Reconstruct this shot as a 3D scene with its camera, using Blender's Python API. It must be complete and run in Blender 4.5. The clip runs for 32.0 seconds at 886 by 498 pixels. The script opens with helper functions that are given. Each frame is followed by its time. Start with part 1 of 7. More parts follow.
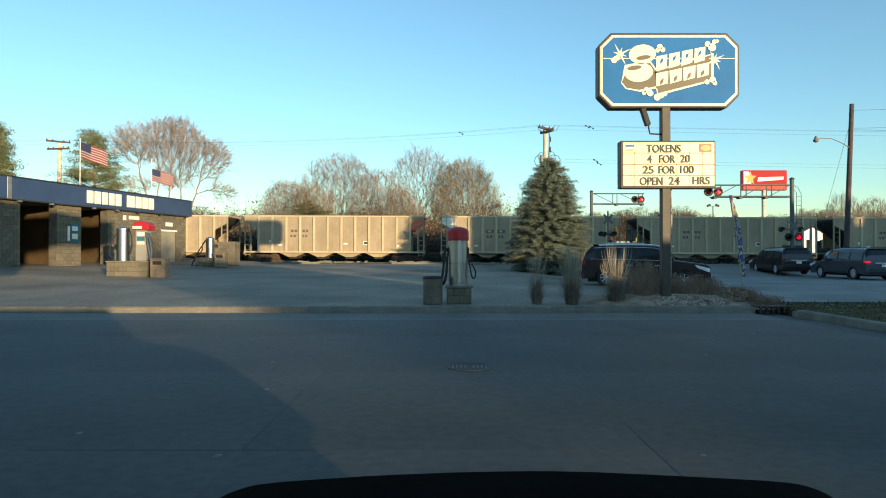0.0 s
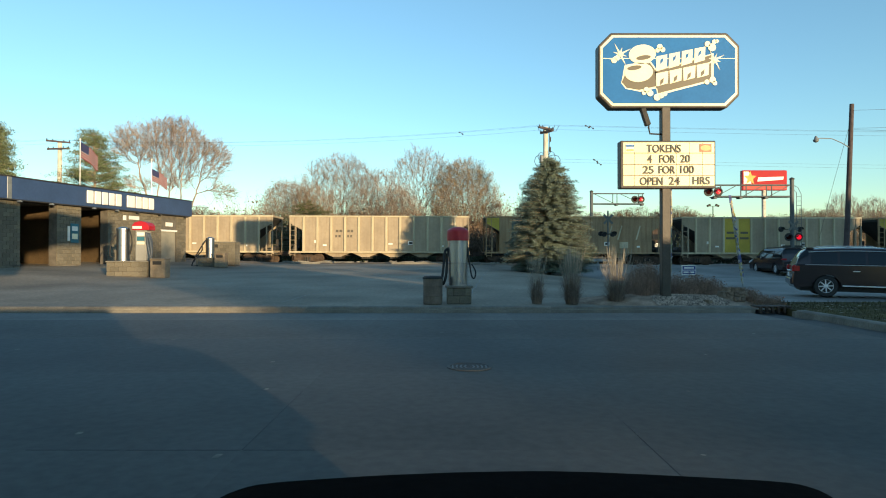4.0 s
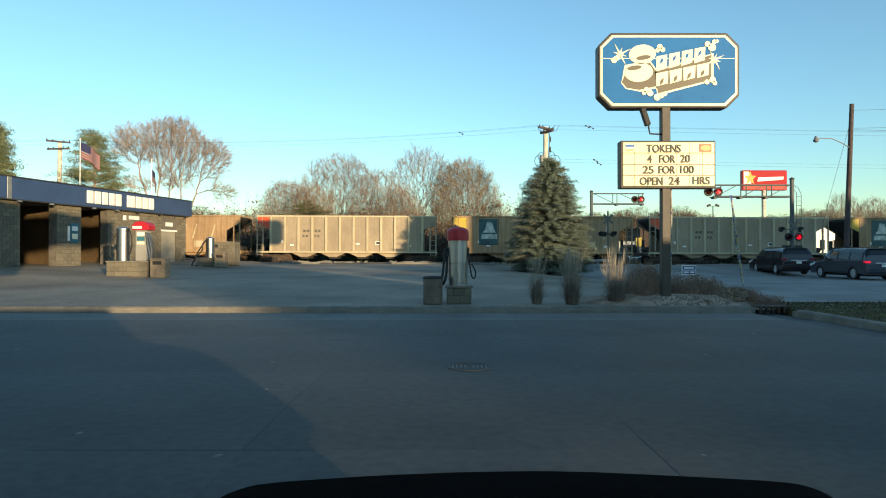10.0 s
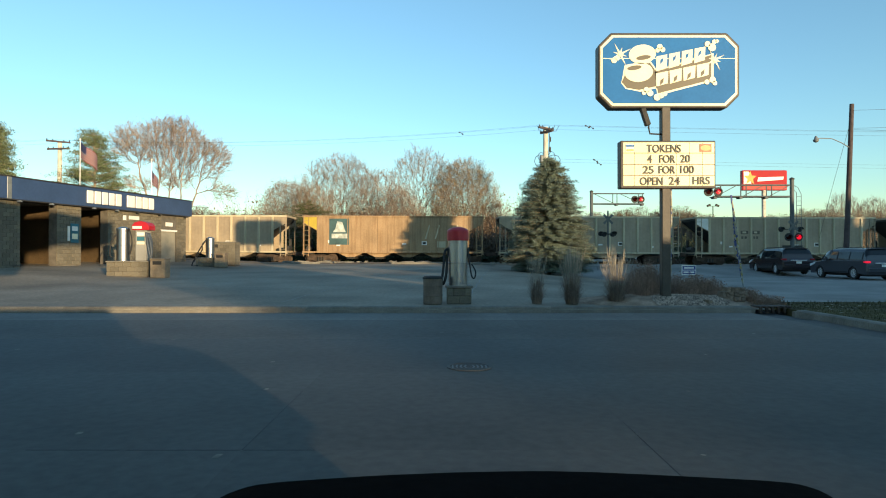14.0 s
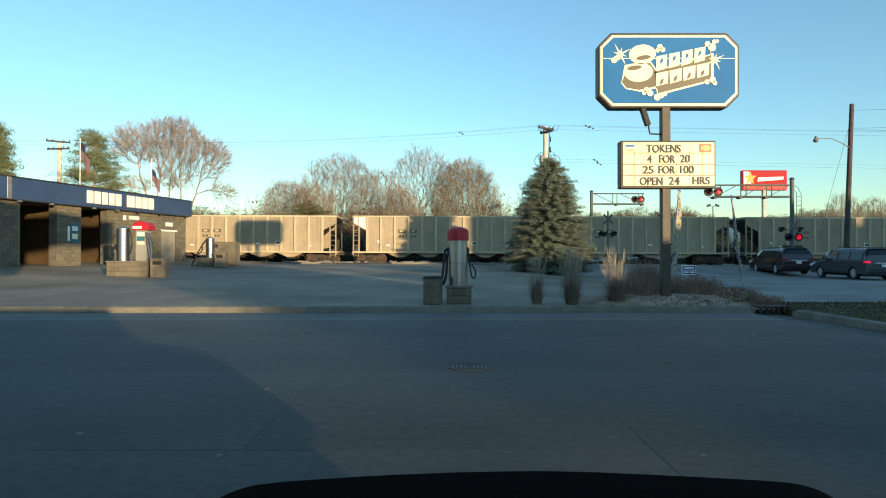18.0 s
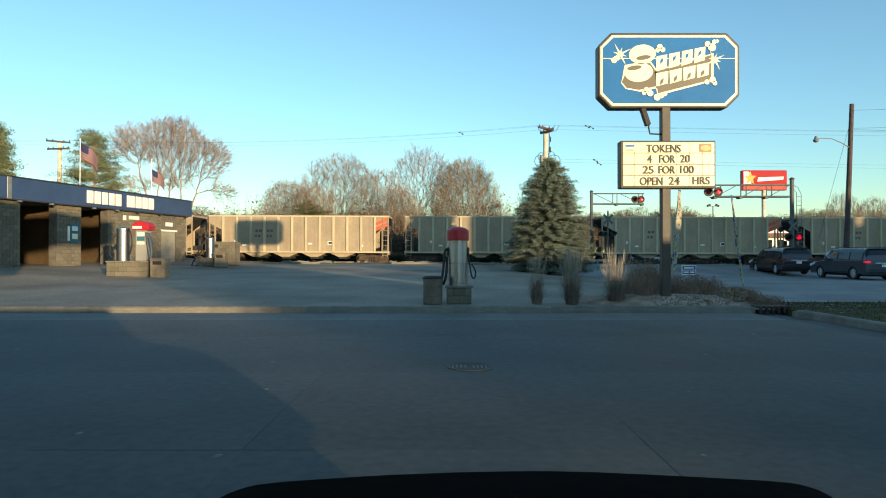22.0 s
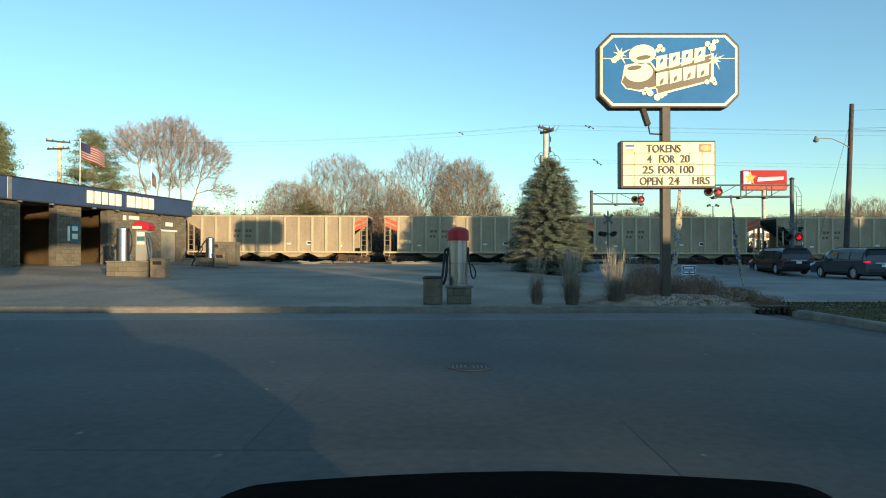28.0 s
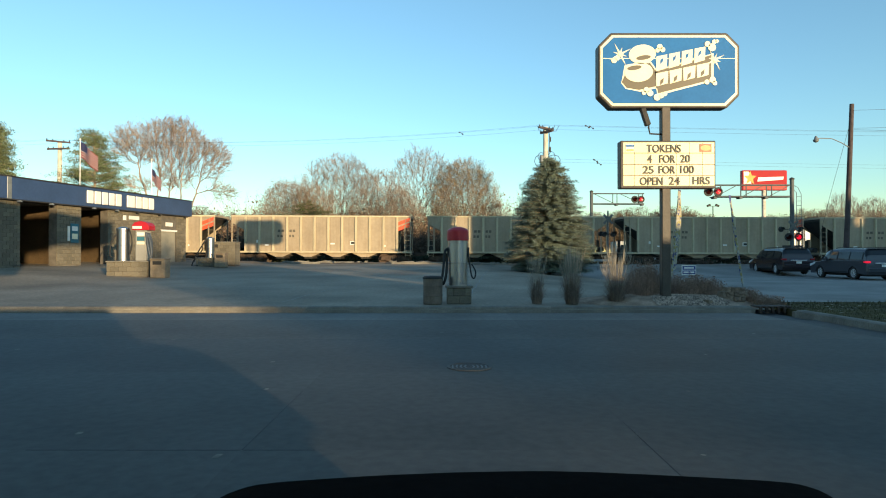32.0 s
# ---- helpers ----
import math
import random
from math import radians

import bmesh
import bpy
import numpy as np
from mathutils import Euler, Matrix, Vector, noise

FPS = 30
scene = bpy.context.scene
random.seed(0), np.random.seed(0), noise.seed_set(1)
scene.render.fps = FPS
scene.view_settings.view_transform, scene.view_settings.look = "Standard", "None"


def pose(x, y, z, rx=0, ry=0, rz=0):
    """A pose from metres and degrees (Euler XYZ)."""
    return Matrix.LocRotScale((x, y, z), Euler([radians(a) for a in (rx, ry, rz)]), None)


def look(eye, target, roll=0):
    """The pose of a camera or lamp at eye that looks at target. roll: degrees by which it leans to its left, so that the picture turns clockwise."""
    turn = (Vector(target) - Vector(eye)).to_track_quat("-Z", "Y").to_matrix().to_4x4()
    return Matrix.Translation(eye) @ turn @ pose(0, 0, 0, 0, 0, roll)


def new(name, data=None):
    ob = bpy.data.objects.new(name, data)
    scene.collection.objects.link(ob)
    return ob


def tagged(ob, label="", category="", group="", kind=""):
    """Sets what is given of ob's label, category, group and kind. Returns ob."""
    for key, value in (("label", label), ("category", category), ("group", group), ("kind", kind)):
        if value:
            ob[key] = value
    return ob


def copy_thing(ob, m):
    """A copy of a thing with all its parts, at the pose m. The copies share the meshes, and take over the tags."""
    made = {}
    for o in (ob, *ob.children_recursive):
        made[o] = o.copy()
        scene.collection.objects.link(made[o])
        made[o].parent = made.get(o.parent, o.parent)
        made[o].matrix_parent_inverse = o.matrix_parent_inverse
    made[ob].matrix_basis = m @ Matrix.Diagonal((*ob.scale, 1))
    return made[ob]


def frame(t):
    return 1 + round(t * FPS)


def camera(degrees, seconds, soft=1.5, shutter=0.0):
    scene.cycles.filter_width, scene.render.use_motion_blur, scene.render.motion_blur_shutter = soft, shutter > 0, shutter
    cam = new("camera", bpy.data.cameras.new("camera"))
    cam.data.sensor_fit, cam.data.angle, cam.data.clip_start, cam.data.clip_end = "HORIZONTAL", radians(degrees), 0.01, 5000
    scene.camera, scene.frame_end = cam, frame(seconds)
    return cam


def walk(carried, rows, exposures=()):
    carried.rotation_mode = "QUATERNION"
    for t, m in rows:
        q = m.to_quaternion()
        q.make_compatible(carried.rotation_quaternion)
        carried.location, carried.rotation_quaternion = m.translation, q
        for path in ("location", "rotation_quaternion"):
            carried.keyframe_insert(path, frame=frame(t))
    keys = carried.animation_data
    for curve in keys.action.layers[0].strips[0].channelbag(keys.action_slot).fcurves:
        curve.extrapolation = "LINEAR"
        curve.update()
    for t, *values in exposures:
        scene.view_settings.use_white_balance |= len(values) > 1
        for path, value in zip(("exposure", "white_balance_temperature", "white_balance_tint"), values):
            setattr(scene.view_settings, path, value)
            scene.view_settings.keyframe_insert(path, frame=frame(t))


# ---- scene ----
# The camera stands still behind the windscreen of a parked car.
EYE_Z, LENS_PX = 1.45, 1099.0
cam = camera(71.0, 32.0, soft=1.05)
CAM_POSE = pose(0, 0, EYE_Z, 90.52, 0, 0)
walk(cam, [(0.0, CAM_POSE), (32.0, CAM_POSE)], exposures=[(0.0, 1.55, 6500, 3.5), (32.0, 1.55, 6500, 3.5)])

# ---- light: a low evening sun behind and to the right of the camera, clear sky
SUN_EL, SUN_AZ = radians(4.5), radians(148.1)
world = bpy.data.worlds.new("evening_sky")
scene.world = world
world.use_nodes = True
wn = world.node_tree
wn.nodes.clear()
sky = wn.nodes.new("ShaderNodeTexSky")
sky.sky_type = "NISHITA"
sky.sun_disc = False
sky.sun_elevation, sky.sun_rotation = SUN_EL, SUN_AZ
sky.air_density, sky.dust_density, sky.ozone_density = 1.0, 0.05, 2.68
bg = wn.nodes.new("ShaderNodeBackground")
bg.inputs["Strength"].default_value = 0.148
wo = wn.nodes.new("ShaderNodeOutputWorld")
pale = wn.nodes.new("ShaderNodeHueSaturation")
pale.inputs["Saturation"].default_value = 0.955
wn.links.new(sky.outputs[0], pale.inputs["Color"])
tint = wn.nodes.new("ShaderNodeMix")
tint.data_type, tint.blend_type = "RGBA", "MULTIPLY"
tint.inputs[0].default_value, tint.inputs[7].default_value = 1.0, (0.955, 1.01, 0.985, 1)
wn.links.new(pale.outputs[0], tint.inputs[6])
wn.links.new(tint.outputs[2], bg.inputs[0])
wn.links.new(bg.outputs[0], wo.inputs[0])

sun_data = bpy.data.lights.new("sun", "SUN")
sun_data.energy, sun_data.angle, sun_data.color = 2.5, radians(0.5), (1.0, 0.72, 0.42)
sun = new("sun", sun_data)
SUN_DIR = Vector((math.sin(SUN_AZ) * math.cos(SUN_EL), math.cos(SUN_AZ) * math.cos(SUN_EL), math.sin(SUN_EL)))
sun.matrix_world = look(SUN_DIR * 80, (0, 0, 0))


# ---- materials
def material(name, color, rough=0.7, metal=0.0, var=0.25, scale=1.5, bump=0.15, fine=30.0, tint=None, island=0.0, rand=0.0, spec=0.5, streak=0.0):
    """A weathered surface: broad stains, fine grain and a little relief, in object space metres."""
    m = bpy.data.materials.new(name)
    m.use_nodes = True
    nt = m.node_tree
    b = nt.nodes["Principled BSDF"]
    b.inputs["Roughness"].default_value, b.inputs["Metallic"].default_value = rough, metal
    b.inputs["Specular IOR Level"].default_value = spec
    co = nt.nodes.new("ShaderNodeTexCoord")
    big, small = nt.nodes.new("ShaderNodeTexNoise"), nt.nodes.new("ShaderNodeTexNoise")
    for n, s, d in ((big, scale, 5.0), (small, fine, 3.0)):
        n.inputs["Scale"].default_value, n.inputs["Detail"].default_value = s, d
        nt.links.new(co.outputs["Object"], n.inputs["Vector"])
    ramp = nt.nodes.new("ShaderNodeValToRGB")
    dark = tint if tint else tuple(c * (1 - var) for c in color)
    light = tuple(min(1, c * (1 + var * 0.6)) for c in color)
    ramp.color_ramp.elements[0].color, ramp.color_ramp.elements[1].color = (*dark, 1), (*light, 1)
    ramp.color_ramp.elements[0].position, ramp.color_ramp.elements[1].position = 0.34, 0.64
    nt.links.new(big.outputs[0], ramp.inputs[0])
    mix = nt.nodes.new("ShaderNodeMix")
    mix.data_type, mix.blend_type = "RGBA", "MULTIPLY"
    mix.inputs[0].default_value = min(1.0, var * 1.6)
    nt.links.new(ramp.outputs[0], mix.inputs[6])
    grain = nt.nodes.new("ShaderNodeValToRGB")
    grain.color_ramp.elements[0].color, grain.color_ramp.elements[1].color = (0.6, 0.6, 0.6, 1), (1.25, 1.25, 1.25, 1)
    grain.color_ramp.elements[0].position, grain.color_ramp.elements[1].position = 0.3, 0.7
    nt.links.new(small.outputs[0], grain.inputs[0])
    nt.links.new(grain.outputs[0], mix.inputs[7])
    last = mix.outputs[2]
    for amount, node, out in ((island, "ShaderNodeNewGeometry", "Random Per Island"), (rand, "ShaderNodeObjectInfo", "Random")):
        if amount:
            src = nt.nodes.new(node)
            rng = nt.nodes.new("ShaderNodeMapRange")
            rng.inputs[3].default_value, rng.inputs[4].default_value = 1 - amount, 1 + amount * 0.7
            hsv = nt.nodes.new("ShaderNodeHueSaturation")
            nt.links.new(src.outputs[out], rng.inputs[0])
            nt.links.new(rng.outputs[0], hsv.inputs["Value"])
            nt.links.new(last, hsv.inputs["Color"])
            last = hsv.outputs[0]
    if streak:
        # rain runs and rust that trail downwards
        mp = nt.nodes.new("ShaderNodeMapping")
        mp.inputs["Scale"].default_value = (3.2, 3.2, 0.22)
        nt.links.new(co.outputs["Object"], mp.inputs["Vector"])
        runs = nt.nodes.new("ShaderNodeTexNoise")
        runs.inputs["Scale"].default_value, runs.inputs["Detail"].default_value = 1.6, 5.0
        nt.links.new(mp.outputs[0], runs.inputs["Vector"])
        shade = nt.nodes.new("ShaderNodeValToRGB")
        shade.color_ramp.elements[0].color, shade.color_ramp.elements[1].color = (0.62, 0.52, 0.42, 1), (1.0, 1.0, 1.0, 1)
        shade.color_ramp.elements[0].position, shade.color_ramp.elements[1].position = 0.36, 0.56
        nt.links.new(runs.outputs[0], shade.inputs[0])
        wash_ = nt.nodes.new("ShaderNodeMix")
        wash_.data_type, wash_.blend_type = "RGBA", "MULTIPLY"
        wash_.inputs[0].default_value = streak
        nt.links.new(last, wash_.inputs[6])
        nt.links.new(shade.outputs[0], wash_.inputs[7])
        last = wash_.outputs[2]
    nt.links.new(last, b.inputs["Base Color"])
    if bump:
        bp = nt.nodes.new("ShaderNodeBump")
        bp.inputs["Strength"].default_value, bp.inputs["Distance"].default_value = bump, 0.02
        nt.links.new(small.outputs[0], bp.inputs["Height"])
        nt.links.new(bp.outputs[0], b.inputs["Normal"])
    return m


def glow(name, color, strength, base=(0.5, 0.5, 0.5)):
    m = bpy.data.materials.new(name)
    m.use_nodes = True
    b = m.node_tree.nodes["Principled BSDF"]
    b.inputs["Base Color"].default_value = (*base, 1)
    b.inputs["Emission Color"].default_value = (*color, 1)
    b.inputs["Emission Strength"].default_value = strength
    b.inputs["Roughness"].default_value = 0.3
    return m


def glass(name, color=(0.02, 0.025, 0.03), rough=0.03):
    m = bpy.data.materials.new(name)
    m.use_nodes = True
    b = m.node_tree.nodes["Principled BSDF"]
    b.inputs["Base Color"].default_value = (*color, 1)
    b.inputs["Roughness"].default_value = rough
    b.inputs["IOR"].default_value = 1.5
    b.inputs["Specular IOR Level"].default_value = 0.3
    return m


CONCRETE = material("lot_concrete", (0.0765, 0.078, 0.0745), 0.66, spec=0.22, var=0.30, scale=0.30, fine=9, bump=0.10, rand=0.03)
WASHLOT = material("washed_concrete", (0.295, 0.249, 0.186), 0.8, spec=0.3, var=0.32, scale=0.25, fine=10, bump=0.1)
ASPHALT = material("asphalt", (0.25, 0.242, 0.22), 0.8, var=0.3, scale=0.3, fine=40, bump=0.2)
# two paler copies put the extra light near the kerb into the colour
CONCRETE_LIT = material("worn_concrete", (0.115, 0.111, 0.10), 0.68, spec=0.165, var=0.30, scale=0.30, fine=9, bump=0.10, rand=0.04)
CONCRETE_LIT_EDGE = material("gutter_concrete", (0.190, 0.183, 0.164), 0.70, spec=0.17, var=0.25, scale=0.4, fine=9, bump=0.10, rand=0.04)
KERB = material("kerb_concrete", (0.20, 0.184, 0.153), 0.85, var=0.25, scale=2.0, fine=25, rand=0.12)
EARTH = material("dry_earth", (0.12, 0.095, 0.06), 0.95, var=0.4, scale=0.3, fine=6, tint=(0.06, 0.07, 0.03))
KERB_DULL = material("dull_kerb_concrete", (0.19, 0.18, 0.152), 0.9, var=0.3, scale=2.0, fine=25, rand=0.12)
GRASS = material("grass", (0.088, 0.078, 0.032), 1.0, spec=0.1, var=0.4, scale=1.2, fine=30, tint=(0.06, 0.05, 0.028), island=0.45)
PLUME = material("straw_plumes", (0.37, 0.325, 0.255), 0.9, var=0.25, scale=3, fine=30, island=0.35)
DRYGRASS = material("dry_grass", (0.24, 0.21, 0.155), 0.9, var=0.25, scale=3, fine=30, island=0.4)
DIRT = material("bare_dirt", (0.22, 0.16, 0.105), 0.95, var=0.4, scale=1.2, fine=14, bump=0.5)
BALLAST = material("ballast", (0.10, 0.085, 0.07), 0.95, var=0.45, scale=2.5, fine=16, bump=0.6)
BLOCKWALL = material("concrete_block", (0.183, 0.161, 0.118), 0.9, var=0.3, scale=1.4, fine=22, rand=0.2, bump=0.4)
MORTAR = material("mortar", (0.13, 0.115, 0.095), 0.95, var=0.2, scale=3, fine=30)
BLUE_METAL = material("blue_fascia_metal", (0.032, 0.06, 0.14), 0.42, var=0.15, scale=0.7, fine=8, bump=0.03)
WHITE_PAINT = material("white_paint", (0.80, 0.78, 0.72), 0.5, var=0.08, scale=2, fine=30)
CREAM = material("cream_plastic", (0.82, 0.76, 0.55), 0.4, var=0.05, scale=2, fine=20, bump=0.02)
SIGN_BLUE = material("sign_blue_plastic", (0.028, 0.155, 0.40), 0.55, spec=0.12, var=0.08, scale=1.2, fine=15, bump=0.02)
SIGN_BROWN = material("sign_brown_plastic", (0.10, 0.082, 0.05), 0.5, var=0.06, scale=2, fine=15, bump=0.02)
STEEL_BROWN = material("brown_steel", (0.06, 0.048, 0.036), 0.55, 0.0, var=0.25, scale=2.5, fine=20)
GALV = material("galvanised_steel", (0.24, 0.255, 0.26), 0.5, 0.4, var=0.2, scale=2, fine=20, bump=0.05)
STAINLESS = material("stainless_steel", (0.36, 0.355, 0.36), 0.36, 1.0, var=0.08, scale=1.5, fine=40, bump=0.02)
BLACK = material("black_rubber", (0.018, 0.018, 0.018), 0.7, var=0.2, scale=4, fine=30)
RED_PLASTIC = material("red_plastic", (0.42, 0.008, 0.018), 0.45, var=0.1, scale=3, fine=20, bump=0.02)
# lighter than the barrel: the sun on these bins is in the colour
BIN_SUNLIT = material("tan_bin_plastic", (0.25, 0.19, 0.125), 0.65, var=0.2, scale=3, fine=25)
BARREL = material("brown_barrel", (0.15, 0.115, 0.085), 0.65, var=0.2, scale=3, fine=25)
WOOD = material("weathered_wood", (0.20, 0.15, 0.11), 0.85, var=0.35, scale=2, fine=25)
POLE_DARK = material("creosoted_pole", (0.075, 0.055, 0.055), 0.85, var=0.3, scale=2, fine=25)
POLE_PALE = material("sunbleached_pole", (0.60, 0.55, 0.47), 0.85, var=0.3, scale=2, fine=25)
HOPPER_TAN = material("weathered_hopper_steel", (0.366, 0.295, 0.204), 0.72, var=0.13, scale=0.45, fine=5, tint=(0.305, 0.246, 0.172), rand=0.10, streak=0.22)
HOPPER_RIB = material("bare_rib_steel", (0.52, 0.445, 0.30), 0.65, var=0.12, scale=0.8, fine=6, rand=0.1, streak=0.2)
HOPPER_BROWN = material("oxide_brown_paint", (0.36, 0.24, 0.13), 0.7, var=0.2, scale=0.6, fine=9, rand=0.08, streak=0.55)
TRUCK_STEEL = material("rusty_bogie_steel", (0.075, 0.05, 0.035), 0.85, var=0.4, scale=3, fine=20)
DARK_STEEL = material("dark_steel", (0.035, 0.033, 0.03), 0.75, var=0.3, scale=2, fine=20)
YELLOW = material("yellow_paint", (0.45, 0.33, 0.035), 0.55, var=0.12, scale=1.2, fine=12)
RED_PAINT = material("red_orange_paint", (0.62, 0.09, 0.035), 0.55, var=0.15, scale=1.2, fine=12)
TEAL_DULL = material("faded_teal_paint", (0.045, 0.10, 0.105), 0.7, var=0.3, scale=1.2, fine=12)
TEAL = material("teal_paint", (0.03, 0.15, 0.20), 0.55, var=0.15, scale=1.2, fine=12)
BARK = material("bark", (0.33, 0.26, 0.195), 0.95, var=0.35, scale=2, fine=18)
TWIG = material("twigs", (0.35, 0.268, 0.20), 0.95, var=0.3, scale=0.4, fine=4, island=0.3)
RUST_LEAF = material("rust_leaves", (0.24, 0.13, 0.075), 0.9, var=0.3, scale=0.5, fine=5, island=0.5)
OLIVE_LEAF = material("olive_leaves", (0.25, 0.17, 0.083), 0.9, var=0.3, scale=0.5, fine=5, island=0.5)
SPRUCE = material("spruce_needles", (0.205, 0.255, 0.205), 0.95, spec=0.2, var=0.25, scale=0.8, fine=8, island=0.28)
PINE = material("pine_needles", (0.15, 0.18, 0.085), 0.9, var=0.3, scale=0.8, fine=8, island=0.45)
CEDAR = material("olive_cedar_sprays", (0.105, 0.135, 0.042), 0.9, var=0.3, scale=0.8, fine=8, island=0.4)
SHRUB = material("bare_shrub", (0.45, 0.32, 0.25), 0.95, var=0.3, scale=2, fine=9, island=0.4)
ROCK = material("landscape_rock", (0.21, 0.155, 0.11), 0.9, var=0.4, scale=4, fine=20, bump=0.6, rand=0.5)
GRAVEL = material("pale_gravel", (0.43, 0.325, 0.245), 0.95, var=0.3, scale=5, fine=60, bump=0.8, island=0.75)
CAR_BLACK = material("black_car_paint", (0.036, 0.028, 0.031), 0.14, spec=0.5, var=0.05, scale=1, fine=10, bump=0.0)
CAR_NAVY = material("dark_blue_car_paint", (0.05, 0.055, 0.068), 0.28, var=0.05, scale=1, fine=10, bump=0.0)
CAR_WHITE = material("white_car_paint", (0.75, 0.75, 0.74), 0.2, var=0.04, scale=1, fine=10, bump=0.0)
# silver with a pale, barely metallic base: chrome's sky reflection is in the colour
ALLOY = material("polished_alloy", (0.72, 0.73, 0.75), 0.3, 0.25, var=0.08, scale=3, fine=30, bump=0.0)
CAR_GLASS = glass("tinted_glass")
LAMP_CLEAR = glass("clear_lamp", (0.85, 0.87, 0.9), 0.08)
LAMP_RED = material("red_lens", (0.36, 0.012, 0.016), 0.2, var=0.1, scale=4, fine=30, bump=0.0)
GLOW_RED = glow("lit_red_lens", (1.0, 0.004, 0.03), 0.32, (0.02, 0.0, 0.0))
GLOW_DIM = material("dark_red_lens", (0.022, 0.003, 0.003), 0.9, spec=0.02, var=0.1, bump=0.0)
GLOW_TAIL = glow("lit_tail_lamp", (1.0, 0.01, 0.05), 0.28, (0.25, 0.01, 0.02))
DASH = material("black_dashboard", (0.009, 0.008, 0.008), 1.0, spec=0.02, var=0.2, scale=4, fine=60, bump=0.05)
MULCH = material("brown_mulch", (0.40, 0.29, 0.21), 1.0, spec=0.1, var=0.4, scale=3, fine=35, bump=0.6)
MAST = material("weathered_mast_steel", (0.085, 0.10, 0.105), 0.6, 0.0, var=0.2, scale=2, fine=20, bump=0.05)
# brown darkened to put the shade inside the bays into the wall colour
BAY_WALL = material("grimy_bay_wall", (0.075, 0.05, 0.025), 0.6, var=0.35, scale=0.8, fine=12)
BRICK_RED = material("red_brick", (0.26, 0.12, 0.08), 0.9, var=0.25, scale=2, fine=20)


# ---- mesh building
class Geo:
    """Collects faces of one mesh."""

    def __init__(self):
        self.v, self.f = [], []

    def add(self, verts, faces, m=None):
        n = len(self.v)
        self.v += [tuple(m @ Vector(p)) for p in verts] if m else [tuple(p) for p in verts]
        self.f += [tuple(i + n for i in f) for f in faces]
        return self

    def bm(self, b, m=None):
        b.verts.index_update()
        self.add([v.co for v in b.verts], [[v.index for v in f.verts] for f in b.faces], m)
        b.free()
        return self

    def box(self, x0, x1, y0, y1, z0, z1, bevel=0.0, m=None, seg=1):
        if bevel:
            b = bmesh.new()
            bmesh.ops.create_cube(b, size=1)
            for v in b.verts:
                v.co = (x0 + (v.co.x + 0.5) * (x1 - x0), y0 + (v.co.y + 0.5) * (y1 - y0), z0 + (v.co.z + 0.5) * (z1 - z0))
            bmesh.ops.bevel(b, geom=b.edges[:] + b.verts[:], offset=bevel, segments=seg, affect="EDGES", profile=0.5)
            return self.bm(b, m)
        vs = [(x, y, z) for z in (z0, z1) for y in (y0, y1) for x in (x0, x1)]
        return self.add(vs, [(0, 2, 3, 1), (4, 5, 7, 6), (0, 1, 5, 4), (2, 6, 7, 3), (0, 4, 6, 2), (1, 3, 7, 5)], m)

    def prism(self, poly, a, b, axis="y", bevel=0.0, m=None):
        """A polygon drawn in the plane across the axis, and pulled from a to b along it."""
        put = {"x": lambda p, d: (d, p[0], p[1]), "y": lambda p, d: (p[0], d, p[1]), "z": lambda p, d: (p[0], p[1], d)}[axis]
        n = len(poly)
        vs = [put(p, a) for p in poly] + [put(p, b) for p in poly]
        fs = [tuple(range(n)), tuple(range(2 * n - 1, n - 1, -1))] + [(i, i + n, (i + 1) % n + n, (i + 1) % n) for i in range(n)]
        bmx = bmesh.new()
        made = [bmx.verts.new(v) for v in vs]
        for f in fs:
            bmx.faces.new([made[i] for i in f])
        bmesh.ops.recalc_face_normals(bmx, faces=bmx.faces[:])
        if bevel:
            bmesh.ops.bevel(bmx, geom=bmx.edges[:] + bmx.verts[:], offset=bevel, segments=1, affect="EDGES")
        return self.bm(bmx, m)

    def tube(self, pts, r, sides=8, caps=True, m=None):
        """A round bar through points; r is one radius or one for each point."""
        pts = [Vector(p) for p in pts]
        rs = r if isinstance(r, (list, tuple)) else [r] * len(pts)
        vs, fs = [], []
        for i, p in enumerate(pts):
            d = (pts[min(i + 1, len(pts) - 1)] - pts[max(i - 1, 0)]).normalized()
            s = d.orthogonal().normalized() if i == 0 else (s - d * s.dot(d)).normalized()
            t = d.cross(s)
            vs += [p + (s * math.cos(k * math.tau / sides) + t * math.sin(k * math.tau / sides)) * rs[i] for k in range(sides)]
        for i in range(len(pts) - 1):
            fs += [(i * sides + k, i * sides + (k + 1) % sides, (i + 1) * sides + (k + 1) % sides, (i + 1) * sides + k) for k in range(sides)]
        if caps:
            fs += [tuple(range(sides - 1, -1, -1)), tuple(range((len(pts) - 1) * sides, len(pts) * sides))]
        return self.add(vs, fs, m)

    def lathe(self, prof, sides=24, m=None):
        """Radius and height pairs turned round the z axis."""
        vs = [(r * math.cos(k * math.tau / sides), r * math.sin(k * math.tau / sides), z) for r, z in prof for k in range(sides)]
        fs = [(i * sides + k, i * sides + (k + 1) % sides, (i + 1) * sides + (k + 1) % sides, (i + 1) * sides + k) for i in range(len(prof) - 1) for k in range(sides)]
        fs += [tuple(range(sides - 1, -1, -1)), tuple(range((len(prof) - 1) * sides, len(prof) * sides))]
        return self.add(vs, fs, m)

    def mesh(self, name, mat, smooth=False):
        me = bpy.data.meshes.new(name)
        me.from_pydata(self.v, [], self.f)
        me.materials.append(mat)
        if smooth:
            me.shade_smooth()
        return me


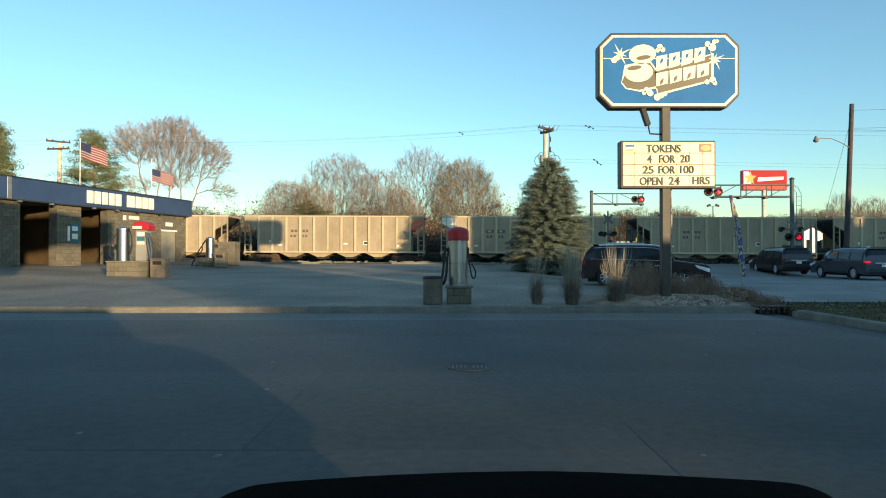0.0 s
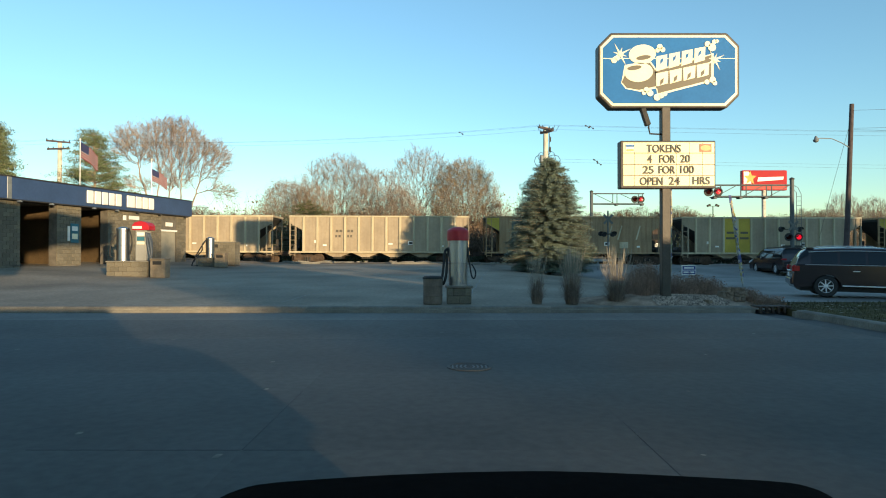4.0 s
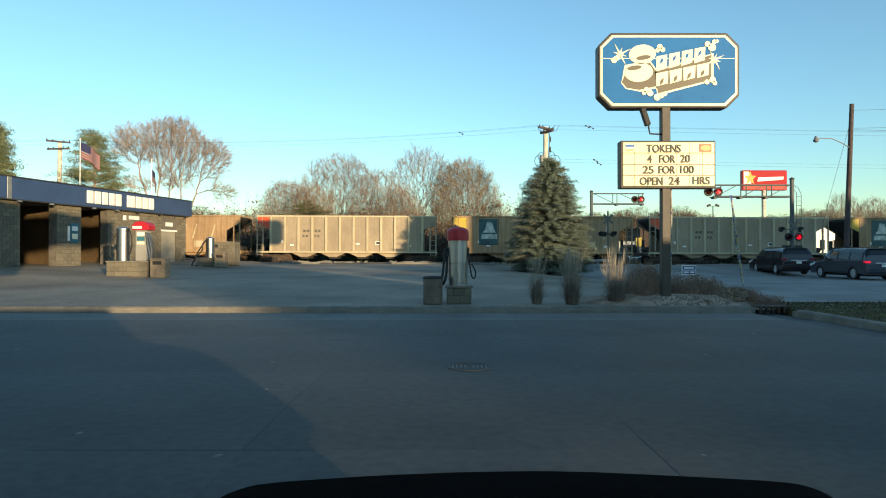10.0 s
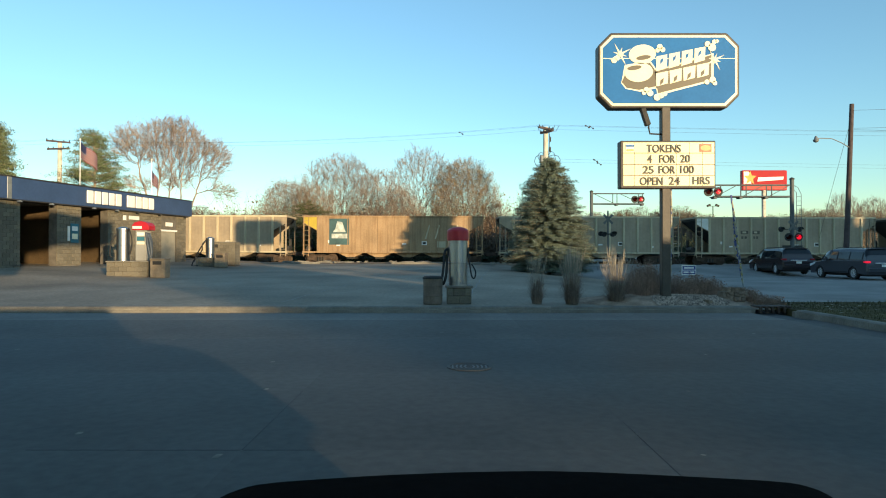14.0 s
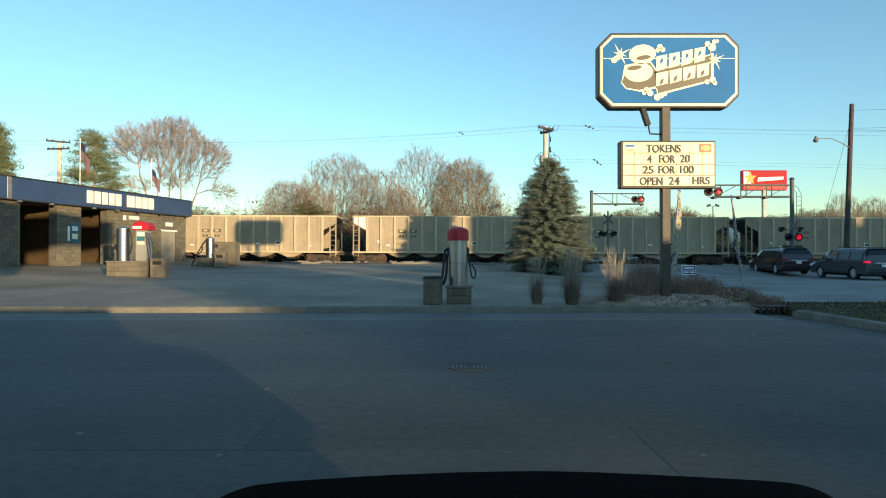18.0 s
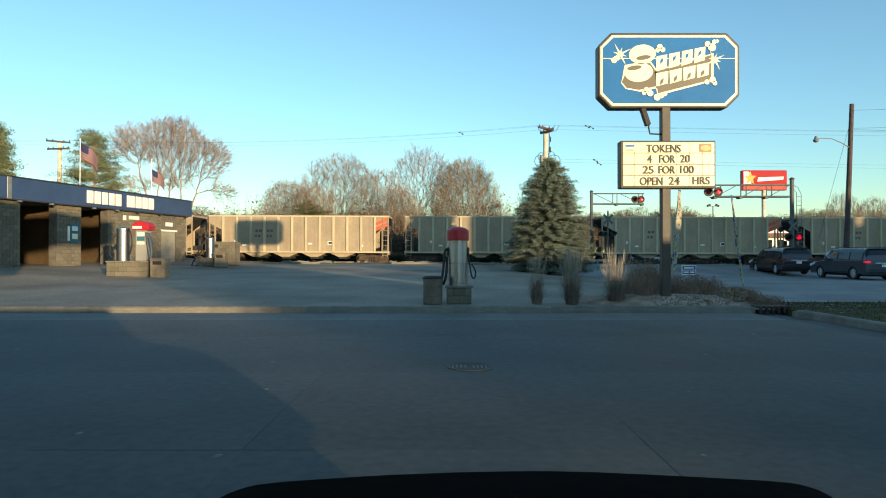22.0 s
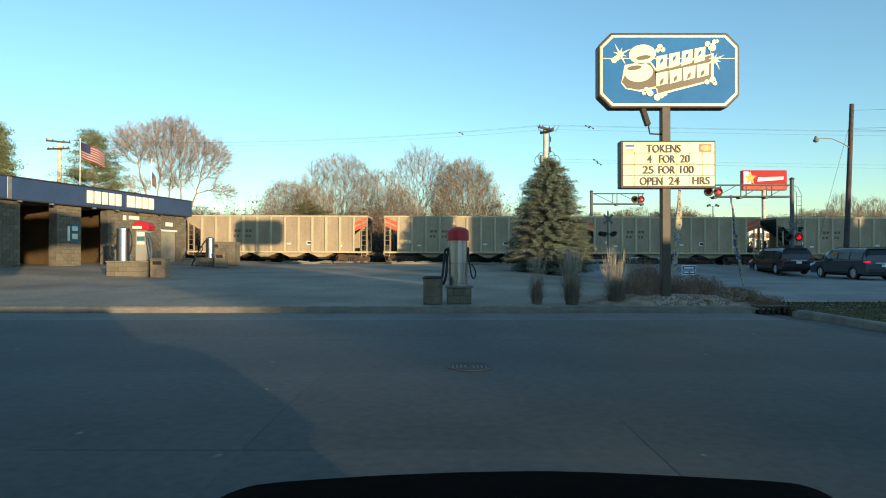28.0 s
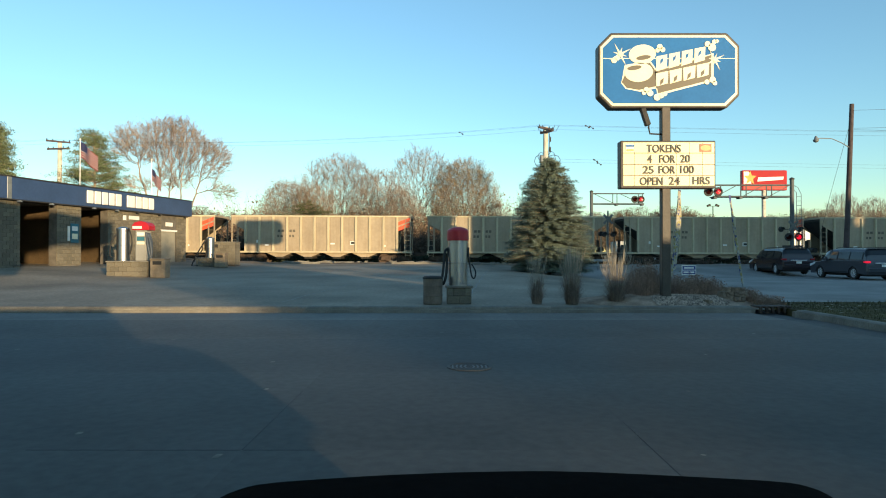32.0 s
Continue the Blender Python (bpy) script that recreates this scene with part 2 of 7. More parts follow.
def part(name, geo, mat, parent=None, label="", smooth=False, m=None):
    """One mesh object, under a thing or a part."""
    ob = new(name, geo.mesh(name, mat, smooth))
    if parent:
        ob.parent = parent
    if m:
        ob.matrix_basis = m
    if label:
        tagged(ob, label)
    return ob


def twin(ob, m, parent=None):
    """Another object on the same mesh, with no parts."""
    o = new(ob.name.split(".")[0], ob.data)
    o.parent = parent if parent else ob.parent
    o.matrix_basis = m
    return o


def thing(name, label, category, m=None, group="", kind=""):
    ob = new(name)
    ob.empty_display_size = 0.2
    if m:
        ob.matrix_basis = m
    return tagged(ob, label, category, group, kind)


def setting(name, geo, mat, label="", m=None, smooth=False):
    return tagged(part(name, geo, mat, None, label, smooth, m), kind="structure")


def lettering(name, text, size, mat, parent, m, depth=0.01, stretch=1.0):
    """Words in the built-in font as a mesh, standing in the plane x-z of m."""
    cu = bpy.data.curves.new(name, "FONT")
    cu.body, cu.size, cu.extrude, cu.align_x, cu.align_y = text, size, depth, "CENTER", "CENTER"
    cu.offset = size * 0.010
    tmp = bpy.data.objects.new(name, cu)
    me = bpy.data.meshes.new_from_object(tmp)
    bpy.data.objects.remove(tmp)
    me.materials.clear()
    me.materials.append(mat)
    me.transform(Matrix.Rotation(radians(90), 4, "X") @ Matrix.Diagonal((stretch, 1, 1, 1)))
    ob = new(name, me)
    ob.parent = parent
    ob.matrix_basis = m
    return ob


# ---- the lie of the land
def smooth01(a):
    a = max(0.0, min(1.0, a))
    return a * a * (3 - 2 * a)


TRACK_Y, RAIL_Z, GRADE = 52.2, 0.685, -0.0036


def ground_z(x, y):
    """The height of the ground: the wash lot climbs to the tracks and to the wash building, the road lies lower."""
    lot = 0.13 + 0.022 * max(0.0, min(y, 46.0) - 16.0) + 0.045 * max(0.0, min(-13.0 - x, 9.0)) * smooth01((y - 20) / 8)
    road = 0.06 + 0.55 * smooth01((y - 40) / 8)
    w = smooth01((x - 1) / 9)
    z = lot * (1 - w) + road * w
    z -= 0.17 * smooth01((x - 7) / 7) * (1 - smooth01((y - 25) / 8))
    z = z * smooth01((y - 15.3) / 0.6)
    if y > 54:
        z = z + (0.35 - z) * smooth01((y - 54) / 14)
    return z


def place(px, py, y):
    """The x and z at which the ray through a picture point meets the plane at depth y."""
    a = radians(0.52)
    u = (441 - py) / LENS_PX
    fwd = math.cos(a) - u * math.sin(a)
    return (px - 784) / LENS_PX * y / fwd, EYE_Z + (u * math.cos(a) + math.sin(a)) * y / fwd


# ---- ground, pavements, kerbs
def sheet(xs, ys, lift):
    g = Geo()
    vs = [(x, y, ground_z(x, y) + lift) for y in ys for x in xs]
    n = len(xs)
    g.add(vs, [(j * n + i, j * n + i + 1, (j + 1) * n + i + 1, (j + 1) * n + i) for j in range(len(ys) - 1) for i in range(n - 1)])
    return g


def steps(a, b, d):
    n = max(1, round((b - a) / d))
    return [a + (b - a) * i / n for i in range(n + 1)]


XS = [-2500, -1200, -500, -200, -100] + steps(-60, 60, 1.5) + [100, 200, 500, 1200, 2500]
YS = [-400, -150, -60] + steps(-20, 13, 3) + steps(14, 72, 1.0) + [80, 95, 120, 180, 300, 700, 1500, 3500]
setting("ground", sheet(XS, YS, -0.07), EARTH, "bare brown earth with thin dry grass by the tracks", smooth=True)

setting("road", sheet(steps(8.6, 34, 1.2), steps(19.2, 75, 1.0), -0.005), ASPHALT, "grey asphalt road that crosses the railway", smooth=True)
wash_lot = setting("pavement_wash_lot", sheet(steps(-40, 8.6, 1.2), steps(15.8, 45.5, 0.9), 0.0), WASHLOT, "pale worn concrete lot of the car wash", smooth=True)

# joints and cracks in the wash lot, filled with dirt
WASH_JOINTS = (((-9.5, 17.0), (-6.2, 44)), ((-4.4, 17.0), (-1.4, 44)), ((0.6, 17.0), (3.4, 44)), ((-14.0, 22.0), (-11.0, 44)), ((-16.0, 24.5), (6.0, 20.0)), ((-15.5, 30.2), (7.0, 26.0)), ((-13.5, 35.6), (7.5, 32.0)), ((-7.5, 21.5), (-2.2, 23.4)))
for (ax, ay), (bx, by) in WASH_JOINTS:
    line = Geo()
    n = 40
    d = Vector((by - ay, ax - bx, 0)).normalized() * 0.016
    pts = [Vector((ax + (bx - ax) * k / n + 0.03 * math.sin(k * 1.7), ay + (by - ay) * k / n + 0.03 * math.sin(k * 1.1), 0)) for k in range(n + 1)]
    line.add([(p.x + s * d.x, p.y + s * d.y, ground_z(p.x, p.y) + 0.006) for p in pts for s in (-1, 1)], [(2 * k, 2 * k + 1, 2 * k + 3, 2 * k + 2) for k in range(n)])
    part("joint_filler", line, ASPHALT, wash_lot)

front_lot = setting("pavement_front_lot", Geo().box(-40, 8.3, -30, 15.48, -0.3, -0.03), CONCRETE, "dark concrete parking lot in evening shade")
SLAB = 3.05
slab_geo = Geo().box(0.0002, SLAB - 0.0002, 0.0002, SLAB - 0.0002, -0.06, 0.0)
slab_first = slab_lit = None
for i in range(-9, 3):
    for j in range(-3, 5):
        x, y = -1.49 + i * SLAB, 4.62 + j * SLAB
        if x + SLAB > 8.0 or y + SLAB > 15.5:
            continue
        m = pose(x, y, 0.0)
        # the far row takes the brighter copy to grade the lot's light
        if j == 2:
            if slab_lit is None:
                slab_lit = part("slab", slab_geo, CONCRETE_LIT, front_lot, m=m)
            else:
                twin(slab_lit, m, front_lot)
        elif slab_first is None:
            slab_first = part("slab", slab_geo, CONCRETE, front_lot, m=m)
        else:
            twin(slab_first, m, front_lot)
# the kerb row takes the brightest copy
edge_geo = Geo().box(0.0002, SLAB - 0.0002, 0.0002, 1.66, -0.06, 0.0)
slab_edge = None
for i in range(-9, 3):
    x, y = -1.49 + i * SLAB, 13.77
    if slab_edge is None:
        slab_edge = part("gutter_slab", edge_geo, CONCRETE_LIT_EDGE, front_lot, m=pose(x, y, 0))
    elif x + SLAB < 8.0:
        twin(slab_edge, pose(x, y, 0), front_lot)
strip_geo = Geo().box(0, 8.25 - 7.66, 0.001, SLAB - 0.001, -0.06, 0.0, bevel=0.0015)
# dark filler where the joints have opened
for fx0, fx1, fy0, fy1 in ((-1.496, -1.487, 4.63, 5.5), (-1.494, -1.488, 5.62, 6.6), (-2.35, -1.5, 4.616, 4.624), (-1.48, -0.95, 4.617, 4.623), (1.557, 1.565, 4.0, 5.0), (1.558, 1.563, 5.05, 5.4), (-3.1, -2.4, 4.618, 4.622)):
    part("joint_filler", Geo().box(fx0, fx1, fy0, fy1, -0.02, 0.0015), BLACK, front_lot)
strip = part("slab", strip_geo, CONCRETE, front_lot, m=pose(7.665, 4.62, 0))
for j in (-3, -2, -1, 1, 2):
    twin(strip, pose(7.665, 4.62 + j * SLAB, 0), front_lot)

kerb = setting("kerb_front", Geo().box(-40, 7.8, 15.52, 15.8, -0.2, 0.10), KERB, "pale concrete kerb between the two lots")
kerb_prof = [(15.5, -0.05), (15.53, 0.13), (15.57, 0.155), (15.8, 0.155), (15.8, -0.05)]
kerb_piece = part("kerb_stone", Geo().prism([(a, b) for a, b in kerb_prof], 0.004, 3.046, "x"), KERB, kerb, m=pose(-40, 0, 0))
for i in range(1, 15):
    twin(kerb_piece, pose(-40 + i * 3.05, 0, 0), kerb)
short = Geo().prism(kerb_prof, 0.004, 1.95, "x")
part("kerb_stone", short, KERB, kerb, m=pose(-40 + 15 * 3.05, 0, 0))
kerb_side = setting("kerb_side", Geo().box(8.31, 8.51, -25, 14.8, -0.2, 0.10), KERB_DULL, "concrete kerb along the grass verge")
side_piece = part("kerb_stone", Geo().prism([(8.28, -0.05), (8.31, 0.12), (8.35, 0.145), (8.53, 0.145), (8.53, -0.05)], 0.004, 3.046, "y"), KERB_DULL, kerb_side, m=pose(0, -25, 0))
for i in range(1, 13):
    twin(side_piece, pose(0, -25 + i * 3.05, 0), kerb_side)

# storm drain inlet in the corner of the kerb
inlet = thing("storm_drain_inlet", "rusty iron storm drain inlet set in the kerb corner", "storm drain", pose(8.28, 15.35, 0))
part("throat", Geo().box(-0.42, 0.34, 0.10, 0.5, -0.25, 0.02), BLACK, inlet)
part("hood", Geo().box(-0.44, 0.36, 0.08, 0.52, 0.13, 0.17, bevel=0.01), TRUCK_STEEL, inlet)
bar = part("bar", Geo().box(-0.025, 0.025, 0.02, 0.10, 0.0, 0.16, bevel=0.006), TRUCK_STEEL, inlet, m=pose(-0.4, 0, 0))
for i in range(1, 6):
    twin(bar, pose(-0.4 + i * 0.145, 0, 0), inlet)

# round drain cover in the front lot
drain = thing("drain_cover", "round iron drain grate in the concrete lot", "drain cover", pose(0.34, 8.02, 0.0))
part("rim", Geo().lathe([(0.29, 0.001), (0.29, 0.012), (0.255, 0.012), (0.255, 0.002)], 32), CONCRETE, drain, "worn concrete-grey rim")
part("grate", Geo().lathe([(0.254, 0.001), (0.254, 0.006), (0.01, 0.006), (0.01, 0.001)], 32), DARK_STEEL, drain)
for k in range(4):
    for sgn in (-1, 1):
        part("grate_bar", Geo().prism([(sgn * (0.03 + k * 0.058), -0.1), (sgn * (0.05 + k * 0.058), -0.1), (sgn * (0.075 + k * 0.05), 0), (sgn * (0.05 + k * 0.058), 0.1), (sgn * (0.03 + k * 0.058), 0.1), (sgn * (0.055 + k * 0.05), 0)], 0.005, 0.012, "z"), MAST, drain)

# leaves and gum spots on the concrete
spots = Geo()
for x, y, s in ((-1.9, 6.7, 0.05), (-2.95, 5.05, 0.05), (-1.62, 4.48, 0.06), (1.88, 4.5, 0.025), (0.3, 3.9, 0.04), (-0.02, 11.6, 0.06), (-4.6, 10.6, 0.05), (5.7, 11.4, 0.06), (-2.3, 8.4, 0.06), (2.6, 6.6, 0.03), (3.8, 9.0, 0.04), (-6.5, 9.5, 0.05)):
    spots.add([(x + s * math.cos(k * 1.047) * (0.7 + 0.3 * math.sin(k * 2.3 + x)), y + 0.8 * s * math.sin(k * 1.047), 0.003 + 0.001 * (k % 2)) for k in range(6)], [(0, 1, 2, 3, 4, 5)])
tagged(part("fallen_leaves", spots, KERB), "scattered pale leaves on the dark concrete", "leaves", kind="stuff")

# grass verge on the right
rng = random.Random(4)
verge = setting("ground_verge", Geo().box(8.53, 60, -25, 16.8, -0.2, 0.115).box(9.2, 60, 16.8, 17.7, -0.2, 0.10), GRASS, "dull green grass verge with fallen leaves")
blades = Geo()
for k in range(9000):
    x, y = rng.uniform(8.56, 17), rng.uniform(9.5, 17.6)
    if y > 16.8 and x < 9.3:
        continue
    a, h, w = rng.uniform(0, 6.28), rng.uniform(0.03, 0.09), 0.008
    dx, dy = math.cos(a) * w, math.sin(a) * w
    lx, ly = rng.uniform(-0.03, 0.03), rng.uniform(-0.03, 0.03)
    blades.add([(x - dx, y - dy, 0.1), (x + dx, y + dy, 0.1), (x + lx, y + ly, 0.1 + h)], [(0, 1, 2)])
tagged(part("grass_blades", blades, GRASS), "short green and straw-coloured grass blades", "grass", kind="stuff")
litter = Geo()
for k in range(330):
    x, y, a, s = rng.uniform(8.6, 16), rng.uniform(9.5, 17), rng.uniform(0, 6.28), rng.uniform(0.03, 0.07)
    c, sn = math.cos(a) * s, math.sin(a) * s
    litter.add([(x - c, y - sn, 0.135), (x + sn, y - c, 0.15), (x + c, y + sn, 0.137), (x - sn, y + c, 0.15)], [(0, 1, 2, 3)])
tagged(part("fallen_leaves", litter, DRYGRASS), "pale dry leaves lying on the grass", "leaves", kind="stuff")


# ---- railway
def rail_z(x):
    return RAIL_Z + GRADE * (x + 15.5)


bed = Geo()
bed.add([(x, y, rail_z(x) + dz) for x in (-420, 420) for y, dz in ((48.6, -0.75), (50.4, -0.28), (54.0, -0.28), (55.9, -0.75))],
        [(0, 1, 5, 4), (1, 2, 6, 5), (2, 3, 7, 6)])
setting("track_ballast", bed, BALLAST, "dark ballast bed of the railway")
stones = Geo()
for k in range(2600):
    x, y = rng.uniform(-24, 40), rng.uniform(48.9, 50.5)
    z = rail_z(x) - 0.28 - max(0, 50.4 - y) * 0.26
    s = rng.uniform(0.04, 0.12)
    stones.add([(x - s, y, z), (x, y - s, z), (x + s, y, z), (x, y + s, z), (x + s * 0.2, y, z + s)], [(0, 1, 4), (1, 2, 4), (2, 3, 4), (3, 0, 4)])
tagged(part("ballast_stones", stones, BALLAST), "loose dark ballast stones beside the rails", "gravel", kind="stuff")
for y in (TRACK_Y - 0.72, TRACK_Y + 0.72):
    rail = Geo()
    for a, b, z0, z1 in ((-0.07, 0.07, -0.17, -0.15), (-0.01, 0.01, -0.15, -0.035), (-0.036, 0.036, -0.035, 0.0)):
        rail.add([(x, y + d, rail_z(x) + z) for x in (-420, 420) for d in (a, b) for z in (z0, z1)], [(0, 1, 3, 2), (4, 6, 7, 5), (0, 4, 5, 1), (2, 3, 7, 6), (1, 5, 7, 3), (0, 2, 6, 4)])
    tagged(part("rail", rail, TRUCK_STEEL), "rusty steel running rail on the ballast", "rail", kind="structure")
sleeper = tagged(part("sleeper", Geo().box(-0.11, 0.11, -1.3, 1.3, -0.36, -0.17, bevel=0.01), WOOD, m=pose(-24, TRACK_Y, rail_z(-24))), "weathered timber railway sleeper", "sleeper", "sleepers under the rails")
for i in range(1, 110):
    x = -24 + i * 0.58
    o = new("sleeper", sleeper.data)
    o.matrix_basis = pose(x, TRACK_Y, rail_z(x))
    tagged(o, "weathered timber railway sleeper", "sleeper", "sleepers under the rails")
# concrete stops along the lot's far edge
stop_geo = Geo().prism([(-0.12, 0), (-0.09, 0.15), (0.09, 0.15), (0.12, 0)], -1.1, 1.1, "x", bevel=0.02)
stop = None
for px, y in ((540, 45.2), (600, 46.2), (720, 44.6), (770, 45.0), (850, 44.2)):
    x = (px - 784) / LENS_PX * y
    o = part("wheel_stop", stop_geo, KERB, m=pose(x, y, ground_z(x, y)))
    tagged(o, "sunlit concrete wheel stop at the lot's edge", "wheel stop", "wheel stops by the tracks")



def chunk(x, y, a, b, h, turn, seed):
    """A broken slab of concrete with a rough edge."""
    bm_ = bmesh.new()
    bmesh.ops.create_cube(bm_, size=1)
    bmesh.ops.subdivide_edges(bm_, edges=bm_.edges[:], cuts=1, use_grid_fill=True)
    for v in bm_.verts:
        n_ = noise.noise(v.co * 2.1 + Vector((seed * 2.7, seed, 0)))
        v.co = Vector((v.co.x * a * (1 + 0.4 * n_), v.co.y * b * (1 + 0.35 * n_), (v.co.z + 0.4) * h * (1 + 0.5 * n_)))
    o = part("rubble", Geo().bm(bm_), KERB, m=pose(x, y, ground_z(x, y), seed % 7 - 3, seed % 9 - 4, turn))
    return tagged(o, "broken concrete chunk lying at the lot's edge", "rubble", "rubble by the tracks")


r_ = random.Random(77)
for i in range(34):
    px = r_.choice((r_.uniform(505, 580), r_.uniform(585, 690), r_.uniform(690, 760), r_.uniform(840, 900)))
    y = r_.uniform(45.6, 47.2)
    big = r_.random() < 0.35
    chunk((px - 784) / LENS_PX * y, y, r_.uniform(0.5, 1.0) if big else r_.uniform(0.15, 0.4), r_.uniform(0.2, 0.5), r_.uniform(0.10, 0.22), r_.uniform(-30, 30), i)
dirt = Geo()
dx_ = steps(-21, 6.5, 0.5)
dirt.add([(x, y + 0.25 * noise.noise(Vector((x * 0.7, y, 3))), ground_z(x, y) + 0.01 + (0.06 + 0.09 * noise.noise(Vector((x, y * 2, 0)))) * (0.0 if y in (45.2, 48.4) else 1.0)) for y in (45.2, 46.0, 46.9, 47.6, 48.4) for x in dx_],
         [(j * len(dx_) + i, j * len(dx_) + i + 1, (j + 1) * len(dx_) + i + 1, (j + 1) * len(dx_) + i) for j in range(4) for i in range(len(dx_) - 1)])
tagged(part("dirt_strip", dirt, DIRT, smooth=True), "strip of bare brown dirt beside the ballast", kind="structure")

# ---- plain walls added behind the camera, unseen, to shape the lot's shade
setting("wall_store", Geo().box(-22, 7.6, -10.5, -10, -0.1, 2.5), CONCRETE, "unseen left shade wall added behind the camera")
setting("wall_shop", Geo().box(14.1, 20.4, -10.5, -10, -0.1, 5.6), CONCRETE, "unseen middle shade wall added behind the camera")
setting("wall_low", Geo().box(20.42, 21.6, -10.5, -10, -0.1, 3.3), CONCRETE, "unseen low shade wall added behind the camera")
setting("wall_annex", Geo().box(21.62, 26.0, -10.5, -10, -0.1, 4.3).box(26.0, 40.18, -10.5, -10, -0.1, 5.5), CONCRETE, "unseen low shade wall added behind the camera")
# one small opening is cut near its top for the train's sun spot
setting("wall_hall", Geo().box(40.2, 71.45, -10.5, -10, -0.1, 10.6).box(72.2, 120, -10.5, -10, -0.1, 10.6).box(71.45, 72.2, -10.5, -10, -0.1, 9.5).box(71.45, 72.2, -10.5, -10, 10.3, 10.6), CONCRETE, "unseen tall shade wall added behind the camera")
# a far wall, added unseen, throws the soft edge of the lot's shade
setting("wall_block", Geo().box(129.0, 134.5, -199, -197, -1.0, 22.9), CONCRETE, "unseen far shade wall added behind the camera")
# unseen canopy, put in for the shade band on the wash front
canopy = thing("canopy", "unseen flat canopy that shades the wash front", "canopy", pose(0, 0, 0), kind="structure")
part("deck", Geo().box(-18, 3.8, -8.5, -0.6, 5.5, 6.85, bevel=0.03), WHITE_PAINT, canopy)
# slab added to hide sky from the concrete near the camera
part("overhang", Geo().box(-18, 1.2, -0.59, 3.4, 5.52, 5.64, bevel=0.02), WHITE_PAINT, canopy, "thin slab added to dim the near concrete")
# low box added to shade the left pier of the wash
part("fascia", Geo().box(-9.0, -1.25, -1.2, -0.7, 3.1, 5.5), WHITE_PAINT, canopy)
for x in (-14, -6):
    part("column", Geo().box(x - 0.15, x + 0.15, -5.2, -4.9, -0.05, 5.5), WHITE_PAINT, canopy)

# ---- the car wash
WASH = Matrix.Translation((-21.2, 29.7, 0)) @ Matrix.Rotation(math.atan2(14.3, 3.1), 4, "Z")  # x runs along the front, y runs inwards
wash = thing("car_wash_building", "tan concrete-block self-service car wash with a blue metal fascia", "building", WASH)
B0, B1, DEEP = 0.35, 4.16, 7.0
PIERS = ((-1.2, 1.09), (3.31, 4.96), (6.96, 11.77))
for a, b in PIERS:
    part("wall", Geo().box(a + 0.01, b - 0.01, 0.02, 0.5, B0, B1), MORTAR, wash)
part("wall", Geo().box(13.37, 14.4, 0.02, 0.3, B0, B1).box(11.77, 13.37, 0.02, 0.3, 3.05, B1), MORTAR, wash)
for u in (0.3, 4.6, 8.2):
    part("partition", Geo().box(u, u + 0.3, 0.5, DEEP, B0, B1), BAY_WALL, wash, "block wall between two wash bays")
part("end_wall", Geo().box(14.1, 14.4, 0.3, DEEP, B0, B1), BLOCKWALL, wash)
part("wall", Geo().box(-9, -5.2, 0.02, 0.5, B0, B1), BLOCKWALL, wash)
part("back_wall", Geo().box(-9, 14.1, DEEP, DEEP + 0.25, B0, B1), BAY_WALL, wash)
part("bay_floor", Geo().box(-9, 14.1, 0.1, DEEP, B0, 0.80), WASHLOT, wash, "wet concrete floor of the wash bays")
part("roof", Geo().box(-9, 14.5, -0.2, DEEP + 0.3, B1 + 0.02, B1 + 0.25), GALV, wash)
part("fascia", Geo().box(-9, 14.63, -0.35, -0.2, 4.14, 5.2, bevel=0.02), BLUE_METAL, wash, "dark blue sheet-metal fascia")
part("fascia", Geo().box(14.48, 14.63, -0.2, DEEP + 0.3, 4.14, 5.2, bevel=0.02), BLUE_METAL, wash, "dark blue sheet-metal fascia")
part("coping", Geo().box(-9, 14.67, -0.39, -0.16, 5.2, 5.26, bevel=0.01), DARK_STEEL, wash)
part("soffit", Geo().box(-9, 14.4, -0.34, 0.6, 4.10, 4.14), DARK_STEEL, wash)
part("joint_strip", Geo().box(0.05, 0.30, -0.37, -0.345, 4.14, 5.2, bevel=0.01), GALV, wash, "pale metal joint strip")
# the word on the fascia, as plain white blocks, one for each letter
u = 4.95
for w in (0.46, 0.47, 0.44, 0.42, 0.46, 0.0, 0.66, 0.52, 0.46, 0.48):
    if w:
        part("letter_block", Geo().box(u, u + w, -0.44, -0.35, 4.32, 5.04, bevel=0.03), WHITE_PAINT, wash, "white channel letter block")
    u += (w + 0.10) if w else 0.38
door = part("door", Geo().box(11.82, 13.32, 0.06, 0.12, 0.85, 3.0, bevel=0.01), material("pale_steel_door", (0.28, 0.26, 0.205), 0.6, var=0.15), wash, "pale steel roll door")
part("lintel", Geo().box(11.7, 13.45, -0.03, 0.1, 3.0, 3.12, bevel=0.01), WHITE_PAINT, wash, "white door lintel")
for u0, u1, z0, z1, mat, lab in ((4.2, 4.75, 2.1, 3.15, TEAL, "blue and white instruction panel"), (4.0, 4.15, 2.2, 3.0, WHITE_PAINT, "narrow white notice"),
                                 (8.7, 9.6, 3.62, 3.85, WHITE_PAINT, "white notice board"), (8.2, 8.45, 3.55, 3.85, WHITE_PAINT, "small white notice"),
                                 (12.2, 12.9, 3.35, 3.62, WHITE_PAINT, "white notice above the door")):
    part("panel", Geo().box(u0, u1, -0.06, 0.0, z0, z1, bevel=0.01), mat, wash, lab)
part("bar", Geo().box(4.28, 4.66, -0.07, -0.058, 2.75, 3.0), WHITE_PAINT, wash)
part("bar", Geo().box(4.28, 4.66, -0.07, -0.058, 2.3, 2.6), CREAM, wash)
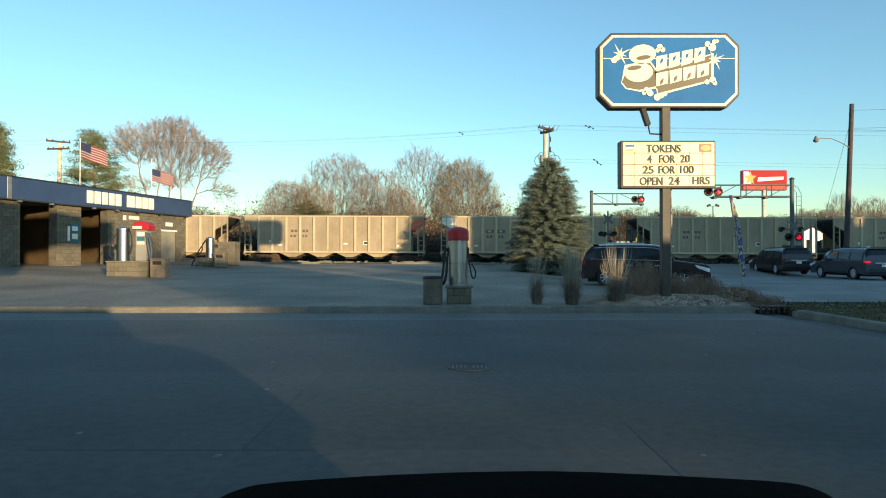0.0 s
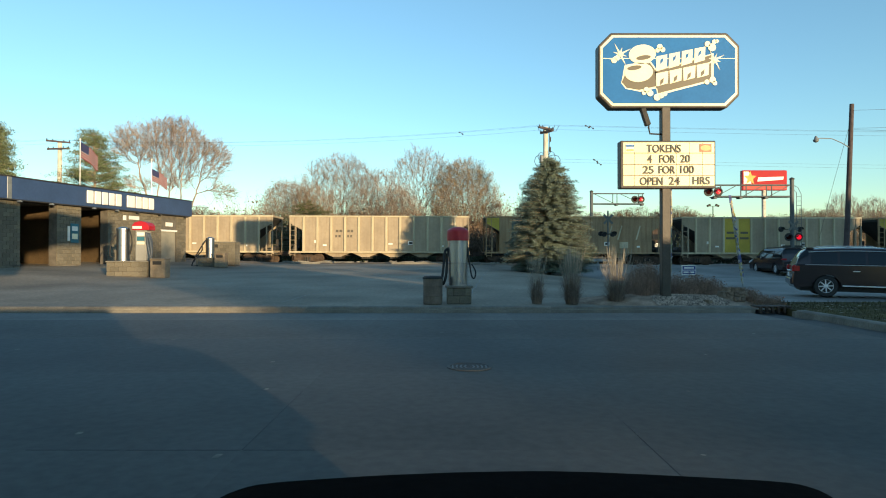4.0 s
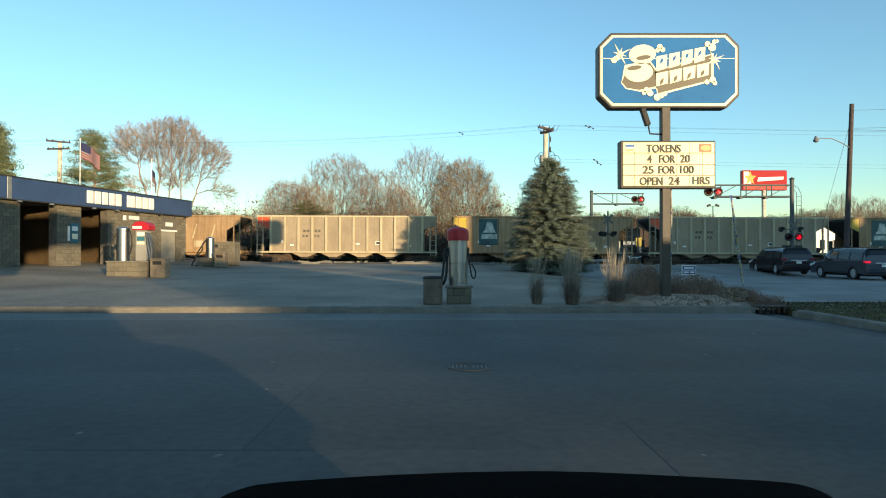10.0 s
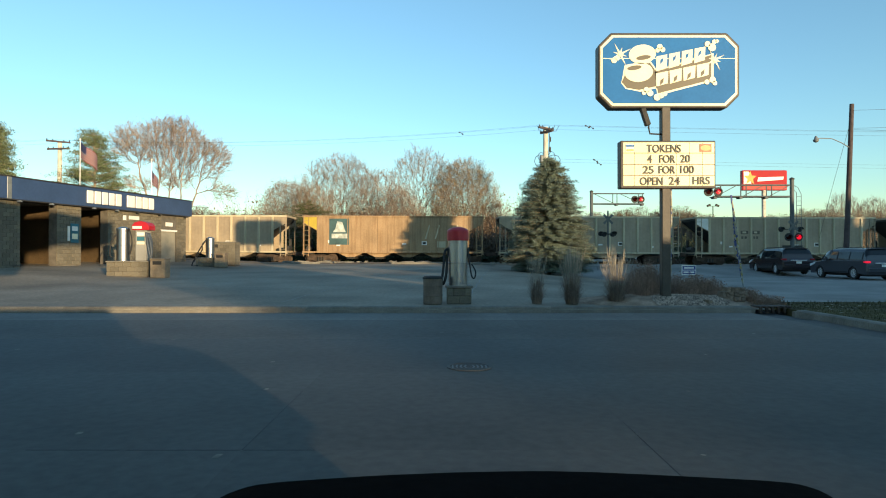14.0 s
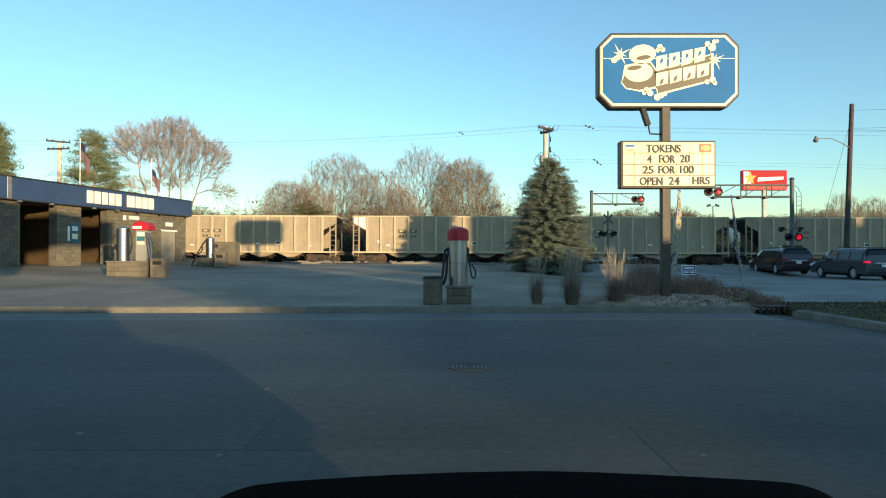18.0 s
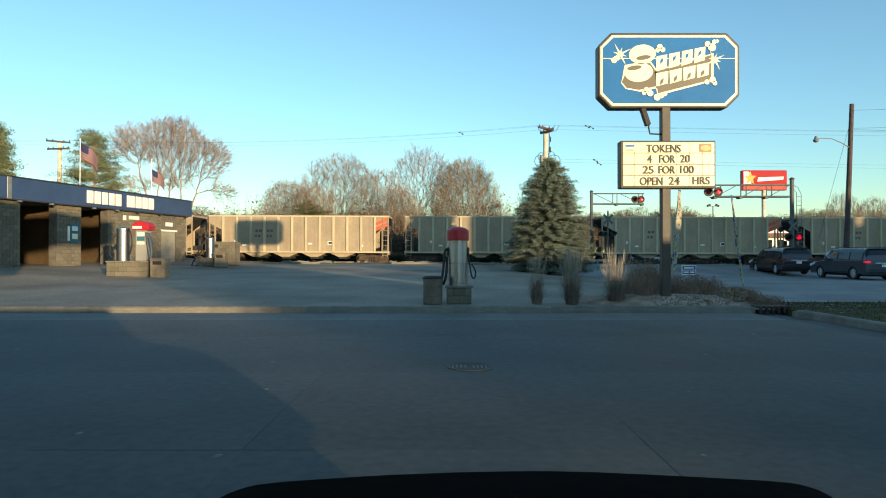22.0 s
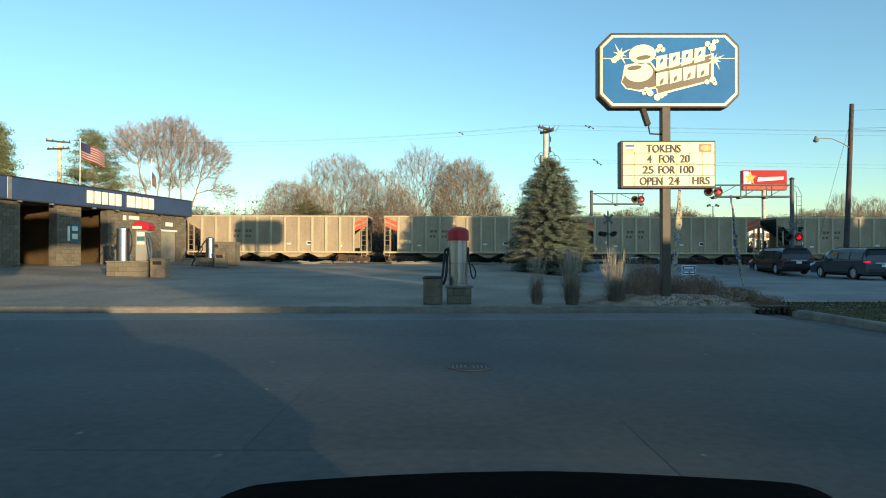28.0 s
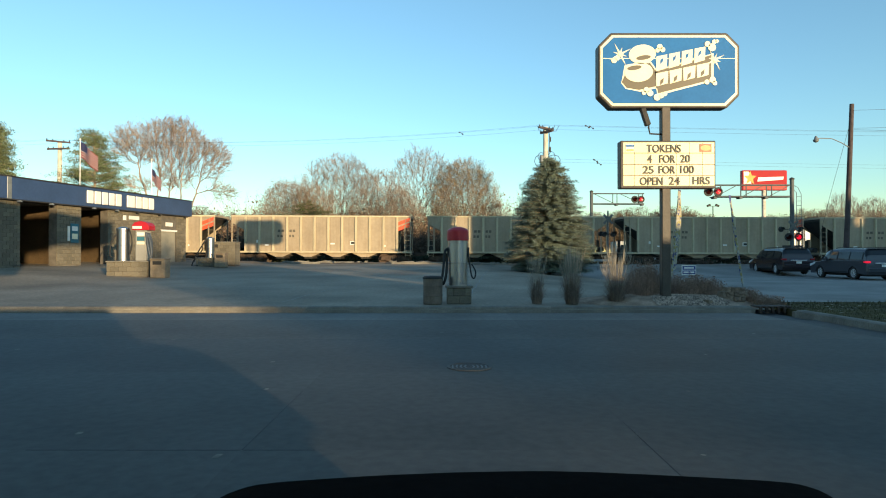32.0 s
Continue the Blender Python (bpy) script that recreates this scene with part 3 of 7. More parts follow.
for u0 in (0.7, 2.6, 5.5, 7.3, 9.1, 11.2, 13.9):
    part("wall_lamp", Geo().prism([(-0.13, 0.0), (-0.05, 0.09), (0.05, 0.09), (0.13, 0.0)], -0.5, -0.36, "y", bevel=0.01), GALV if u0 < 9 else DARK_STEEL, wash, "small fascia lamp", m=pose(u0, 0.05, 4.02))

# courses of split-face blocks on the front
def courses(parent, a, b, z0, z1):
    n, rows = max(1, round((b - a) / 0.4)), max(1, round((z1 - z0) / 0.2))
    bw, bh = (b - a) / n, (z1 - z0) / rows
    full = Geo().box(0.006, bw - 0.006, -0.03, 0.03, 0.006, bh - 0.006, bevel=0.01).mesh("block", BLOCKWALL)
    half = Geo().box(0.006, bw / 2 - 0.006, -0.03, 0.03, 0.006, bh - 0.006, bevel=0.01).mesh("block", BLOCKWALL)
    for r in range(rows):
        xs = [(a + k * bw, full) for k in range(n)] if r % 2 == 0 else [(a, half)] + [(a + (k + 0.5) * bw, full) for k in range(n - 1)] + [(b - bw / 2, half)]
        for x, me in xs:
            o = new("block", me)
            o.parent, o.matrix_basis = parent, pose(x, 0.0, z0 + r * bh)


WASH_WALLS = [o for o in wash.children if o.name.split(".")[0] == "wall"]
for wall_, (a, b) in zip(WASH_WALLS, PIERS):
    courses(wall_, a, b, 0.72, 4.1)
courses(WASH_WALLS[3], 13.4, 14.4, 0.72, 4.1)


# ---- the big sign on its pole
SIGN_X, SIGN_Y = 5.98, 16.6
sign = thing("pylon_sign", "brown steel pylon with blue octagonal sign and cream letter board", "sign", pose(SIGN_X, SIGN_Y, 0.0))
PXM = LENS_PX / SIGN_Y


def sgn(px, py):
    """A place on the sign's face."""
    x, z = place(px, py, SIGN_Y)
    return x - SIGN_X, z


def outline(pts, y0, y1, bevel=0.0):
    return Geo().prism([sgn(*p) for p in pts], y0, y1, "y", bevel)


part("post", Geo().box(-0.115, 0.115, 0.0, 0.23, 0.1, 5.5, bevel=0.015), STEEL_BROWN, sign, "brown square steel post")


def octagon(x0, x1, y0, y1, c):
    return [(x0 + c, y0), (x1 - c, y0), (x1, y0 + c), (x1, y1 - c), (x1 - c, y1), (x0 + c, y1), (x0, y1 - c), (x0, y0 + c)]


part("cabinet", outline(octagon(1059, 1308.5, 58.5, 191.5, 22), 0.0, 0.36, 0.02), STEEL_BROWN, sign, "dark brown sheet-metal sign cabinet")
part("retainer", outline(octagon(1060.5, 1307, 60, 190, 21.5), -0.008, 0.0), STEEL_BROWN, sign, "dark retainer frame round the face")
part("border", outline(octagon(1062.5, 1304.5, 63, 187.5, 20.5), -0.012, -0.008), CREAM, sign, "cream border of the sign face")
part("face", outline(octagon(1066.5, 1300.5, 67, 183.5, 19), -0.02, -0.012), SIGN_BLUE, sign, "blue translucent sign face")
part("seam", outline([(1067, 103.6), (1300, 103.6), (1300, 104.8), (1067, 104.8)], -0.024, -0.02), CREAM, sign)
part("emblem_rim", outline([(1099, 148), (1105, 116), (1150, 108), (1180, 150), (1170, 155), (1133, 163), (1107, 158)], -0.023, -0.02), CREAM, sign, "cream rim of the emblem")
part("emblem_rim", outline([(1156, 126), (1262, 95), (1262, 144), (1163, 170)], -0.023, -0.02), CREAM, sign, "cream rim of the emblem")
part("emblem_shadow", outline([(1100, 146), (1112, 118), (1150, 112), (1176, 150), (1168, 152), (1130, 160), (1108, 156)], -0.026, -0.02), SIGN_BROWN, sign, "brown drop shadow of the emblem")
part("emblem_shadow", outline([(1158, 128), (1258, 98), (1258, 142), (1164, 166)], -0.026, -0.02), SIGN_BROWN, sign, "brown drop shadow of the emblem")


def blob(cx, cy, rx, ry, tilt=0.0, n=20, a0=0.0, a1=math.tau):
    c, s = math.cos(tilt), math.sin(tilt)
    return [(cx + rx * math.cos(a) * c - ry * math.sin(a) * s, cy + rx * math.cos(a) * s + ry * math.sin(a) * c) for a in [a0 + (a1 - a0) * k / n for k in range(n)]]


for cx, cy, rx, ry, tilt in ((1136, 97, 24, 17, -0.1), (1130, 129, 25, 17, -0.1)):
    part("emblem_disc", outline(blob(cx, cy, rx, ry, tilt), -0.034, -0.022), CREAM, sign, "cream rounded emblem shape")
part("emblem_notch", outline(blob(1138, 103, 13, 4, -0.15), -0.038, -0.03), SIGN_BROWN, sign)
part("emblem_notch", outline(blob(1122, 121, 13, 4, -0.15), -0.038, -0.03), SIGN_BROWN, sign)
for k in range(4):
    x0, x1 = 1161 + k * 22.5, 1180 + k * 22.5
    y0, y1 = 101 - k * 4.6, 97.2 - k * 4.6
    part("letter_block", outline([(x0, y0), (x1, y1), (x1 - 1, y1 + 24), (x0 - 1, y0 + 26)], -0.034, -0.022), CREAM, sign, "cream slanted letter block")
    part("letter_notch", outline([(x0 + 7, y0 + 6), (x1 - 7, y1 + 6), (x1 - 8, y1 + 13), (x0 + 6, y0 + 14)], -0.038, -0.03), SIGN_BLUE, sign)
    x0, x1 = 1160 + k * 24.0, 1182 + k * 24.0
    y0, y1 = 131 - k * 5.0, 126.5 - k * 5.0
    part("letter_block", outline([(x0, y0), (x1, y1), (x1 - 1, y1 + 22), (x0 + 1, y0 + 23)], -0.034, -0.022), CREAM, sign, "cream slanted letter block")
    part("letter_notch", outline([(x0 + 8, y0 + 12), (x1 - 8, y1 + 12), (x1 - 9, y1 + 20), (x0 + 7, y0 + 21)], -0.038, -0.03), SIGN_BROWN, sign)
for cx, cy, ln in ((1097, 97, 1.0), (1264, 107, 0.9)):
    for k in range(8):
        a = k * math.pi / 4 + 0.3
        L = (22 if k % 2 else 13) * ln
        dx, dy = math.cos(a), math.sin(a)
        part("star_ray", outline([(cx - dy * 2.2, cy + dx * 2.2), (cx + dx * L, cy + dy * L), (cx + dy * 2.2, cy - dx * 2.2)], -0.030, -0.020), CREAM, sign)
for cx, cy, r in ((1097, 97, 3.4), (1264, 107, 3.2), (1086, 108, 5), (1092, 104, 4), (1167, 84, 5), (1172, 89, 4.5), (1163, 90, 4), (1251, 79, 5), (1263, 75, 4), (1259, 85, 7), (1268, 74, 3), (1250, 146, 4.5), (1260, 142, 5.5), (1264, 148, 4),
                  (1143, 160, 5), (1150, 166, 5.5), (1139, 165, 4), (1162, 173, 6), (1170, 171, 4), (1176, 167, 4)):
    part("bubble", outline(blob(cx, cy, r, r, 0, 12), -0.040, -0.020), CREAM, sign)
# floodlight arm below the sign
part("flood_arm", Geo().tube([(-0.11, 0.1, sgn(0, 237)[1]), (-0.44, 0.0, sgn(0, 237)[1]), (-0.5, -0.08, sgn(0, 228)[1]), (-0.5, -0.1, sgn(0, 220)[1])], 0.022, 8), DARK_STEEL, sign)
part("flood_lamp", Geo().box(-0.07, 0.07, -0.08, 0.08, -0.24, 0.24, bevel=0.02), DARK_STEEL, sign, "dark floodlight under the sign", m=pose(-0.6, -0.1, sgn(0, 209)[1], 0, -18, 0))
# letter board
BOARD_CREAM = material("yellowed_board_plastic", (0.80, 0.72, 0.44), 0.4, var=0.06, scale=2, fine=20, bump=0.02)
bx0, bz1 = sgn(1097, 250)
bx1, bz0 = sgn(1265, 334)
part("board_cabinet", Geo().box(bx0, bx1, -0.06, 0.26, bz0, bz1, bevel=0.02), STEEL_BROWN, sign, "brown letter-board cabinet")
part("board_face", Geo().box(bx0 + 0.07, bx1 - 0.04, -0.07, -0.05, bz0 + 0.07, bz1 - 0.05), BOARD_CREAM, sign, "cream letter-board face")
for py in (271.5, 291.5, 311.0):
    part("board_rail", outline([(1102, py), (1262, py), (1262, py + 1.0), (1102, py + 1.0)], -0.082, -0.07), SIGN_BROWN, sign, "thin letter rail")
for px in (1121, 1145, 1170, 1195, 1218, 1241):
    part("board_joint", outline([(px, 254), (px + 0.5, 254), (px + 0.5, 331), (px, 331)], -0.074, -0.069), SIGN_BROWN, sign)
LETTER_BLACK = material("dark_letters", (0.025, 0.022, 0.018), 0.5, var=0.1)
for text, x0, x1, cy in (("TOKENS", 1143, 1203, 264), ("4", 1144, 1152, 282.5), ("FOR", 1165, 1193, 282.5), ("20", 1202, 1219, 282), ("25", 1136, 1155, 301.5), ("FOR", 1164, 1193, 301.5), ("100", 1202, 1226, 301), ("OPEN", 1131, 1171, 321.5), ("24", 1182, 1201, 321), ("HRS", 1224, 1254, 320.5)):
    o = lettering("letters", text, 0.27, LETTER_BLACK, sign, pose(0, 0, 0), depth=0.004)
    w = max(v.co.x for v in o.data.vertices) - min(v.co.x for v in o.data.vertices)
    mid = (max(v.co.x for v in o.data.vertices) + min(v.co.x for v in o.data.vertices)) / 2
    zm = (max(v.co.z for v in o.data.vertices) + min(v.co.z for v in o.data.vertices)) / 2
    zh = max(v.co.z for v in o.data.vertices) - min(v.co.z for v in o.data.vertices)
    k, kz = ((x1 - x0) / PXM) / w, (14.0 / PXM) / zh
    o.data.transform(Matrix.Diagonal((k, 1, kz, 1)) @ Matrix.Translation((-mid, 0, -zm)))
    sx, sz = sgn((x0 + x1) / 2, cy)
    o.matrix_basis = pose(sx, -0.09, sz)
CARD_RED = material("faded_card_red", (0.40, 0.15, 0.08), 0.5, var=0.15)
CARD_TAN = material("faded_card_tan", (0.55, 0.40, 0.16), 0.5, var=0.15)
part("card_panel", outline([(1236, 256), (1257, 256), (1257, 270), (1236, 270)], -0.082, -0.07), CARD_RED, sign, "small red card emblem")
part("card_disc", outline(blob(1246.5, 263, 9, 5), -0.086, -0.08), CARD_TAN, sign)
part("card_panel", outline([(1106, 257), (1121, 257), (1121, 270), (1106, 270)], -0.082, -0.07), WHITE_PAINT, sign, "small pale card emblem")
part("card_bar", outline([(1106, 258), (1121, 258), (1121, 261), (1106, 261)], -0.086, -0.08), SIGN_BLUE, sign)
part("card_bar", outline([(1107, 265), (1120, 265), (1120, 269), (1107, 269)], -0.086, -0.08), CARD_TAN, sign)


# ---- coal hopper wagons
PITCH, BODY, HALF_W = 16.005, 14.68, 1.55
SILL, TOP = 0.95, 3.98
CUT = 1.12


def ladder(x, y):
    g = Geo()
    for d in (-0.2, 0.2):
        g.box(x + d - 0.02, x + d + 0.02, y - 0.03, y, SILL - 0.3, TOP - 0.15)
    for k in range(8):
        z = SILL - 0.2 + k * 0.4
        g.box(x - 0.2, x + 0.2, y - 0.03, y - 0.005, z, z + 0.03)
    return g


def bogie_parts(parent, x):
    frame_ = part("bogie", Geo().prism([(x - 1.15, 0.36), (x - 1.1, 0.66), (x - 0.55, 0.74), (x + 0.55, 0.74), (x + 1.1, 0.66), (x + 1.15, 0.36), (x + 0.75, 0.34), (x + 0.35, 0.2), (x - 0.35, 0.2), (x - 0.75, 0.34)], -1.12, -0.98, "y", bevel=0.02)
                  .prism([(x - 1.15, 0.36), (x - 1.1, 0.66), (x + 1.1, 0.66), (x + 1.15, 0.36), (x + 0.35, 0.2), (x - 0.35, 0.2)], 0.98, 1.12, "y")
                  .box(x - 0.22, x + 0.22, -1.0, 1.0, 0.42, 0.8), TRUCK_STEEL, parent, "rusty cast bogie")
    for k in range(3):
        part("spring", Geo().tube([(x - 0.2 + 0.2 * k, -1.14, 0.26), (x - 0.2 + 0.2 * k, -1.14, 0.58)], 0.075, 8), DARK_STEEL, frame_)
    for dx in (-0.88, 0.88):
        w = Geo()
        for s in (-1, 1):
            w.lathe([(0.05, -0.07), (0.455, -0.07), (0.455, 0.05), (0.40, 0.07), (0.05, 0.07)], 20, Matrix.Translation((x + dx, s * 0.76, 0.455)) @ Matrix.Rotation(radians(90 * s), 4, "X"))
        w.tube([(x + dx, -1.1, 0.455), (x + dx, 1.1, 0.455)], 0.08, 8)
        part("wheelset", w, TRUCK_STEEL, frame_)


FADED = material("faded_dark_paint", (0.13, 0.108, 0.078), 0.75, var=0.3, scale=2, fine=14)
PALE_TEAL = material("faded_pale_emblem", (0.50, 0.54, 0.49), 0.7, var=0.35, scale=3, fine=14)


def hopper_wagon(style):
    """An open coal hopper: side sheets with ribs, sloped end sheets behind open corner frames, four chutes, two bogies."""
    brown = style == "brown"
    skin = HOPPER_BROWN if brown else HOPPER_TAN
    labels = {"brown": "brown coal hopper wagon with a yellow end panel and teal emblem", "plain": "weathered tan ribbed coal hopper wagon", "white": "tan ribbed coal hopper wagon with a pale end corner",
              "red": "tan ribbed coal hopper wagon with a red-orange end corner", "redboth": "tan ribbed coal hopper wagon with red stripes on both corners", "redleft": "tan ribbed coal hopper wagon with a red leading corner", "yellow": "tan ribbed coal hopper wagon with a yellow side panel"}
    w = thing("hopper_wagon", labels[style], "train wagon", None, "wagons of the coal train")
    L = BODY / 2
    h = HALF_W
    # side sheet with the corners cut away under the sloped ends
    side = [(-L + CUT, SILL), (L - CUT, SILL), (L - CUT, 2.75), (L - 0.05, 3.35), (L - 0.05, TOP), (-L + 0.05, TOP), (-L + 0.05, 3.35), (-L + CUT, 2.75)]
    for y0, y1 in ((-h, -h + 0.02), (h - 0.02, h)):
        part("side_sheet", Geo().prism(side, y0, y1, "y"), skin, w)
    for s in (-1, 1):
        part("end_sheet", Geo().prism([(s * (L - 0.1), TOP - 0.1), (s * (L - 0.1), TOP - 0.3), (s * (L - 3.2), 1.1), (s * (L - 3.4), 1.2)], -h + 0.03, h - 0.03, "y"), DARK_STEEL, w, "dark sloped end sheet")
    part("floor", Geo().box(-L + 3.2, L - 3.2, -h + 0.03, h - 0.03, 1.0, 1.12), DARK_STEEL, w)
    for y0, y1 in ((-h - 0.06, -h), (h, h + 0.06)):
        part("top_chord", Geo().box(-L, L, y0, y1, TOP - 0.13, TOP, bevel=0.012), HOPPER_BROWN if brown else HOPPER_RIB, w)
        part("side_sill", Geo().box(-L, L, y0, y1, SILL - 0.02, SILL + 0.12, bevel=0.012), HOPPER_BROWN if brown else HOPPER_RIB, w)
    for s in (-1, 1):
        part("end_beam", Geo().box(s * L - 0.05, s * L + 0.05, -h, h, SILL - 0.15, SILL + 0.15), skin, w)
        part("end_chord", Geo().box(s * L - 0.05, s * L + 0.05, -h, h, TOP - 0.15, TOP), skin, w)
        for y in (-h - 0.03, h - 0.05):
            part("corner_post", Geo().box(s * (L - 0.06) - 0.05, s * (L - 0.06) + 0.05, y, y + 0.08, SILL, TOP), skin, w)
            part("frame_post", Geo().box(s * (L - 0.55) - 0.03, s * (L - 0.55) + 0.03, y, y + 0.07, SILL, 3.1), skin, w)
        part("ladder", ladder(s * (L - 0.28), -h - 0.03), skin, w)
        part("coupler", Geo().box(min(s * L, s * (PITCH / 2 - 0.02)), max(s * L, s * (PITCH / 2 - 0.02)), -0.11, 0.11, 0.75, 0.98, bevel=0.02).box(s * 7.85 - 0.2, s * 7.85 + 0.2, -0.17, 0.17, 0.7, 1.02, bevel=0.03), TRUCK_STEEL, w)
        part("platform", Geo().box(s * 7.0 - 0.5, s * 7.0 + 0.5, -h + 0.1, h - 0.1, 0.85, 0.93), DARK_STEEL, w)
        part("brake_gear", Geo().tube([(s * 7.1, -0.5, 1.3), (s * 7.1, 0.5, 1.3)], 0.22, 10).box(s * 7.1 - 0.1, s * 7.1 + 0.1, 0.6, 0.8, 0.9, 2.1), DARK_STEEL, w)
        bogie_parts(w, s * 5.95)
    n = 6 if brown else 12
    rib = None
    for k in range(n):
        x = -L + CUT + 0.04 + (BODY - 2 * CUT - 0.08) * k / (n - 1)
        for y in (-h - 0.11, h + 0.0):
            if rib is None:
                d, hw = (0.03, 0.025) if brown else (0.11, 0.10)
                rib = part("rib", Geo().prism([(-hw, d), (-hw * 0.6, 0), (hw * 0.6, 0), (hw, d)], SILL + 0.12, TOP - 0.13, "z"), skin if brown else HOPPER_RIB, w, m=pose(x, y + (0.08 if brown else 0), 0))
            else:
                twin(rib, pose(x, y + (0.08 if brown and y < 0 else 0), 0) if y < 0 else pose(x, h + (0.03 if brown else 0.11), 0, 0, 0, 180), w)
    for k in range(4):
        x = -3.5 + k * 2.34
        part("chute", Geo().prism([(x - 1.1, SILL), (x + 1.1, SILL), (x + 0.3, 0.6), (x - 0.3, 0.6)], -1.3, 1.3, "y"), skin, w, "tapered discharge chute")
        part("chute_gate", Geo().box(x - 0.34, x + 0.34, -1.0, 1.0, 0.46, 0.59), DARK_STEEL, w)
    part("centre_sill", Geo().box(-L, L, -0.25, 0.25, 0.7, 0.95), DARK_STEEL, w)
    # small marks near the sill
    y0, y1 = -h - 0.006, -h
    marks = Geo()
    for x, z, a, b in ((2.35, 1.6, 0.42, 0.3), (0.75, 1.62, 0.34, 0.12), (-5.3, 1.75, 0.22, 0.22), (-4.6, 1.5, 0.3, 0.12), (5.0, 1.45, 0.25, 0.14)):
        marks.box(x, x + a, y0, y1, z, z + b)
    part("stencil", marks, WHITE_PAINT, w, "small white stencil plates")
    part("stencil", Geo().box(2.42, 2.70, y0 - 0.004, y0, 1.66, 1.84), DARK_STEEL, w)
    if not brown:
        number = Geo()
        for i, (x, z, a, b) in enumerate(((-3.55, 2.62, 0.22, 0.2), (-3.25, 2.62, 0.22, 0.2), (-2.6, 2.62, 0.2, 0.2), (-2.33, 2.62, 0.2, 0.2), (-3.6, 2.2, 0.18, 0.2), (-3.33, 2.2, 0.18, 0.2), (-2.62, 2.2, 0.16, 0.2), (-2.38, 2.2, 0.16, 0.2))):
            number.box(x, x + a, y0, y1, z, z + b)
        part("number_bars", number, FADED, w, "faded dark number bars")
        patch_l = [(-L + 0.1, TOP - 0.14), (-L + 0.1, 3.38), (-L + CUT, 2.8), (-L + CUT, TOP - 0.14)]
        if style in ("white", "redleft"):
            part("corner_patch", Geo().prism(patch_l, y0 - 0.004, y1, "y"), WHITE_PAINT if style == "white" else RED_PAINT, w, "pale corner patch" if style == "white" else "red corner patch")
        if style == "white":
            plates = Geo()
            for x in (-3.65, -2.7):
                plates.box(x, x + 0.6, y0 - 0.003, y1, 2.58, 2.86)
            part("plate", plates, FADED, w)
            part("plate_bars", Geo().box(-3.5, -3.2, y0 - 0.006, y1, 2.65, 2.8).box(-2.55, -2.3, y0 - 0.006, y1, 2.65, 2.8), HOPPER_RIB, w)
        for side_ in {"red": (1,), "redboth": (1, -1)}.get(style, ()):
            for za, zb in ((3.72, 3.42), (3.3, 2.98)):
                part("corner_stripe", Geo().prism([(side_ * (L - 0.12), za + 0.12), (side_ * (L - CUT), za - 0.28), (side_ * (L - CUT), zb - 0.28), (side_ * (L - 0.12), zb + 0.12)], y0 - 0.004, y1, "y"), RED_PAINT, w, "red slanting corner stripe")
        if style == "yellow":
            step = (BODY - 2 * CUT - 0.08) / 11
            for k in (2, 3):
                x = -L + CUT + 0.04 + step * k
                part("yellow_panel", Geo().box(x + 0.08, x + step - 0.08, y0 - 0.006, y1, SILL + 0.13, TOP - 0.14), YELLOW, w, "yellow painted panel")
                part("panel_bar", Geo().box(x + 0.25, x + step - 0.25, y0 - 0.010, y1, 2.6, 2.78).box(x + 0.2, x + step - 0.2, y0 - 0.010, y1, 2.15, 2.33), SIGN_BROWN, w)
    else:
        part("end_panel", Geo().prism([(-L + 0.1, TOP - 0.14), (-L + 0.1, 3.38), (-L + CUT, 2.8), (-L + CUT, TOP - 0.14)], y0 - 0.004, y1, "y"), YELLOW, w, "yellow end panel")
        part("emblem_panel", Geo().box(-5.2, -3.6, y0 - 0.003, y1, 1.6, TOP - 0.25), TEAL_DULL, w, "teal emblem panel")
        part("emblem_bar", Geo().box(-5.0, -3.7, y0 - 0.007, y1, 2.12, 2.5).prism([(-4.9, 2.62), (-3.85, 2.62), (-3.95, 2.9), (-4.15, 3.45), (-4.55, 3.5), (-4.7, 2.9)], y0 - 0.007, y1, "y"), PALE_TEAL, w, "faded pale emblem shapes")
        for x in (2.6, 3.4, 4.9):
            part("scrape", Geo().prism([(x, 2.1), (x + 0.12, 2.1), (x + 0.42, 3.2), (x + 0.34, 3.25)], y0 - 0.002, y1, "y"), HOPPER_RIB, w, "pale slanting scrape")
        part("stencil", Geo().box(3.6, 4.3, y0 - 0.003, y1, 1.4, 1.9), HOPPER_RIB, w)
    return w


# which wagon follows which, from two before the first one in view
ORDER = {0: "red", 1: "white", 2: "plain", 3: "plain", 4: "brown", 5: "yellow", 6: "brown", 7: "redleft", 8: "brown", 9: "redleft", 10: "brown", 11: "yellow",
         12: "white", 13: "white", 14: "white", 15: "red", 16: "red", 17: "red", 18: "red", 19: "red", 20: "redboth", 21: "redboth", 22: "red", 23: "plain", 24: "red"}
TRAIN = []
models = {}
for k in range(-3, 28):
    style = ORDER.get(k, "plain")
    if style not in models:
        models[style] = hopper_wagon(style)
        TRAIN.append((k, models[style]))
    else:
        TRAIN.append((k, copy_thing(models[style], Matrix())))


def run(t):
    """How far the train has gone to the left after t seconds: nearly steady, a shade slower in the middle."""
    return 11.041 * t + 0.01639 * t ** 2 - 0.001227 * t ** 3 + 0.00002221 * t ** 4


GAP_0 = (428.8 - 784) / LENS_PX * TRACK_Y   # the coupling before wagon 0 at the start


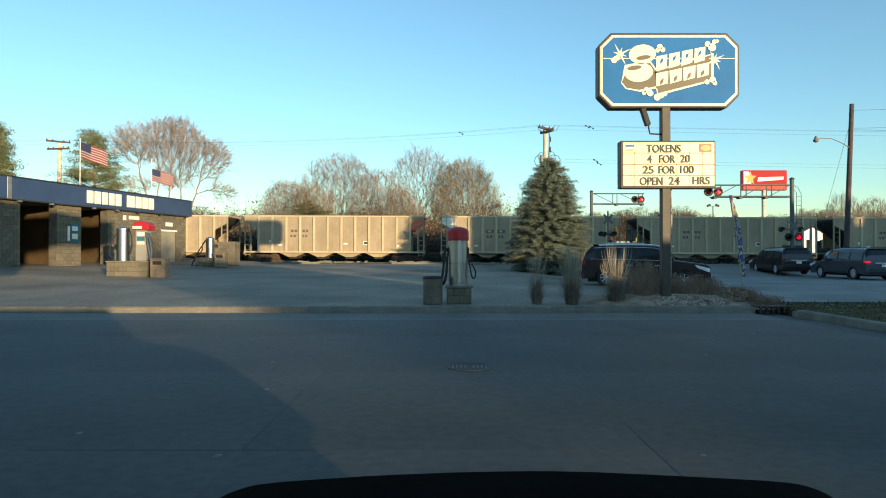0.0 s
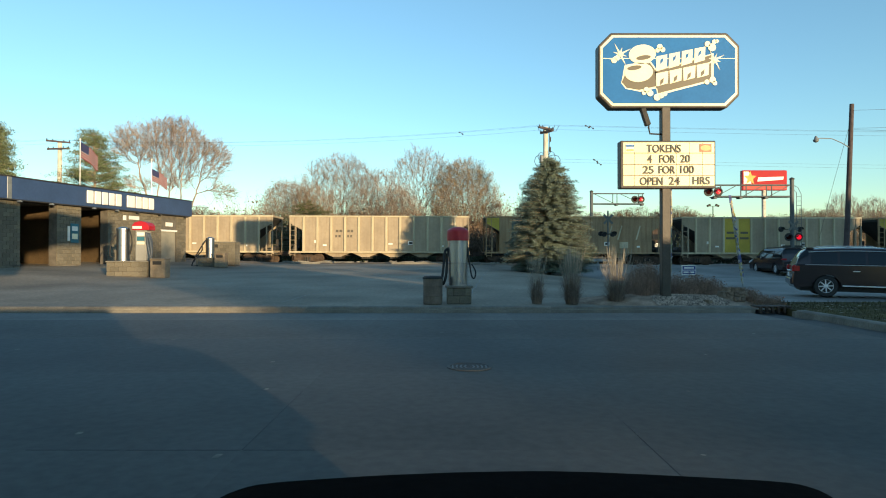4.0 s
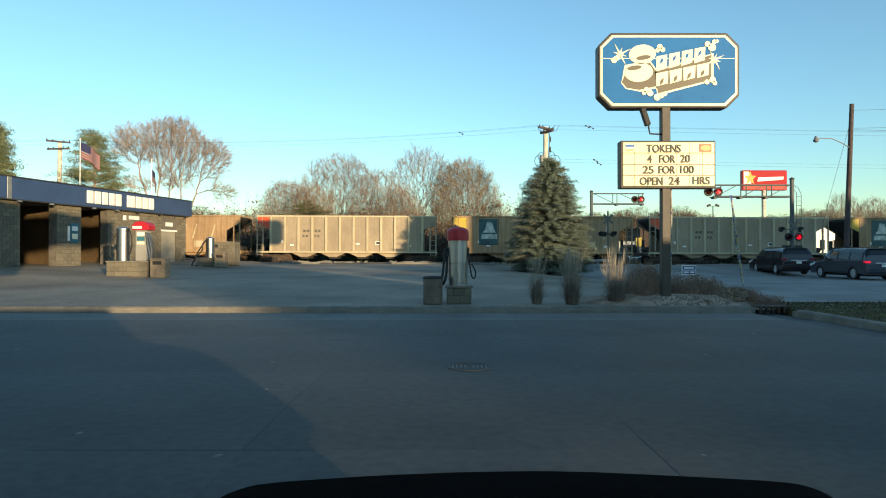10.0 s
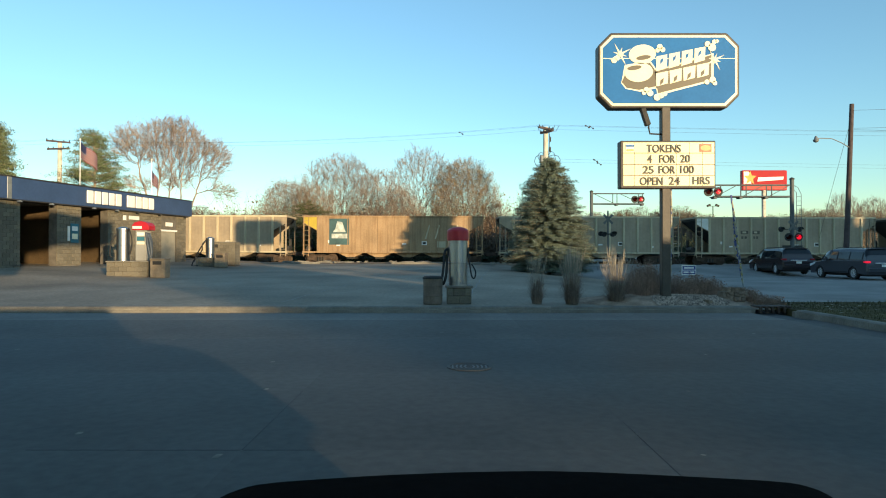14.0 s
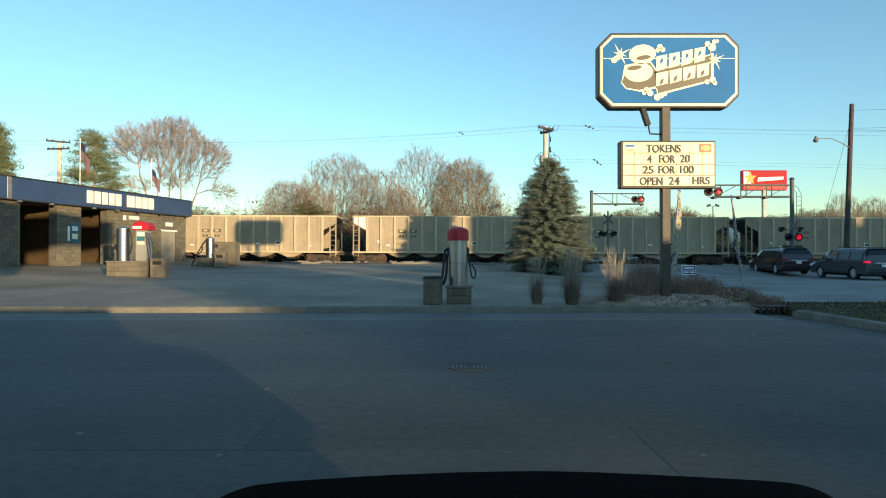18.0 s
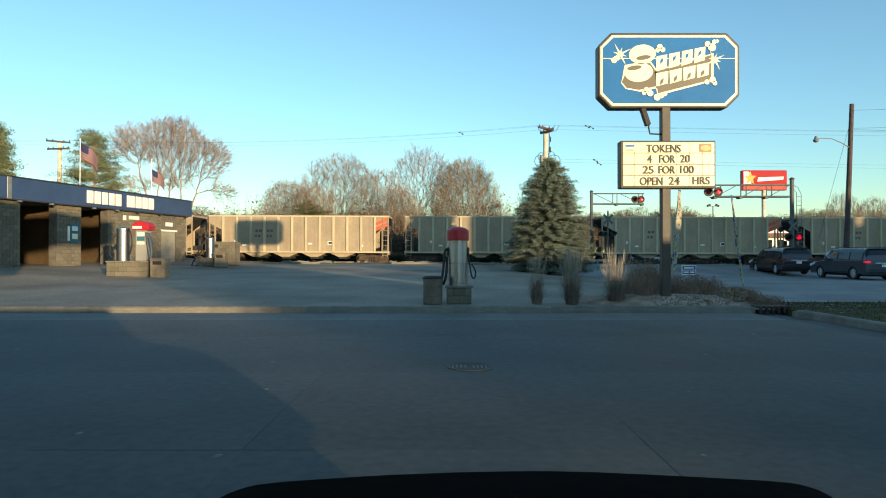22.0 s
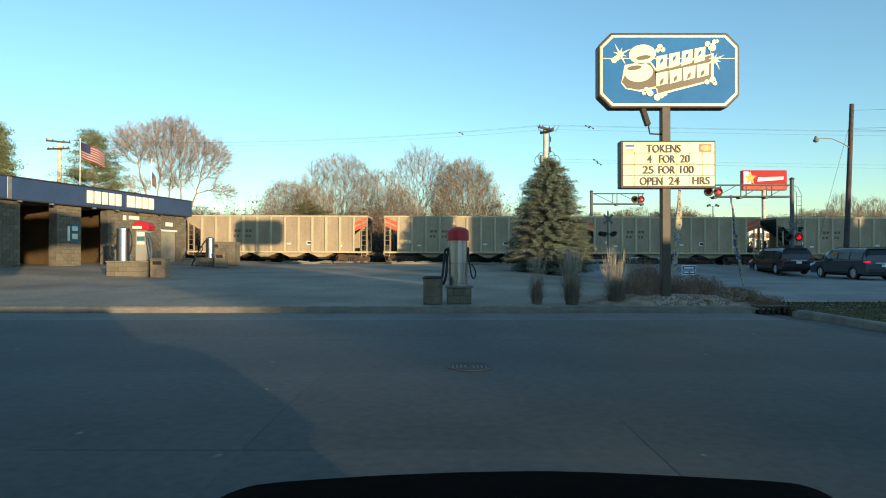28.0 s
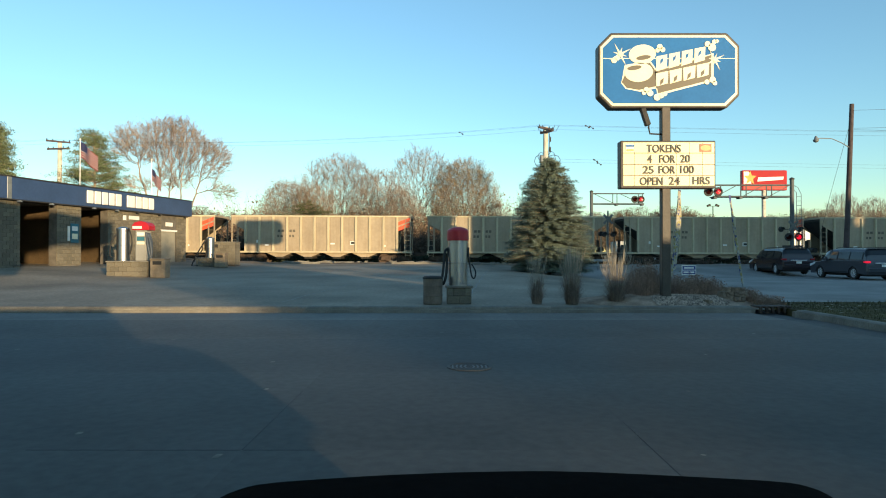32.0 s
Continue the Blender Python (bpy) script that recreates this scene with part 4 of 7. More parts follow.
# ---- vehicles
def vehicle(name, label, paint, length, height, wide, style, m, lit=False):
    """A car that faces +x, its wheels on z = 0, in parts."""
    v = thing(name, label, "car", m)
    L, w = length / 2, wide / 2
    van = style == "van"
    r = 0.36 if van else 0.395
    wx = (L - 0.98, -L + (1.08 if not van else 1.12))
    belt = 1.11 if not van else 1.02

    def arch(cx):
        return [(cx + (r + 0.06) * math.cos(a), r + (r + 0.05) * math.sin(a)) for a in [math.pi * k / 8 for k in range(9)]]

    lower = [(L - 0.08, 0.28)] + ([(L, 0.5), (L - 0.03, 0.72), (L - 0.22, 0.92), (L - 1.2, belt + 0.02)] if van else [(L, 0.55), (L - 0.015, 0.92), (L - 0.15, 1.04), (L - 1.3, belt + 0.06)]) + [ (-L + 0.1, belt + 0.06), (-L + 0.02, 0.85), (-L, 0.5), (-L + 0.1, 0.30)] + list(reversed([(x, max(0.26, z)) for x, z in arch(wx[1])])) + list(reversed([(x, max(0.26, z)) for x, z in arch(wx[0])]))
    g = Geo()
    n = len(lower)
    b = bmesh.new()
    rings = []
    for yy, inset_ in ((-w, 0.05), (-w + 0.06, 0.0), (w - 0.06, 0.0), (w, 0.05)):
        rings.append([b.verts.new((x * (1 - inset_ * 0.25), yy, z if z < 0.5 else z - inset_ * 0.6)) for x, z in lower])
    for a, c in zip(rings, rings[1:]):
        for i in range(n):
            b.faces.new((a[i], a[(i + 1) % n], c[(i + 1) % n], c[i]))
    b.faces.new(rings[0][::-1])
    b.faces.new(rings[-1])
    bmesh.ops.recalc_face_normals(b, faces=b.faces[:])
    part("body", g.bm(b), paint, v)
    # cabin: a rounded shell over stations from the windscreen's foot to the tail, with the panes on its surface
    if van:
        low, high = (L - 0.92, -L + 0.10), (L - 1.95, -L + 0.42)
    else:
        low, high = (L - 1.30, -L + 0.12), (L - 2.25, -L + 0.62)
    tw = w - 0.24

    def shell(s, u, out=0.0):
        """s runs from front foot to tail foot, u over the roof from one belt line to the other."""
        if s < 0.25:
            f = s / 0.25
            x, zr = low[0] + (high[0] - low[0]) * f, belt + (height - belt) * math.sin(f * math.pi / 2) ** 0.85
        elif s < 0.8:
            f = (s - 0.25) / 0.55
            x, zr = high[0] + (high[1] - high[0]) * f, height + 0.035 * math.sin(f * math.pi) - 0.05 * f
        else:
            f = (s - 0.8) / 0.2
            x, zr = high[1] + (low[1] - high[1]) * f, belt + 0.03 + (height - 0.08 - belt) * math.cos(f * math.pi / 2) ** 0.7
        side = 1 if u > 0 else -1
        a = abs(u)
        wb = (w - 0.04) * (1 - 0.10 * max(0.0, 0.2 - s) / 0.2)
        k = (zr - belt) / (height - belt)
        if a > 0.42:
            f = (1 - a) / 0.58
            y, z = wb + (tw - wb) * k * f ** 1.25, belt + (zr - belt) * 0.90 * f
        else:
            f = a / 0.42
            top = wb + (tw - wb) * k
            y, z = top * math.sin(f * math.pi / 2) ** 0.8, zr - 0.10 * k * (zr - belt) / (height - belt) * (1 - math.cos(f * math.pi / 2)) / 1.0
            z = belt + (z - belt) if f < 1 else belt + (zr - belt) * 0.90
        n_ = Vector((0.4 * ((s < 0.25) - (s > 0.8)), side * (0.9 if a > 0.42 else 0.2), 0.25))
        return Vector((x, side * y, z)) + n_ * out

    def patch(ss, us, out=0.0, back=0.0):
        q = Geo()
        q.add([shell(s, u, out) for s in ss for u in us], [(i * len(us) + j_, i * len(us) + j_ + 1, (i + 1) * len(us) + j_ + 1, (i + 1) * len(us) + j_) for i in range(len(ss) - 1) for j_ in range(len(us) - 1)])
        return q

    def span(a, b, n_):
        return [a + (b - a) * k / n_ for k in range(n_ + 1)]

    part("cabin", patch(span(0, 0.25, 6) + span(0.25, 0.8, 10)[1:] + span(0.8, 1, 6)[1:], [-1, -0.85, -0.7, -0.55, -0.42, -0.36, -0.28, -0.15, 0, 0.15, 0.28, 0.36, 0.42, 0.55, 0.7, 0.85, 1]), paint, v, smooth=True)
    for sgn_ in (-1, 1):
        for a, b_ in ((0.13, 0.37), (0.39, 0.58), (0.60, 0.80)):
            part("side_window", patch(span(a, b_, 6), [sgn_ * u for u in (0.92, 0.8, 0.68, 0.54)], 0.03), CAR_GLASS, v, smooth=True)
    part("rear_window", patch(span(0.83, 0.955, 5), [-0.62, -0.42, -0.2, 0, 0.2, 0.42, 0.62], 0.035), CAR_GLASS, v, smooth=True)
    part("windscreen", patch(span(0.03, 0.235, 5), [-0.7, -0.45, -0.2, 0, 0.2, 0.45, 0.7], 0.035), CAR_GLASS, v, smooth=True)
    if not van:
        for sgn_ in (-1, 1):
            edge_ = [shell(s_, sgn_ * 0.5, 0.03) for s_ in span(0.12, 0.83, 14)]
            part("window_trim", Geo().tube(edge_, 0.013, 5), ALLOY, v, "bright window trim")
            edge_ = [shell(s_, sgn_ * 0.96, 0.03) for s_ in span(0.06, 0.88, 14)]
            part("window_trim", Geo().tube(edge_, 0.009, 5), ALLOY, v, "bright window trim")
    part("spoiler", Geo().box(high[1] - 0.16, high[1] + 0.1, -tw + 0.05, tw - 0.05, height - 0.08, height - 0.03, bevel=0.02), paint, v)
    rim_g = Geo().tube([(0.228 * math.cos(k * math.tau / 24), 0.228 * math.sin(k * math.tau / 24), 0.012) for k in range(25)], 0.018, 6)
    disc_g = Geo().lathe([(0.03, -0.03), (0.215, -0.03), (0.215, -0.015), (0.03, -0.015)], 20)
    hub = Geo()
    for k in range(8):
        hub.box(-0.018, 0.018, 0.03, 0.23, 0.0, 0.025, m=Matrix.Rotation(k * math.tau / 8, 4, "Z"))
    hub.lathe([(0.06, 0.0), (0.06, 0.035), (0.03, 0.045)], 12)
    wheels = []
    for x in wx:
        for s in (-1, 1):
            wh = part("wheel", Geo().lathe([(0.22, -0.11), (r - 0.03, -0.11), (r, -0.07), (r, 0.07), (r - 0.03, 0.11), (0.25, 0.11), (0.22, 0.02)], 28, Matrix.Rotation(radians(90), 4, "X") if s < 0 else Matrix.Rotation(radians(-90), 4, "X")), BLACK, v, m=pose(x, s * (w - 0.13), r))
            turn = Matrix.Rotation(radians(90 if s < 0 else -90), 4, "X") @ Matrix.Translation((0, 0, 0.06)) @ Matrix.Diagonal((r / 0.36, r / 0.36, 1, 1))
            rim = Geo()
            rim.v, rim.f = [tuple(turn @ Vector(p)) for p in rim_g.v], rim_g.f
            part("rim", rim, ALLOY, wh)
            dk = Geo()
            dk.v, dk.f = [tuple(turn @ Vector(p)) for p in disc_g.v], disc_g.f
            part("brake_disc", dk, DARK_STEEL, wh)
            sp = Geo()
            sp.v, sp.f = [tuple(turn @ Vector(p)) for p in hub.v], hub.f
            part("spokes", sp, ALLOY, wh)
            wheels.append(wh)
    part("underbody", Geo().box(-L + 0.3, L - 0.3, -w + 0.25, w - 0.25, 0.2, 0.5), BLACK, v)
    up_ = 0.0 if van else 0.05
    for s in (-1, 1):
        part("headlamp", Geo().prism([(L - 0.5, 0.84 + up_), (L - 0.03, 0.68 + up_), (L - 0.05, 0.84 + up_), (L - 0.62, 0.98 + up_)], s * w - 0.06, s * w + 0.03, "y", bevel=0.012), LAMP_CLEAR, v)
        part("tail_lamp", Geo().box(-L - 0.0, -L + 0.26, min(s * (w + 0.006), s * (w - 0.26)), max(s * (w + 0.006), s * (w - 0.26)), 0.93 if van else 0.90, 1.04 if van else 1.13, bevel=0.03), GLOW_TAIL if lit else LAMP_RED, v)
        part("mirror", Geo().box(L - 1.85, L - 1.62, s * (w + 0.1) - 0.09, s * (w + 0.1) + 0.09, belt + 0.02, belt + 0.2, bevel=0.04), paint, v)
        for x in (0.55, -0.55):
            part("door_handle", Geo().box(x - 0.11, x + 0.11, s * (w + 0.005) - 0.02, s * (w + 0.005) + 0.02, 0.93, 0.96, bevel=0.008), ALLOY if not van else paint, v)
        part("roof_rail", Geo().tube([(high[0] - 0.2, s * (tw - 0.05), height - 0.02), (high[0] - 0.35, s * (tw - 0.05), height + 0.03), (high[1] + 0.4, s * (tw - 0.05), height + 0.02), (high[1] + 0.25, s * (tw - 0.05), height - 0.03)], 0.018, 6), ALLOY if not van else DARK_STEEL, v)
        part("sill_trim", Geo().box(wx[1] + 0.5, wx[0] - 0.5, s * (w + 0.004) - 0.012, s * (w + 0.004) + 0.012, 0.40, 0.44, bevel=0.006), ALLOY if not van else BLACK, v)
    part("rear_bumper", Geo().box(-L - 0.05, -L + 0.15, -w + 0.1, w - 0.1, 0.42, 0.66, bevel=0.04), paint, v)
    part("front_bumper", Geo().box(L - 0.15, L + 0.04, -w + 0.12, w - 0.12, 0.36, 0.56, bevel=0.05), paint, v)
    part("grille", Geo().box(L - 0.06, L + 0.012, -0.42, 0.42, 0.56, 0.76, bevel=0.02), ALLOY, v)
    part("plate", Geo().box(-L - 0.035, -L + 0.02, -0.16, 0.16, 0.72, 0.86), WHITE_PAINT, v)
    part("trim_bar", Geo().box(-L - 0.03, -L + 0.05, -0.5, 0.5, 0.90, 0.95, bevel=0.01), ALLOY, v, "chrome bar above the plate")
    return v, wheels



suv, suv_wheels = vehicle("suv", "glossy black sport utility car with chrome trim", CAR_BLACK, 5.1, 1.82, 1.95, "suv", pose(8, 24, 0))
vehicle("minivan", "dark minivan waiting at the level crossing", CAR_BLACK, 5.1, 1.74, 1.98, "van", pose(22.9, 42.2, ground_z(22.9, 42.2), 0, 0, 86), lit=False)
vehicle("minivan", "dark blue minivan with lit tail lamps behind another", CAR_NAVY, 5.15, 1.76, 2.0, "van", pose(23.85, 36.1, ground_z(23.85, 36.1), 0, 0, 90), lit=True)


# ---- vacuum stations, bins
def on_ground(px, y):
    x = (px - 784) / LENS_PX * y
    return x, y, ground_z(x, y)


def bin_barrel(px, y, label):
    b = thing("litter_bin", label, "bin", pose(*on_ground(px, y)))
    part("drum", Geo().lathe([(0.24, 0.0), (0.255, 0.03), (0.255, 0.22), (0.265, 0.24), (0.255, 0.26), (0.255, 0.46), (0.265, 0.48), (0.255, 0.5), (0.255, 0.67), (0.24, 0.69)], 24), BARREL, b)
    part("lid", Geo().lathe([(0.27, 0.67), (0.27, 0.71), (0.23, 0.74), (0.1, 0.75)], 24), DARK_STEEL, b, "dark rimmed lid")
    return b


def square_bin(px, y, label="square tan litter bin beside a vacuum island"):
    b = thing("litter_bin", label, "bin", pose(*on_ground(px, y)))
    part("body", Geo().box(-0.33, 0.33, -0.3, 0.3, 0.0, 0.82, bevel=0.03), BIN_SUNLIT, b)
    part("lid", Geo().box(-0.35, 0.35, -0.32, 0.32, 0.82, 0.88, bevel=0.02), BIN_SUNLIT, b)
    part("flap", Geo().box(-0.2, 0.2, -0.318, -0.3, 0.60, 0.76, bevel=0.006), DARK_STEEL, b, "dark swing flap")
    return b


def block_base(parent, x0, x1, y0, y1, h):
    """A plinth of split-face blocks in courses, with recessed joints."""
    base = part("plinth", Geo().box(x0 + 0.015, x1 - 0.015, y0 + 0.015, y1 - 0.015, -0.1, h), MORTAR, parent, "concrete-block plinth")
    n, rows = max(1, round((x1 - x0) / 0.4)), max(1, round(h / 0.2))
    bw, bh = (x1 - x0) / n, h / rows
    full = Geo().box(0.005, bw - 0.005, 0, 0.05, 0.005, bh - 0.005, bevel=0.008).mesh("block", BLOCKWALL)
    half = Geo().box(0.005, bw / 2 - 0.005, 0, 0.05, 0.005, bh - 0.005, bevel=0.008).mesh("block", BLOCKWALL)
    side = Geo().box(0, 0.05, 0.005, (y1 - y0) - 0.005, 0.005, bh - 0.005, bevel=0.008).mesh("block", BLOCKWALL)
    for r in range(rows):
        xs = [(x0 + k * bw, full) for k in range(n)] if r % 2 == 0 else [(x0, half)] + [(x0 + (k + 0.5) * bw, full) for k in range(n - 1)] + [(x1 - bw / 2, half)]
        for x, me in xs:
            o = new("block", me)
            o.parent, o.matrix_basis = base, pose(x, y0 - 0.012, r * bh)
        for x in (x0 - 0.014, x1 - 0.036):
            o = new("block", side)
            o.parent, o.matrix_basis = base, pose(x, y0, r * bh)
    part("cap", Geo().box(x0 - 0.05, x1 + 0.05, y0 - 0.05, y1 + 0.05, h, h + 0.06, bevel=0.015), KERB, parent, "concrete cap slab")
    return base


def vac_unit(parent, x, y, z, h, r, top):
    part("canister", Geo().lathe([(r, 0), (r, h), (r - 0.01, h + 0.005)], 32, Matrix.Translation((x, y, z))), STAINLESS, parent, "polished stainless canister", smooth=False)
    for zz in (0.06, h * 0.5, h - 0.06):
        part("band", Geo().lathe([(r + 0.001, zz - 0.015), (r + 0.006, zz - 0.01), (r + 0.006, zz + 0.01), (r + 0.001, zz + 0.015)], 32, Matrix.Translation((x, y, z))), STAINLESS, parent)
    if top:
        part("dome", Geo().lathe([(r + 0.035, h), (r + 0.035, h + 0.24), (r + 0.02, h + 0.29), (r * 0.7, h + 0.345), (r * 0.3, h + 0.37), (0.02, h + 0.375)], 32, Matrix.Translation((x, y, z))), RED_PLASTIC, parent, "red plastic dome", smooth=False)


HOSE_GREY = material("blue_grey_hose", (0.075, 0.09, 0.11), 0.6, var=0.2, scale=6, fine=30)


def hose(parent, pts, r=0.025, mat=None):
    """A slack hose: the points smoothed into a bent tube."""
    p = [Vector(q) for q in pts]
    out = []
    for i in range(len(p) - 1):
        a, b, c, d = p[max(i - 1, 0)], p[i], p[i + 1], p[min(i + 2, len(p) - 1)]
        for k in range(6):
            t = k / 6
            out.append(0.5 * ((2 * b) + (c - a) * t + (2 * a - 5 * b + 4 * c - d) * t * t + (3 * b - a - 3 * c + d) * t ** 3))
    part("hose", Geo().tube(out + [p[-1]], r, 8), mat if mat else BLACK, parent, "ribbed blue-grey hose" if mat else "black ribbed vacuum hose", smooth=True)


vac = thing("vacuum_station", "stainless steel vacuum with red dome on a block plinth", "vacuum", pose(*on_ground(811, 16.75)))
block_base(vac, -0.30, 0.33, -0.3, 0.3, 0.42)
vac_unit(vac, -0.01, 0, 0.48, 1.2, 0.258, True)
for s in (-1, 1):
    part("hook_plate", Geo().box(s * 0.27 - 0.03, s * 0.27 + 0.03, -0.06, 0.06, 1.25, 1.5, bevel=0.01), DARK_STEEL, vac)
hose(vac, [(-0.28, -0.05, 1.45), (-0.36, -0.1, 1.38), (-0.4, -0.12, 0.95), (-0.44, -0.12, 0.6), (-0.4, -0.1, 0.52), (-0.33, -0.12, 0.75), (-0.3, -0.1, 1.2)], 0.035)
hose(vac, [(0.27, -0.05, 1.35), (0.31, -0.1, 1.0), (0.36, -0.14, 0.72), (0.43, -0.14, 0.68), (0.46, -0.1, 0.85), (0.36, -0.05, 1.05)], 0.02)
bin_barrel(766, 16.45, "brown steel litter bin with dark lid by the vacuum")

vac2 = thing("vacuum_island", "stainless vacuum and red-hooded dispenser on a block island", "vacuum", pose(*on_ground(233.5, 28.6)))
block_base(vac2, -0.92, 0.92, -0.45, 0.45, 0.64)
vac_unit(vac2, -0.4, 0.0, 0.70, 1.42, 0.28, False)
part("cap_lid", Geo().lathe([(0.3, 2.12), (0.3, 2.18), (0.1, 2.26), (0.02, 2.27)], 24, Matrix.Translation((-0.4, 0, 0))), STAINLESS, vac2)
part("dispenser", Geo().box(0.28, 0.78, -0.25, 0.25, 0.70, 2.1, bevel=0.02), material("pale_dispenser", (0.30, 0.29, 0.26), 0.5, var=0.12), vac2, "pale steel dispenser cabinet")
part("hood", Geo().prism([(0.15, 2.1), (0.15, 2.32), (0.28, 2.46), (0.55, 2.52), (0.82, 2.44), (0.92, 2.3), (0.92, 2.1)], -0.34, 0.34, "y", bevel=0.02), RED_PLASTIC, vac2, "red rounded hood")
part("hood_bar", Geo().box(0.2, 0.62, -0.36, -0.338, 2.16, 2.28), WHITE_PAINT, vac2, "white lettering bar")
for z0, z1, mat in ((1.85, 2.0, WHITE_PAINT), (1.62, 1.8, TEAL), (1.45, 1.58, CREAM)):
    part("dispenser_panel", Geo().box(0.36, 0.7, -0.27, -0.248, z0, z1), mat, vac2)
hose(vac2, [(0.8, -0.2, 1.95), (0.95, -0.25, 1.6), (1.02, -0.25, 1.1), (0.98, -0.2, 0.8)], 0.06, HOSE_GREY)
hose(vac2, [(0.85, -0.1, 1.95), (1.0, -0.2, 1.5), (1.0, -0.25, 0.9), (0.9, -0.2, 0.8)], 0.05, HOSE_GREY)
hose(vac2, [(0.8, -0.3, 2.0), (0.88, -0.34, 1.5), (0.98, -0.34, 1.0), (1.06, -0.3, 0.75)], 0.045, HOSE_GREY)
hose(vac2, [(-0.1, -0.1, 2.2), (0.08, -0.2, 1.8), (0.12, -0.25, 1.3), (0.02, -0.25, 1.0), (0.1, -0.2, 1.5)], 0.025)
hose(vac2, [(-0.68, -0.1, 1.9), (-0.85, -0.2, 1.5), (-0.88, -0.25, 1.0), (-0.8, -0.2, 0.85)], 0.03)
square_bin(283.5, 28.2)

vac3 = thing("vacuum_station", "smaller stainless vacuum on a block plinth by tracks", "vacuum", pose(*on_ground(372, 39.0)))
block_base(vac3, -0.75, 0.55, -0.35, 0.35, 0.5)
vac_unit(vac3, 0.0, 0.0, 0.56, 1.15, 0.25, False)
part("cap_lid", Geo().lathe([(0.27, 1.7), (0.27, 1.76), (0.1, 1.84), (0.02, 1.85)], 24), STAINLESS, vac3)
hose(vac3, [(-0.2, -0.2, 1.65), (-0.4, -0.25, 1.35), (-0.42, -0.25, 1.0), (-0.8, -0.3, 0.55), (-1.0, -0.35, 0.05), (-0.6, -0.4, 0.06)], 0.04)
hose(vac3, [(-0.25, -0.1, 1.6), (-0.5, -0.2, 1.2), (-0.75, -0.3, 0.7), (-0.9, -0.3, 0.3)], 0.04)
wall_block = thing("block_enclosure", "low tan concrete-block enclosure with a dark vent", "enclosure", pose(*on_ground(400, 41.0)))
block_base(wall_block, -0.75, 0.75, -0.5, 0.5, 1.5)
part("vent", Geo().box(-0.7, -0.35, -0.53, -0.508, 1.18, 1.38), BLACK, wall_block)
square_bin(391.5, 38.5, "square brown litter bin beside the far vacuum")

# ---- planting bed under the sign
rng = random.Random(11)
mound = Geo()
n = 40
ring = [(6.3 + 2.9 * math.cos(k * math.tau / n) + 0.2 * math.sin(3 * k), 17.35 + 1.35 * math.sin(k * math.tau / n)) for k in range(n)]
mound.add([(x, y, ground_z(x, y) + 0.005) for x, y in ring] + [(6.3 + (x - 6.3) * 0.6, 17.35 + (y - 17.35) * 0.6, 0.30) for x, y in ring] + [(6.3, 17.35, 0.36)],
          [(k, (k + 1) % n, n + (k + 1) % n, n + k) for k in range(n)] + [(n + k, n + (k + 1) % n, 2 * n) for k in range(n)])
tagged(part("ground_planting_bed", mound, MULCH, smooth=True), "low mulched planting bed under the sign", kind="structure")


def bed_z(x, y):
    d = math.hypot((x - 6.3) / 2.9, (y - 17.35) / 1.35)
    return 0.36 - 0.1 * d if d < 0.6 else 0.30 - (0.30 - ground_z(x, y)) * min(1.0, (d - 0.6) / 0.4)


pebbles = Geo()
for k in range(5200):
    x, y = rng.uniform(5.5, 7.55), rng.uniform(15.9, 16.95)
    if (x - 6.6) ** 2 / 1.15 + (y - 16.4) ** 2 / 0.32 > 1 + 0.25 * math.sin(9 * x):
        continue
    s = rng.uniform(0.018, 0.055)
    z = bed_z(x, y)
    q = [(x + s * rng.uniform(0.7, 1.3) * dx, y + s * rng.uniform(0.7, 1.3) * dy, z + s * dz) for dx, dy, dz in ((1, 0, 0.2), (0, 1, 0.2), (-1, 0, 0.2), (0, -1, 0.2), (0, 0, 0.9))]
    pebbles.add(q, [(0, 1, 4), (1, 2, 4), (2, 3, 4), (3, 0, 4)])
tagged(part("gravel", pebbles, GRAVEL), "pale river gravel round the sign post", "gravel", kind="stuff")


def rock(x, y, z, a, b, h, turn, seed):
    """A rough flat stone of the little dry-stacked heap."""
    bm_ = bmesh.new()
    bmesh.ops.create_cube(bm_, size=1)
    bmesh.ops.subdivide_edges(bm_, edges=bm_.edges[:], cuts=2, use_grid_fill=True)
    for v in bm_.verts:
        k = 1 + 0.22 * noise.noise(v.co * 2.3 + Vector((seed * 3.1, 0, 0)))
        q = v.co.copy()
        round_ = 1.0 - 0.35 * max(0.0, abs(q.x) + abs(q.y) - 0.62)
        v.co = Vector((q.x * a * k * round_, q.y * b * k * round_, q.z * h * (1 + 0.25 * noise.noise(q * 3 + Vector((0, seed, 0))))))
    o = part("rock", Geo().bm(bm_), ROCK, m=pose(x, y, z, seed % 5 - 2, seed % 7 - 3, turn))
    return tagged(o, "rough brown stone of a dry-stacked heap in the bed", "rock", "rocks in the bed")


r_ = random.Random(12)
heap = 0
for layer, (n, z) in enumerate(((4, 0.26), (4, 0.38), (3, 0.50))):
    for i in range(n):
        px = 1272 + 15 * layer * 0.35 + (i + 0.5) * (46 - 6 * layer) / n + r_.uniform(-2, 2)
        y = 16.75 + 0.08 * layer + r_.uniform(-0.06, 0.06)
        rock((px - 784) / LENS_PX * y, y, z, r_.uniform(0.20, 0.30), r_.uniform(0.24, 0.36), r_.uniform(0.11, 0.15), r_.uniform(-18, 18), heap)
        heap += 1
rock(6.95, 16.3, 0.2, 0.2, 0.2, 0.12, 30, 40)


